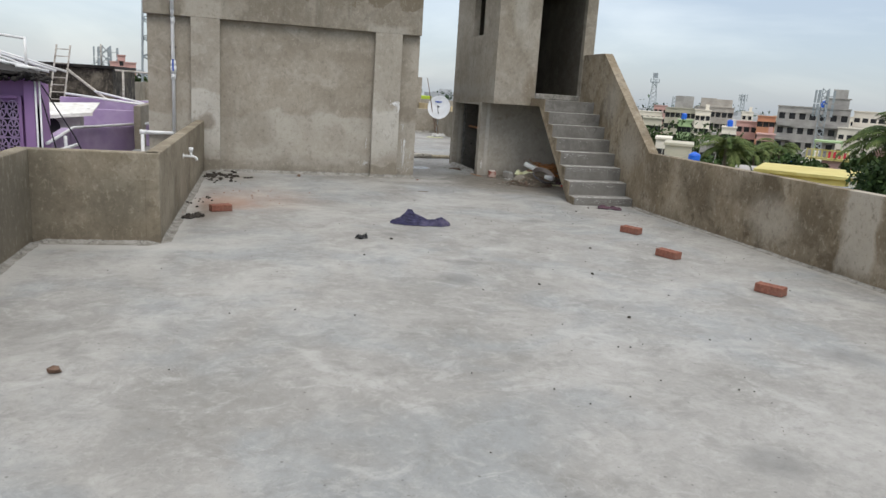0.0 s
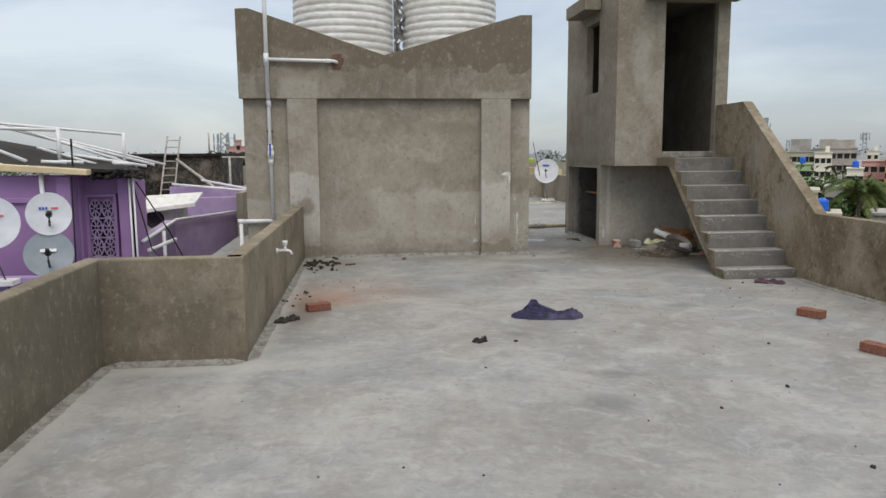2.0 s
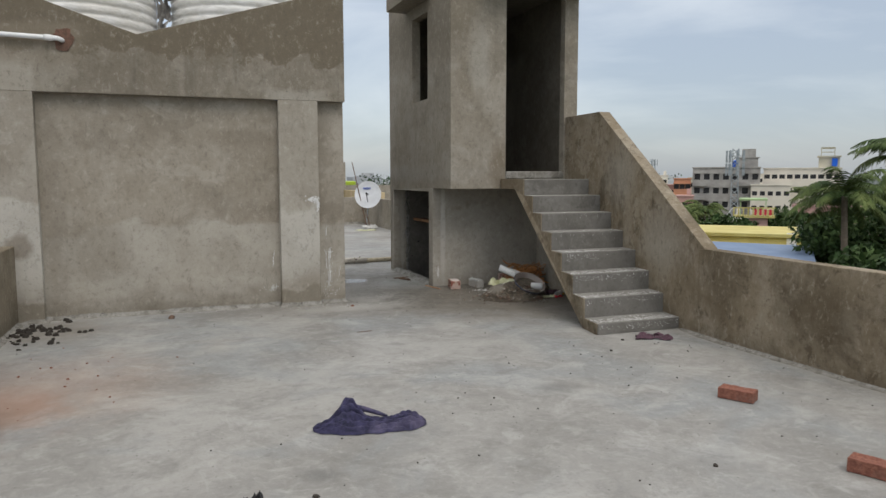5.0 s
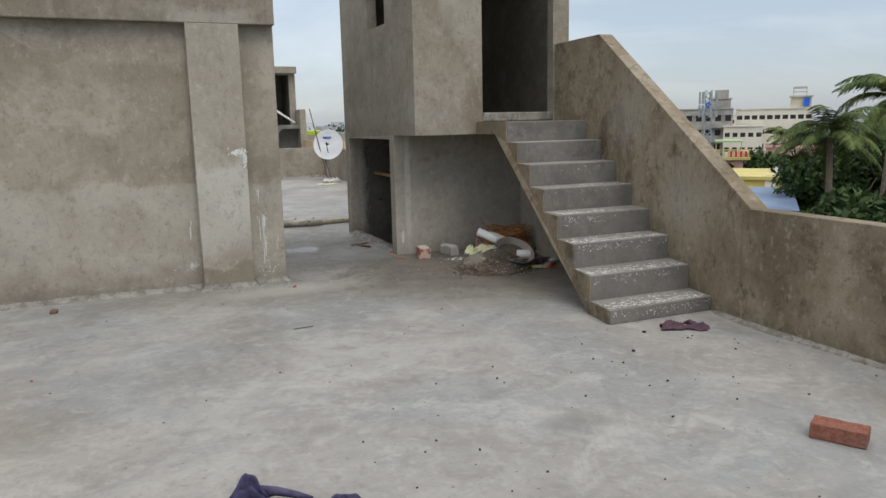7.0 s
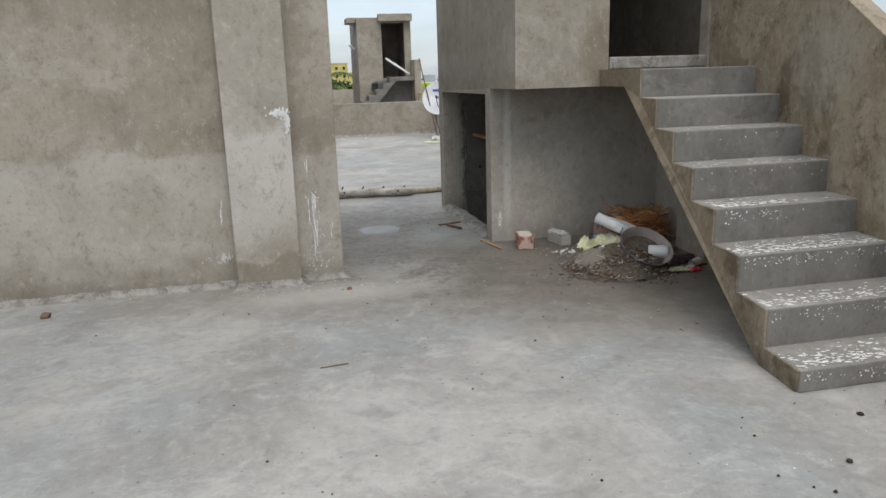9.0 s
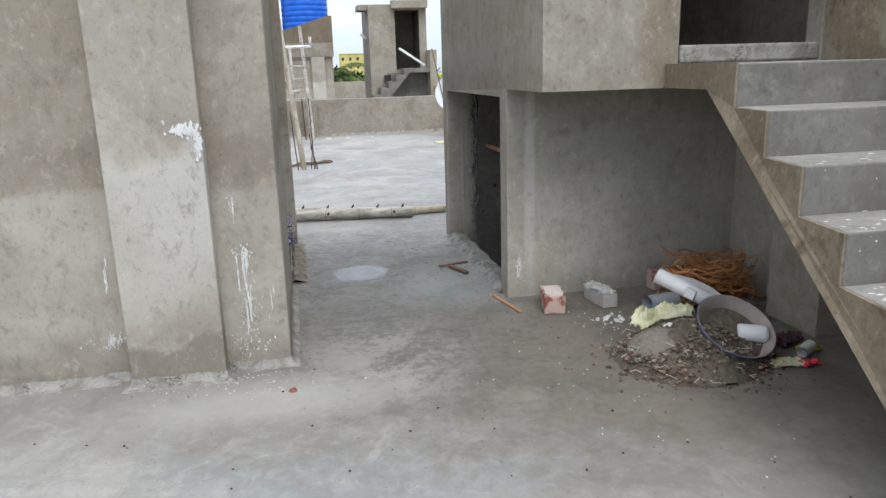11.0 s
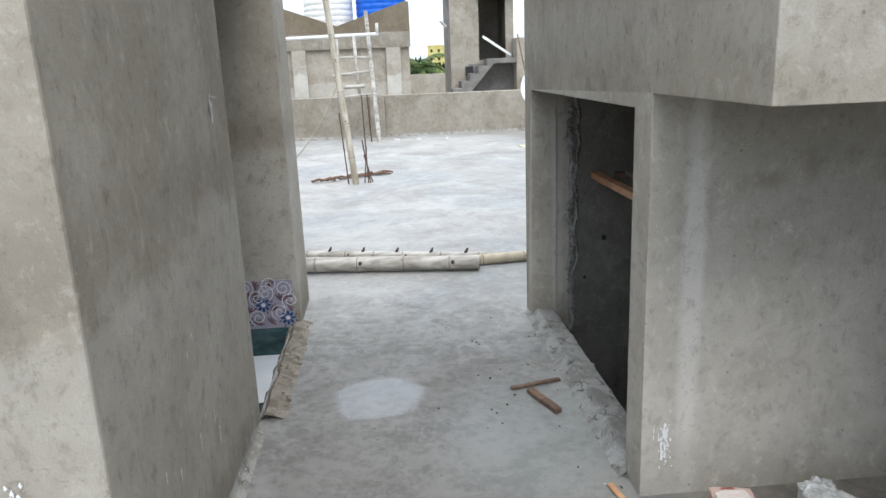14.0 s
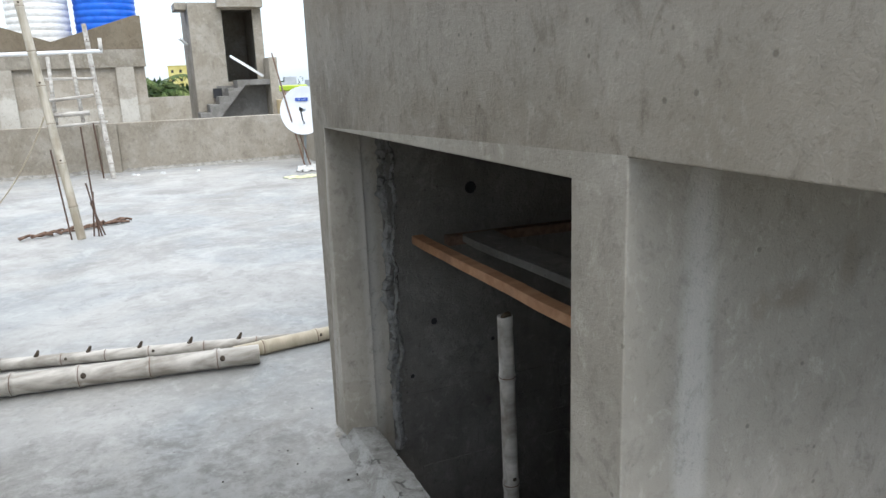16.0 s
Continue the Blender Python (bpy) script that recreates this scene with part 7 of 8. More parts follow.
yb = thing("ochre_house", "tall ochre and purple house with stained walls", "house")
wall("upper_wall", boxes((-22, -10.6, 18.0, 18.4, 2.9, 12)), M_YELLOWW, "", 0.02, yb)
wall("lower_wall", boxes((-22, -10.6, 18.05, 18.4, -10, 2.88)), M_PURPLE, "", 0.02, yb)
part("downpipe", tube(bmesh.new(), [(-10.55, 17.9, -3), (-10.55, 17.9, 12)], 0.06, 8), M_YELLOWW, yb)
part("spout", tube(bmesh.new(), [(-10.6, 17.9, 3.1), (-10.3, 17.85, 3.1)], 0.05, 8), M_BLACK, yb)
part("stay_wire", tube(bmesh.new(), [(-10.4, 17.9, 2.7), (-8.4, 14.5, 2.0)], 0.02, 6), M_GALV, yb)

oh = thing("old_house", "black-mouldy old house wall with a thin ladder", "house")
wall("wall", boxes((-8.75, -6.3, 22.0, 26, -10, 1.52)), M_OLD, "", 0.02, oh)
wall("roof_edge", boxes((-8.8, -6.25, 21.9, 26, 1.52, 1.60)), M_ROOFDARK, "", 0.01, oh)
wall("window_opening", boxes((-8.3, -8.0, 21.97, 22.0, 0.2, 0.5), (-6.9, -6.6, 21.97, 22.0, 0.2, 0.5)), M_WINDARK, "", 0, oh)
wall("ledge", boxes((-9.5, -5.0, 20.6, 22.0, -0.7, -0.05)), M_TOWER, "", 0.01, oh)
la = thing("ladder", "thin bamboo ladder leaning on the mouldy wall", "ladder")
for x0, x1 in ((-7.82, -7.60), (-7.48, -7.28)):
    part("side", tube(bmesh.new(), [(x0 + 0.12, 21.2, 0.4), (x1 + 0.02, 21.85, 2.05)], 0.022, 6), M_BAMBOOW, la)
for i in range(9):
    u = (i + 0.6) / 9.2
    part("rung", tube(bmesh.new(), [(-7.70 + 0.12 * u, 21.2 + 0.65 * u, 0.4 + 1.65 * u), (-7.36 + 0.10 * u, 21.2 + 0.65 * u, 0.4 + 1.65 * u)], 0.015, 6), M_BAMBOOW, la)
for a, b, r in (((-7.25, 21.3, 1.45), (-4.9, 19.6, -0.1), 0.035), ((-6.2, 21.8, 1.5), (-4.4, 21.8, 1.45), 0.025), ((-6.0, 21.7, -0.3), (-6.0, 21.7, 1.5), 0.03), ((-6.6, 22.2, 1.6), (-6.6, 22.2, 2.15), 0.02)):
    tagged(part("pole", tube(bmesh.new(), [a, b], r, 8), M_BAMBOOW, None, "whitish bamboo pole by the old wall", True), category="pole")

# ---- distance ----
tagged(part("ground", boxes((-900, 900, -500, 1500, -10.4, -10.0)), M_GROUND, None, "flat green and brown land around the houses"), kind="structure")
CX, CY = -2.45, 3.24


def polar(az, d):
    return CX + d * math.sin(radians(az)), CY + d * math.cos(radians(az))


def building(name, az0, az1, d, depth, z1, wall_mat, label, storeys=(), bays=0, z0=-10.0, storey=3.1, shade=True, win=(0.9, 1.1), skew=0.0):
    """A block that spans the bearings az0 to az1 at d metres, with a grid of real window recesses on its front."""
    ax, ay = polar(az0, d)
    bx, by = polar(az1, d + skew)
    w = math.hypot(bx - ax, by - ay)
    t = thing(name, label, "building", (ax, ay, 0), math.degrees(math.atan2(by - ay, bx - ax)))
    part("wall", boxes((0, w, 0.12, depth, z0, z1)), wall_mat, t)
    bm = bmesh.new()
    pane = finish(boxes((-0.5, 0.5, -0.009, 0.009, -0.5, 0.5)), "window", M_WINDARK)
    ledge = finish(boxes((-0.5, 0.5, -0.225, 0.225, -0.06, 0.06)), "sunshade", wall_mat)
    rows = [z1 - 0.9 - storey * i for i in range(storeys)] if storeys else []
    ww, wh = win
    zs = [z1]
    for r in rows:
        zs += [r - 0.35, r - 0.35 - wh]
    zs.append(z0)
    for i in range(0, len(zs) - 1):
        hi, lo = zs[i], zs[i + 1]
        if hi - lo < 0.01:
            continue
        if i % 2 == 0:
            box(bm, 0, w, 0, 0.119, lo, hi)
        else:
            x = 0.0
            for b in range(bays):
                c = w * (b + 0.5) / bays
                box(bm, x, c - ww / 2, 0, 0.119, lo, hi)
                ob = new("window", pane)
                ob.parent, ob.location, ob.scale = t, (c, 0.109, (lo + hi) / 2), (ww, 1, hi - lo)
                tagged(ob, "dark window opening")
                if shade:
                    ob = new("sunshade", ledge)
                    ob.parent, ob.location, ob.scale = t, (c, -0.23, hi + 0.1), (ww + 0.3, 1, 1)
                x = c + ww / 2
            box(bm, x, w, 0, 0.119, lo, hi)
    part("front", bm, wall_mat, t)
    part("roof_edge", boxes((-0.15, w + 0.15, -0.2, depth + 0.1, z1, z1 + 0.25)), wall_mat, t)
    return t, w


g, w = building("apartment_block", 39.7, 44.3, 175, 12, 3.0, M_GREYB, "unpainted grey concrete apartment block", 4, 7, win=(1.2, 1.3))
for i in range(1, 5):
    for xa, xb in ((0.3, 3.2), (w - 4.6, w - 0.6)):
        part("balcony", boxes((xa, xb, -1.1, 0, 3.0 - 3.1 * i - 0.9, 3.0 - 3.1 * i - 0.05)), M_GREYB, g, "grey concrete balcony")
part("stair_head", boxes((w - 4.5, w - 0.5, 1, 6, 3.0, 5.2), (w - 4.8, w - 0.2, 0.8, 6.2, 5.2, 5.4), (w - 3.8, w - 1, 1.4, 5, 5.4, 7.2)), M_GREYB, g)
part("blue_tank", lathe(bmesh.new(), [(0.0001, 3.1), (0.8, 3.1), (0.8, 4.6), (0.0001, 4.9)], 16, (9.0 if w > 11 else w * 0.6, 3)), M_BLUE, g, "blue tank")
g, w = building("apartment_block", 44.5, 49.4, 178, 10, 2.8, M_WHITEB, "long cream-white block with small windows", 4, 10, win=(1.1, 0.9), shade=False)
part("roof_house", boxes((w * 0.72, w * 0.98, 2, 8, 3.0, 5.3), (w * 0.70, w * 1.0, 1.6, 8.4, 5.3, 5.6), (w * 0.74, w * 0.92, 3, 7, 7.2, 7.5), (w * 0.74, w * 0.75, 3, 3.2, 5.6, 7.2), (w * 0.91, w * 0.92, 3, 3.2, 5.6, 7.2), (w * 0.74, w * 0.92, 3, 3.2, 6.3, 6.5)), M_BEIGEB, g, "pale yellow roof room")
part("blue_tank", boxes((w * 0.88, w * 0.95, 1.3, 1.9, 3.3, 5.0)), M_BLUE, g, "blue tank")
building("apartment_block", 43.7, 46.3, 172, 5, -0.8, M_WHITEB, "lower cream-white wing with small windows", 3, 5, win=(1.0, 0.9), shade=False)
building("apartment_block", 38.4, 39.6, 200, 8, 0.4, M_ORANGEB, "bright orange three-storey house", 3, 3, win=(1.3, 1.3))
building("apartment_block", 37.0, 38.5, 205, 8, -1.3, M_PINKB, "pink-red painted two-storey house", 2, 3, win=(1.3, 1.3))
g, w = building("apartment_block", 34.2, 36.7, 215, 10, 1.9, M_CONC, "grey-beige apartment block with roof rooms", 4, 6, win=(1.2, 1.3))
part("stair_head", boxes((0.5, 4.5, 1, 6, 1.9, 4.4), (w - 5, w - 0.6, 1, 6, 1.9, 4.2)), M_CONC, g)
g, w = building("apartment_block", 31.9, 34.1, 220, 10, 1.0, M_BEIGEB, "beige apartment block with dark windows", 3, 6, win=(1.2, 1.3))
part("stair_head", boxes((w - 6, w - 1, 1, 6, 1.0, 4.6)), M_GREYB, g)
building("apartment_block", 29.6, 31.7, 230, 10, -0.6, M_WHITEB, "pale green-white three-storey house", 3, 5)
building("house", 32.7, 34.7, 76, 6, -2.4, M_BEIGEB, "cream painted flat-roofed house above a ledge", 1, 1)
building("house", 32.4, 36.2, 70, 5, -4.1, M_BEIGEB, "cream flat-roofed house with a ledge", 1, 0)
tk = ribbed_tank("water_tank", "blue water tank on a cream house", *polar(35.0, 72), -4.0, 0.55, 1.1, M_BLUE, 6)
building("house", 36.4, 37.8, 64, 6, -4.6, M_GREYB, "low dark flat roof with a tank", 0, 0)
# yellow house with a curved stair and railed deck
g, w = building("yellow_house", 39.6, 47.6, 62, 9, -3.25, M_YELLOW, "yellow flat-roofed house with a high parapet", 1, 0)
part("shade_band", boxes((-0.4, w + 0.3, -0.7, 0, -4.3, -4.0)), M_YELLOW, g)
part("white_panel", boxes((w * 0.78, w * 0.86, -0.05, -0.002, -4.0, -2.9)), M_WHITE, g)
dk = thing("roof_deck", "small raised deck with red and yellow railings and white steps", "deck", (*polar(43.7, 90), -2.7), -43.7)
part("deck", boxes((-2.0, 2.3, -1.5, 1.5, -0.55, -0.35)), M_YELLOW, dk)
part("railing", boxes((-2.0, 2.3, -1.55, -1.45, 0.5, 0.62), *[(-2.0 + 0.5 * i, -1.84 + 0.5 * i, -1.55, -1.45, -0.35, 0.5) for i in range(9)]), M_YELLOW, dk, "yellow railing")
part("railing_panel", boxes(*[(-1.80 + 0.5 * i, -1.54 + 0.5 * i, -1.5, -1.44, -0.25, 0.42) for i in range(4, 8)]), M_RED, dk, "red railing panels")
part("column", boxes((-0.3, 1.6, -1, 1, -3.2, -0.55)), M_PINKB, dk)
bm = bmesh.new()
for s in (0.0, 0.7):
    tube(bm, [(-3.6, -1.8 + s, -3.1), (-1.8, -1.8 + s, -0.4)], 0.07, 6)
for i in range(8):
    box(bm, -3.5 + 0.23 * i, -3.3 + 0.23 * i, -1.8, -1.1, -2.95 + 0.34 * i, -2.88 + 0.34 * i)
tube(bm, [(-3.9, -1.8, -2.0), (-2.0, -1.8, 0.6)], 0.04, 6)
part("steps", bm, M_WHITE, dk, "white steel steps")
part("green_canopy", boxes((-1.4, 1.5, -1.2, 3.0, 1.35, 1.55), (-1.3, -1.2, -1.1, -1.0, -0.4, 1.35), (1.3, 1.4, -1.1, -1.0, -0.4, 1.35)), M_GREENR, dk, "green sheet canopy")
building("house", 46.6, 49.2, 66, 7, -3.2, M_TIN, "grey house with a sheet roof", 0, 0)
building("house", 48.2, 50.8, 110, 7, -3.0, M_PINKB, "house with a pinkish tin roof", 0, 0)
# blue sheet roof
ax, ay = polar(39.6, 44)
bx, by = polar(47.6, 44)
cx_, cy_ = polar(47.4, 55)
dx_, dy_ = polar(40.2, 55)
bm = bmesh.new()
q = [bm.verts.new(v) for v in ((ax, ay, -3.35), (bx, by, -3.4), (cx_, cy_, -3.2), (dx_, dy_, -3.1), (ax, ay, -3.5), (bx, by, -3.6), (cx_, cy_, -3.6), (dx_, dy_, -3.6))]
for f in ((0, 1, 2, 3), (4, 5, 1, 0), (5, 6, 2, 1), (6, 7, 3, 2), (7, 4, 0, 3), (7, 6, 5, 4)):
    bm.faces.new([q[i] for i in f])
br = thing("blue_roofed_house", "house with a weathered blue sheet roof", "house")
part("roof", bm, M_BLUER, br)
bm = bmesh.new()
q = [bm.verts.new((*p, z)) for z in (-10, -3.6) for p in ((ax, ay), (bx, by), (cx_, cy_), (dx_, dy_))]
for f in ((0, 1, 5, 4), (1, 2, 6, 5), (2, 3, 7, 6), (3, 0, 4, 7)):
    bm.faces.new([q[i] for i in f])
part("wall", bm, M_YELLOW, br)
# small houses among the trees
for i, (az0, az1, d, top, mat, label, st, bays) in enumerate((
        (36.2, 37.2, 150, -1.9, M_WHITEB, "small white-walled house among the trees", 2, 3), (33.0, 34.0, 160, -1.3, M_GREENR, "pale green house among the trees", 2, 3),
        (30.5, 31.9, 140, -1.0, M_BEIGEB, "cream house among the trees", 2, 3), (38.6, 39.8, 160, -3.0, M_PINKB, "pinkish house with a weathered roof", 2, 3),
        (40.2, 42.0, 92, -5.2, M_PINKB, "house with a stained pink-grey roof", 1, 2), (37.9, 39.6, 84, -5.0, M_GREYB, "low grey cement house among trees", 1, 2),
        (42.0, 43.2, 110, -5.0, M_WHITEB, "low whitewashed house among trees", 1, 2), (44.6, 46.2, 120, -4.0, M_BEIGEB, "low cream house among trees", 1, 3),
        (46.4, 48.0, 125, -3.4, M_PINKB, "low house with a red-brown roof", 1, 2), (35.0, 36.2, 108, -3.4, M_GREYB, "grey cement house among trees", 1, 2),
        (31.8, 32.9, 100, -2.9, M_WHITEB, "small whitewashed house among trees", 1, 2), (28.2, 29.8, 160, -0.8, M_WHITEB, "white two-storey house among trees", 2, 3),
        (34.1, 35.2, 190, 0.9, M_WHITEB, "white three-storey house among trees", 3, 3), (39.4, 40.3, 210, 0.6, M_BEIGEB, "beige three-storey house among trees", 3, 2),
        (42.9, 44.6, 240, 1.6, M_WHITEB, "pale far apartment block", 3, 4), (37.2, 38.0, 250, 1.2, M_WHITEB, "pale far house among trees", 3, 2), (31.0, 32.0, 260, 1.4, M_PINKB, "pinkish far house among trees", 3, 3), (33.9, 34.5, 250, 1.8, M_GREYB, "grey far house among trees", 3, 2))):
    g, w = building("house", az0, az1, d, 7, top, mat, label, st, bays, shade=st > 1)
    if i % 3 == 0:
        part("stair_head", boxes((w * 0.6, w * 0.85, 2, 5, top + 0.25, top + 1.6)), mat, g)
for az, d, z in ((41.3, 92, -4.95), (36.7, 150, -1.65), (33.4, 160, -1.05)):
    ribbed_tank("water_tank", "blue water tank on a house roof", *polar(az, d + 1.5), z, 0.55, 1.1, M_BLUE, 5)
# lime green wall house behind the terrace
building("house", 10.6, 14.0, 62, 8, 0.75, M_LIMEG, "lime green house with a yellow band", 2, 0)
building("house", 4.0, 6.2, 300, 8, 7.5, M_YELLOW, "yellow house above the trees", 3, 4)
building("house", 5.5, 7.2, 320, 8, 4.0, M_YELLOW, "lower yellow painted house above the trees", 2, 4)


def lattice(name, az, d, z0, z1, wide, top_w, label, panels=True, mat=None, bars=12, r=0.08):
    x, y = polar(az, d)
    t = thing(name, label, "mast", (x, y, 0), -az)
    bm = bmesh.new()
    n = bars
    for sx, sy in ((-1, -1), (1, -1), (1, 1), (-1, 1)):
        tube(bm, [(sx * wide, sy * wide, z0), (sx * top_w, sy * top_w, z1)], r, 5)
    for i in range(n):
        u0, u1 = i / n, (i + 1) / n
        w0, w1 = wide + (top_w - wide) * u0, wide + (top_w - wide) * u1
        h0, h1 = z0 + (z1 - z0) * u0, z0 + (z1 - z0) * u1
        for (ax_, ay_), (bx_, by_) in (((-1, -1), (1, -1)), ((1, -1), (1, 1)), ((1, 1), (-1, 1)), ((-1, 1), (-1, -1))):
            tube(bm, [(ax_ * w0, ay_ * w0, h0), (bx_ * w1, by_ * w1, h1)], r * 0.6, 4)
            tube(bm, [(bx_ * w0, by_ * w0, h0), (ax_ * w1, ay_ * w1, h1)], r * 0.6, 4)
    part("frame", bm, mat or M_GALV, t)
    if panels:
        bm = bmesh.new()
        panel = bmesh.new()
        box(panel, -0.2, 0.2, -0.12, 0.12, -1.25, 1.25)
        panel = finish(panel, "antenna_panel", M_GALV)
        for lv in (0.5, 3.2):
            for k in range(7):
                a = k * 0.9 + lv
                rr = top_w * 2.9
                one = tagged(new("antenna_panel", panel))
                one.parent = t
                one.matrix_basis = pose(rr * math.cos(a), rr * math.sin(a), z1 - lv - 1.1)
                tube(bm, [(0, 0, z1 - lv - 1), (rr * math.cos(a), rr * math.sin(a), z1 - lv - 1)], 0.06, 4)
        tagged(part("panel_arms", bm, M_GALV, t, "arms that carry the panels"), kind="stuff")
    return t


lattice("phone_mast", 42.6, 165, -10, 6.9, 0.75, 0.6, "steel phone mast crowded with antenna panels", True, M_GALV, 14, 0.10)
far_mast = lattice("phone_mast", 30.8, 330, -10, 14.5, 2.3, 0.6, "slim steel lattice mast far away", False, M_GALV, 14, 0.15)
part("platform", boxes((-1.9, 1.9, -1.9, 1.9, 11.0, 11.3), (-1.9, -1.5, -1.9, -1.5, 11.3, 12.6), (1.5, 1.9, -1.9, -1.5, 11.3, 12.6), (-1.0, 1.0, -1, 1, 13.0, 15.0)), M_GALV, far_mast)
lattice("phone_mast", 32.3, 420, -10, 7, 1.6, 0.7, "small far lattice mast", False, M_GALV, 8, 0.2)
lattice("phone_mast", 37.0, 600, -10, 14, 1.8, 1.0, "small far lattice mast", True, M_GALV, 8, 0.25)
lattice("phone_mast", -6.6, 43.7, -10, 6.5, 1.5, 1.1, "pale galvanised lattice mast near the roof", False, M_GALV, 16, 0.05)
lattice("phone_mast", -9.8, 210, -10, 7.5, 1.6, 1.0, "small far mast with panels", True, M_GALV, 8, 0.2)


# ---- plants ----
def leaf_cloud(name, blobs, per, size, mat, label="", parent=None, seed=1, kind=""):
    """Many small leaves spread over lumps. blobs: x, y, z, rx, ry, rz."""
    rng = np.random.default_rng(seed)
    V, F = [], []
    for bx_, by_, bz, rx, ry, rz in blobs:
        d = rng.normal(size=(per, 3))
        d /= np.linalg.norm(d, axis=1)[:, None]
        rad = rng.uniform(0.55, 1.08, (per, 1))
        c = d * rad * (rx, ry, rz) + (bx_, by_, bz)
        u = rng.normal(size=(per, 3))
        u /= np.linalg.norm(u, axis=1)[:, None]
        n = d + 0.8 * rng.normal(size=(per, 3))
        v = np.cross(u, n)
        v /= np.linalg.norm(v, axis=1)[:, None] + 1e-9
        s = size * rng.uniform(0.6, 1.5, (per, 1))
        quad = np.stack([c - u * s, c + v * s * 0.45, c + u * s, c - v * s * 0.45], 1)
        base = sum(len(a) for a in V)
        V.append(quad.reshape(-1, 3))
        F.append(np.arange(per * 4).reshape(-1, 4) + base)
    me = bpy.data.meshes.new(name)
    me.from_pydata(np.concatenate(V).tolist(), [], np.concatenate(F).tolist())
    me.materials.append(mat)
    ob = new(name, me)
    ob.parent = parent
    return tagged(ob, label, kind=kind)


def tree(az, d, z_top, r, seed, label="leafy green tree with a broad uneven crown", size=0.22, per=420, mat=None):
    rng = random.Random(seed)
    x, y = polar(az, d)
    t = thing("tree", label, "tree", (x, y, -10))
    H = z_top + 10
    bm = bmesh.new()
    tube(bm, [(0, 0, 0), (0.1, 0.05, H * 0.35), (0.0, 0.1, H * 0.7)], 0.3, 8, True, [0.32, 0.24, 0.12])
    for k in range(5):
        a = k * 1.3 + seed
        tube(bm, [(0.05, 0.05, H * (0.35 + 0.05 * k)), (r * 0.5 * math.cos(a), r * 0.5 * math.sin(a), H * 0.65), (r * 0.75 * math.cos(a), r * 0.75 * math.sin(a), H * 0.78)], 0.1, 6, True, [0.14, 0.08, 0.03])
    part("trunk", bm, M_BARK, t)
    blobs = []
    for k in range(11):
        a, q = rng.uniform(0, 6.28), rng.uniform(0.15, 0.8) * r
        s = r * rng.uniform(0.3, 0.5)
        blobs.append((q * math.cos(a), q * math.sin(a), H - r * rng.uniform(0.4, 1.5), s, s, s * 0.75))
    blobs.append((0, 0, H - r * 0.45, r * 0.45, r * 0.45, r * 0.42))
    leaf_cloud("crown", blobs, per, size, mat or M_LEAF, parent=t, seed=seed)
    return t


def palm(az, d, z_top, r, seed, fronds=18, label="coconut palm with long drooping fronds", mat=None, leaflets=34):
    rng = random.Random(seed)
    x, y = polar(az, d)
    t = thing("palm_tree", label, "palm tree", (x, y, -10))
    H = z_top + 10 - r * 0.35
    lean = rng.uniform(-0.06, 0.06) * H
    part("trunk", tube(bmesh.new(), [(0, 0, 0), (lean * 0.3, 0, H * 0.5), (lean, 0, H)], 0.2, 9, True, [0.24, 0.17, 0.14]), M_BARK, t, "", True)
    V, F = [], []
    for k in range(fronds):
        a = k * 2.4 + rng.uniform(-0.2, 0.2)
        lift = rng.uniform(-0.25, 1.45)
        L = r * rng.uniform(0.85, 1.1)
        pts = []
        n = 12
        ang = lift
        p = Vector((lean, 0, H))
        droop = rng.uniform(0.07, 0.14) + 0.06 * max(0, lift)
        for i in range(n + 1):
            pts.append(p.copy())
            p = p + Vector((math.cos(a) * math.cos(ang), math.sin(a) * math.cos(ang), math.sin(ang))) * L / n
            ang -= droop
        side = Vector((-math.sin(a), math.cos(a), 0))
        for i in range(leaflets):
            u = 0.12 + 0.88 * i / leaflets
            j = min(int(u * n), n - 1)
            q = pts[j].lerp(pts[j + 1], u * n - j)
            fwd = (pts[j + 1] - pts[j]).normalized()
            ll = L * 0.26 * math.sin(min(1.0, u * 1.05) * math.pi * 0.93 + 0.12) ** 0.6 if u < 0.98 else L * 0.08
            for sg in (-1, 1):
                dv = (side * sg * 0.85 + fwd * 0.55 + Vector((0, 0, -0.42 - rng.uniform(0, 0.35)))).normalized() * ll * rng.uniform(0.8, 1.1)
                w = fwd * L * 0.011
                base = len(V)
                mid = q + dv * 0.5 + Vector((0, 0, 0.02 * L))
                V += [q - w, q + w, mid + w, mid - w, q + dv]
                F += [(base, base + 1, base + 2, base + 3), (base + 3, base + 2, base + 4)]
        base = len(V)
        for i in range(n):
            V += [pts[i] + side * 0.03, pts[i] - side * 0.03, pts[i + 1] - side * 0.02, pts[i + 1] + side * 0.02]
            F.append((base + 4 * i, base + 4 * i + 1, base + 4 * i + 2, base + 4 * i + 3))
    me = bpy.data.meshes.new("crown")
    me.from_pydata([tuple(v) for v in V], [], F)
    me.materials.append(mat or M_PALM)
    ob = new("crown", me)
    ob.parent = t
    return t


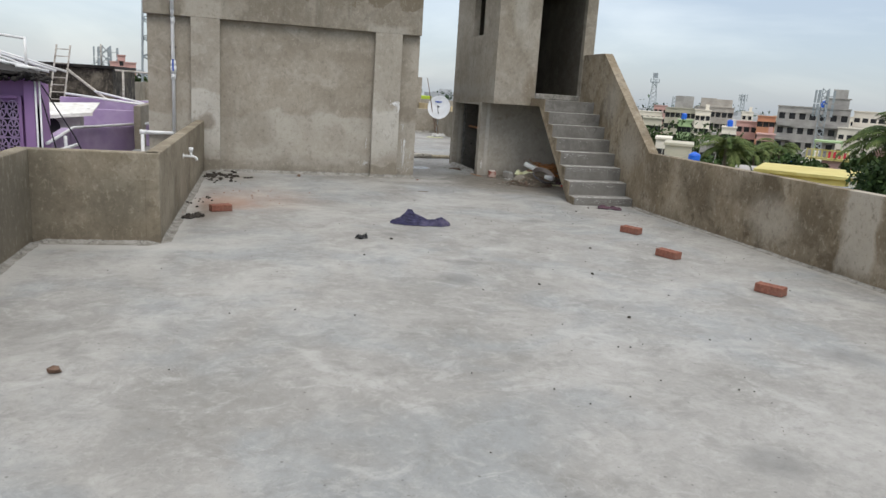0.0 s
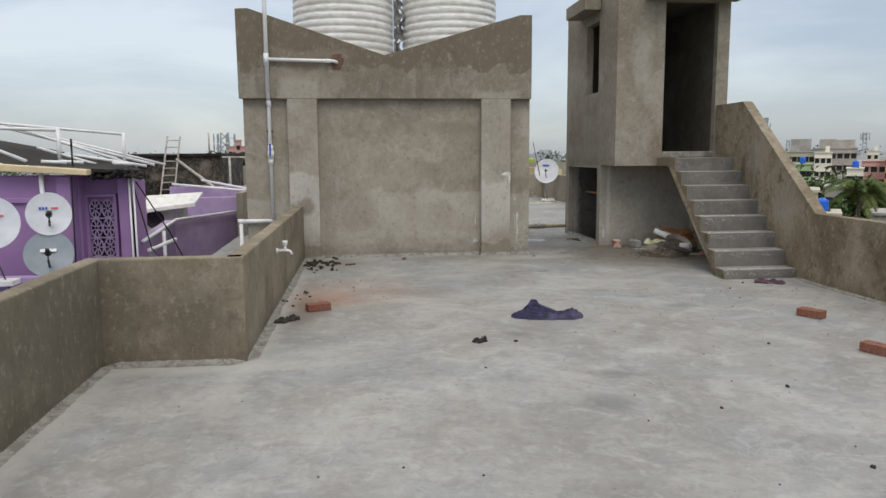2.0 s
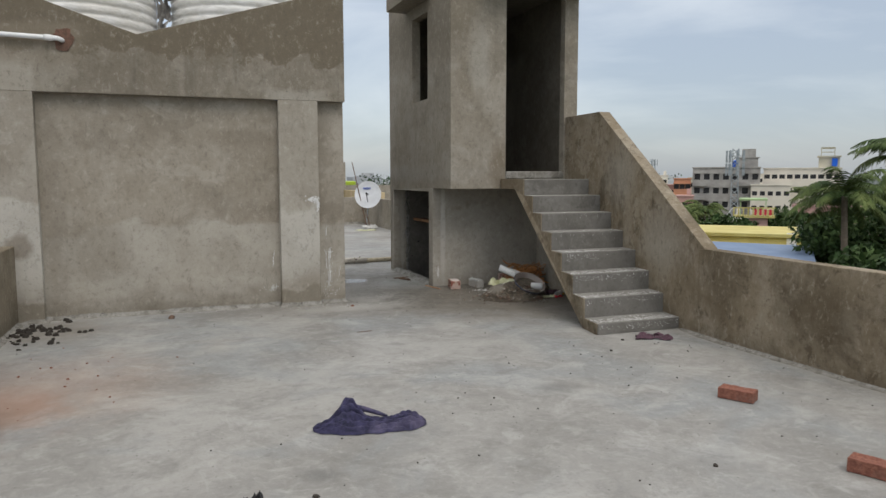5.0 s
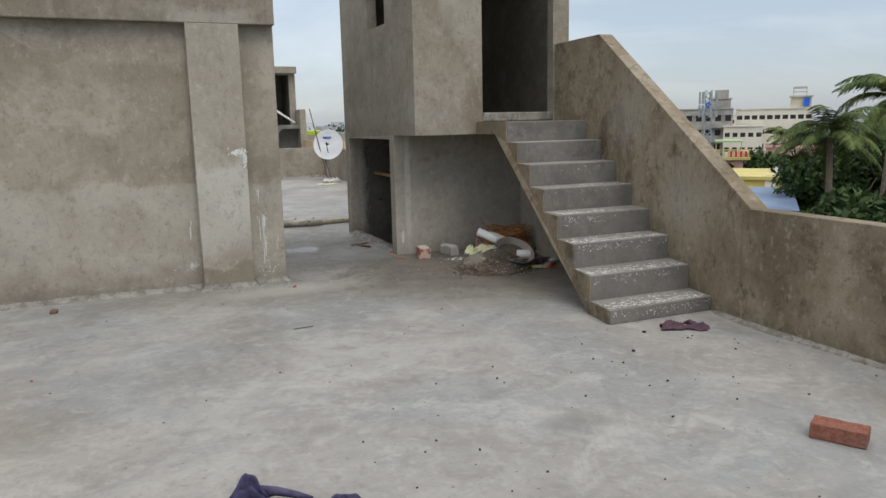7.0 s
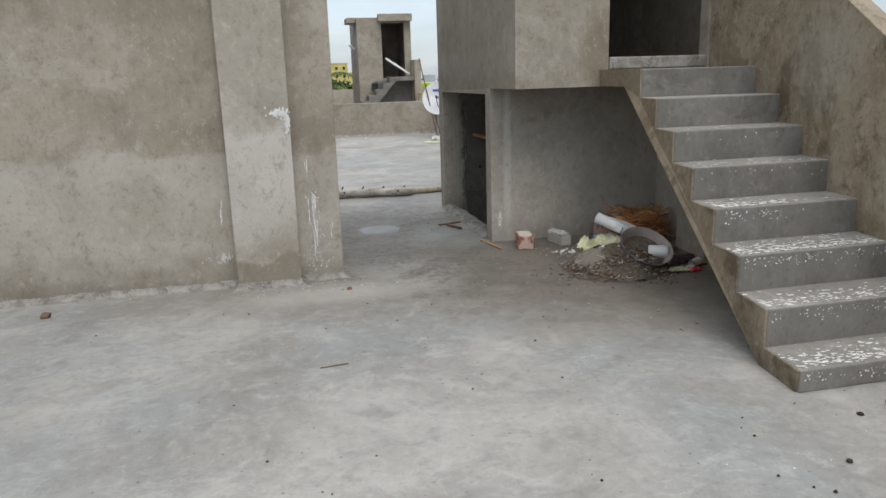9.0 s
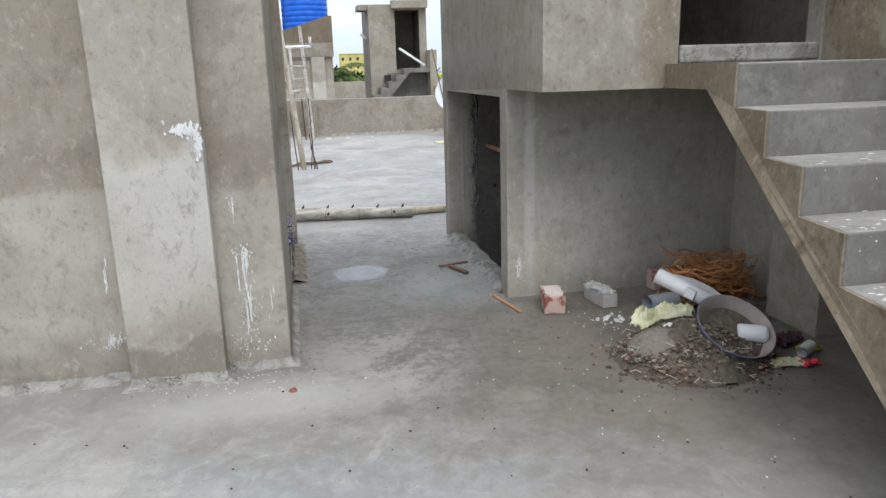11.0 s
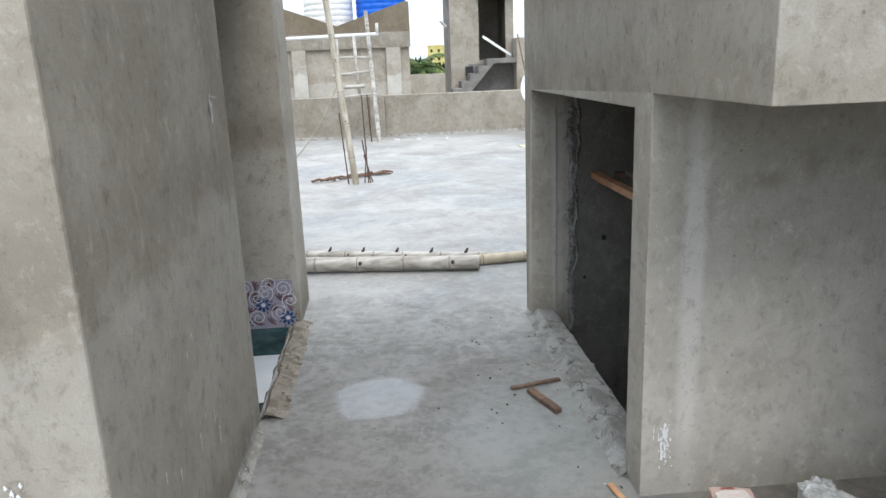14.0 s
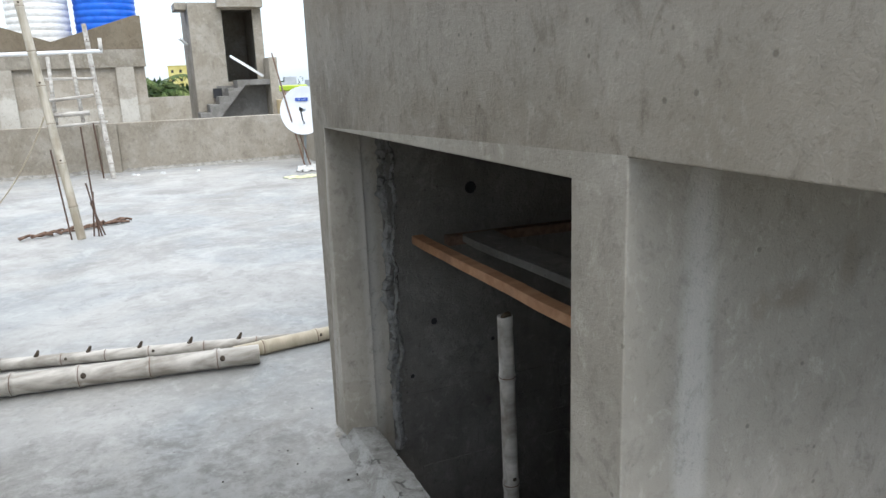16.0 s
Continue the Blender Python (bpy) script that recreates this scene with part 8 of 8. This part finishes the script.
palm(49.4, 42, 1.5, 3.0, 1, 24)
palm(52.2, 46, 3.4, 3.4, 2, 30)
palm(56.5, 48, 2.8, 3.8, 3, 24)
palm(44.4, 36, -2.5, 1.2, 4, 16)
palm(37.3, 60, -0.5, 2.9, 5, 30)
palm(38.9, 95, -2.6, 3.4, 6, 22)
palm(40.6, 105, -1.9, 3.6, 7, 24)
palm(47.6, 130, -0.4, 4.5, 9, 18)
for i, (az, d, z, r) in enumerate(((48.4, 34, -2.1, 2.4), (50.0, 38, -1.5, 2.6), (51.5, 33, -1.4, 3.4), (55, 32, -1.2, 3.6), (59, 34, -0.8, 4.0), (50.3, 52, 0.2, 3.6), (53, 56, 1.2, 4.5), (56.5, 55, 1.4, 4.5), (48.9, 58, -0.8, 3.0),
                                   (35.6, 85, -2.8, 3.6), (37.4, 75, -3.9, 2.6), (41.8, 80, -1.6, 3.2), (43.2, 84, -2.2, 3.0), (39.0, 115, -2.0, 4.5), (36.8, 130, -1.6, 4.5), (31.2, 130, -1.0, 5), (33.2, 120, -1.6, 5), (27.8, 135, -0.2, 5), (26.0, 120, -0.4, 5), (45.9, 100, -1.6, 4), (49.4, 130, -0.4, 4.5))):
    tree(az, d, z - (0.75 if d > 70 and az < 47 else 0), r, 100 + i, size=0.20 if d < 60 else 0.30, per=650 if d < 60 else 420)
for i, (az, d, z, r) in enumerate(((9.2, 62, 0.9, 3.5), (11.2, 75, 1.4, 4), (8.0, 70, 1.3, 4), (2.8, 75, 1.6, 4.2), (4.4, 70, 1.9, 4.2), (6.2, 78, 1.5, 4.0), (-12.5, 70, 1.2, 4.2), (-9.8, 66, 1.9, 4.2), (-14.5, 80, 0.6, 4), (-7.5, 80, 1.4, 4), (-13.6, 48, -0.4, 3.0), (-11.2, 50, 0.4, 3.2))):
    tree(az, d, z, r, 200 + i, size=0.3, per=330)
for i, (az, d, z, r) in enumerate(((1.6, 55, 1.3, 3.0), (2.9, 56, 1.9, 2.8), (3.9, 54, 1.5, 2.6), (5.0, 57, 1.8, 2.6), (6.0, 55, 1.6, 2.4), (9.0, 54, 1.2, 2.4))):
    tree(az, d, z, r, 240 + i, size=0.2, per=420)
for i, (az, d, z, r) in enumerate(((-11.6, 31, 0.7, 1.5), (-10.4, 33, 0.3, 1.6), (-9.4, 30, -0.2, 1.3))):
    tree(az, d, z, r, 260 + i, size=0.12, per=420)
palm(3.6, 50, 2.1, 3.0, 21)
palm(4.9, 51, 1.9, 2.6, 22)
palm(9.4, 50, 0.6, 3.0, 23)
palm(10.5, 48, 0.2, 2.8, 24)
palm(-10.5, 58, 0.8, 3.6, 25)
palm(-13.0, 55, 0.4, 3.2, 26)
palm(-11.8, 38, -0.6, 2.6, 27)
building("house", -9.6, -7.9, 195, 8, 3.4, M_PINKB, "pinkish apartment block with a roof room", 3, 5)
building("house", -9.1, -8.6, 194.5, 6, 5.0, M_PINKB, "pink roof room on the block", 1, 1)
building("blue_roofed_house", -13.2, -11.8, 52, 4, -0.9, M_BLUER, "small blue sheet roof among the trees", 0, 0)

# far woods and hazy town all round, haze put into the farther colours
rng = np.random.default_rng(5)
for ring, (d0, d1, ztop, n, sz, per) in enumerate(((130, 190, -1.2, 90, 0.42, 190), (240, 380, 0.2, 150, 0.7, 170), (500, 800, 2.2, 170, 1.3, 150))):
    blobs = []
    for i in range(n):
        az = rng.uniform(-60, 80)
        if ring == 0 and 39 < az < 50:
            continue
        d = rng.uniform(d0, d1)
        x, y = polar(az, d)
        r = rng.uniform(3.5, 7) * d0 / 130
        blobs.append((x, y, ztop - r * rng.uniform(0.5, 1.1), r * 1.4, r * 1.4, r * 0.8))
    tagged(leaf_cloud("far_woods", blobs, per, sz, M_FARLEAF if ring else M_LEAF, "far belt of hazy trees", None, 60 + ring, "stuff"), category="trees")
rr = random.Random(9)
bm = bmesh.new()
for i in range(150):
    az = rr.uniform(-60, 80)
    d = rr.uniform(260, 900)
    x, y = polar(az, d)
    w_, h_ = rr.uniform(6, 14), rr.uniform(0.0, 1.0) ** 4 * d * 0.010
    box(bm, x - w_, x + w_, y - 5, y + 5, -10, 0.2 + h_ - 0.005 * d)
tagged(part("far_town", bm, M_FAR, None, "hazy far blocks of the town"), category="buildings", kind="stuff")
bm = bmesh.new()
for i in range(18):
    x, y = polar(6.5 + i * 0.16, 1500)
    box(bm, x, x + 2.2 + rr.uniform(0, 2), y, y + 10, -10, 26 + rr.uniform(-5, 6))
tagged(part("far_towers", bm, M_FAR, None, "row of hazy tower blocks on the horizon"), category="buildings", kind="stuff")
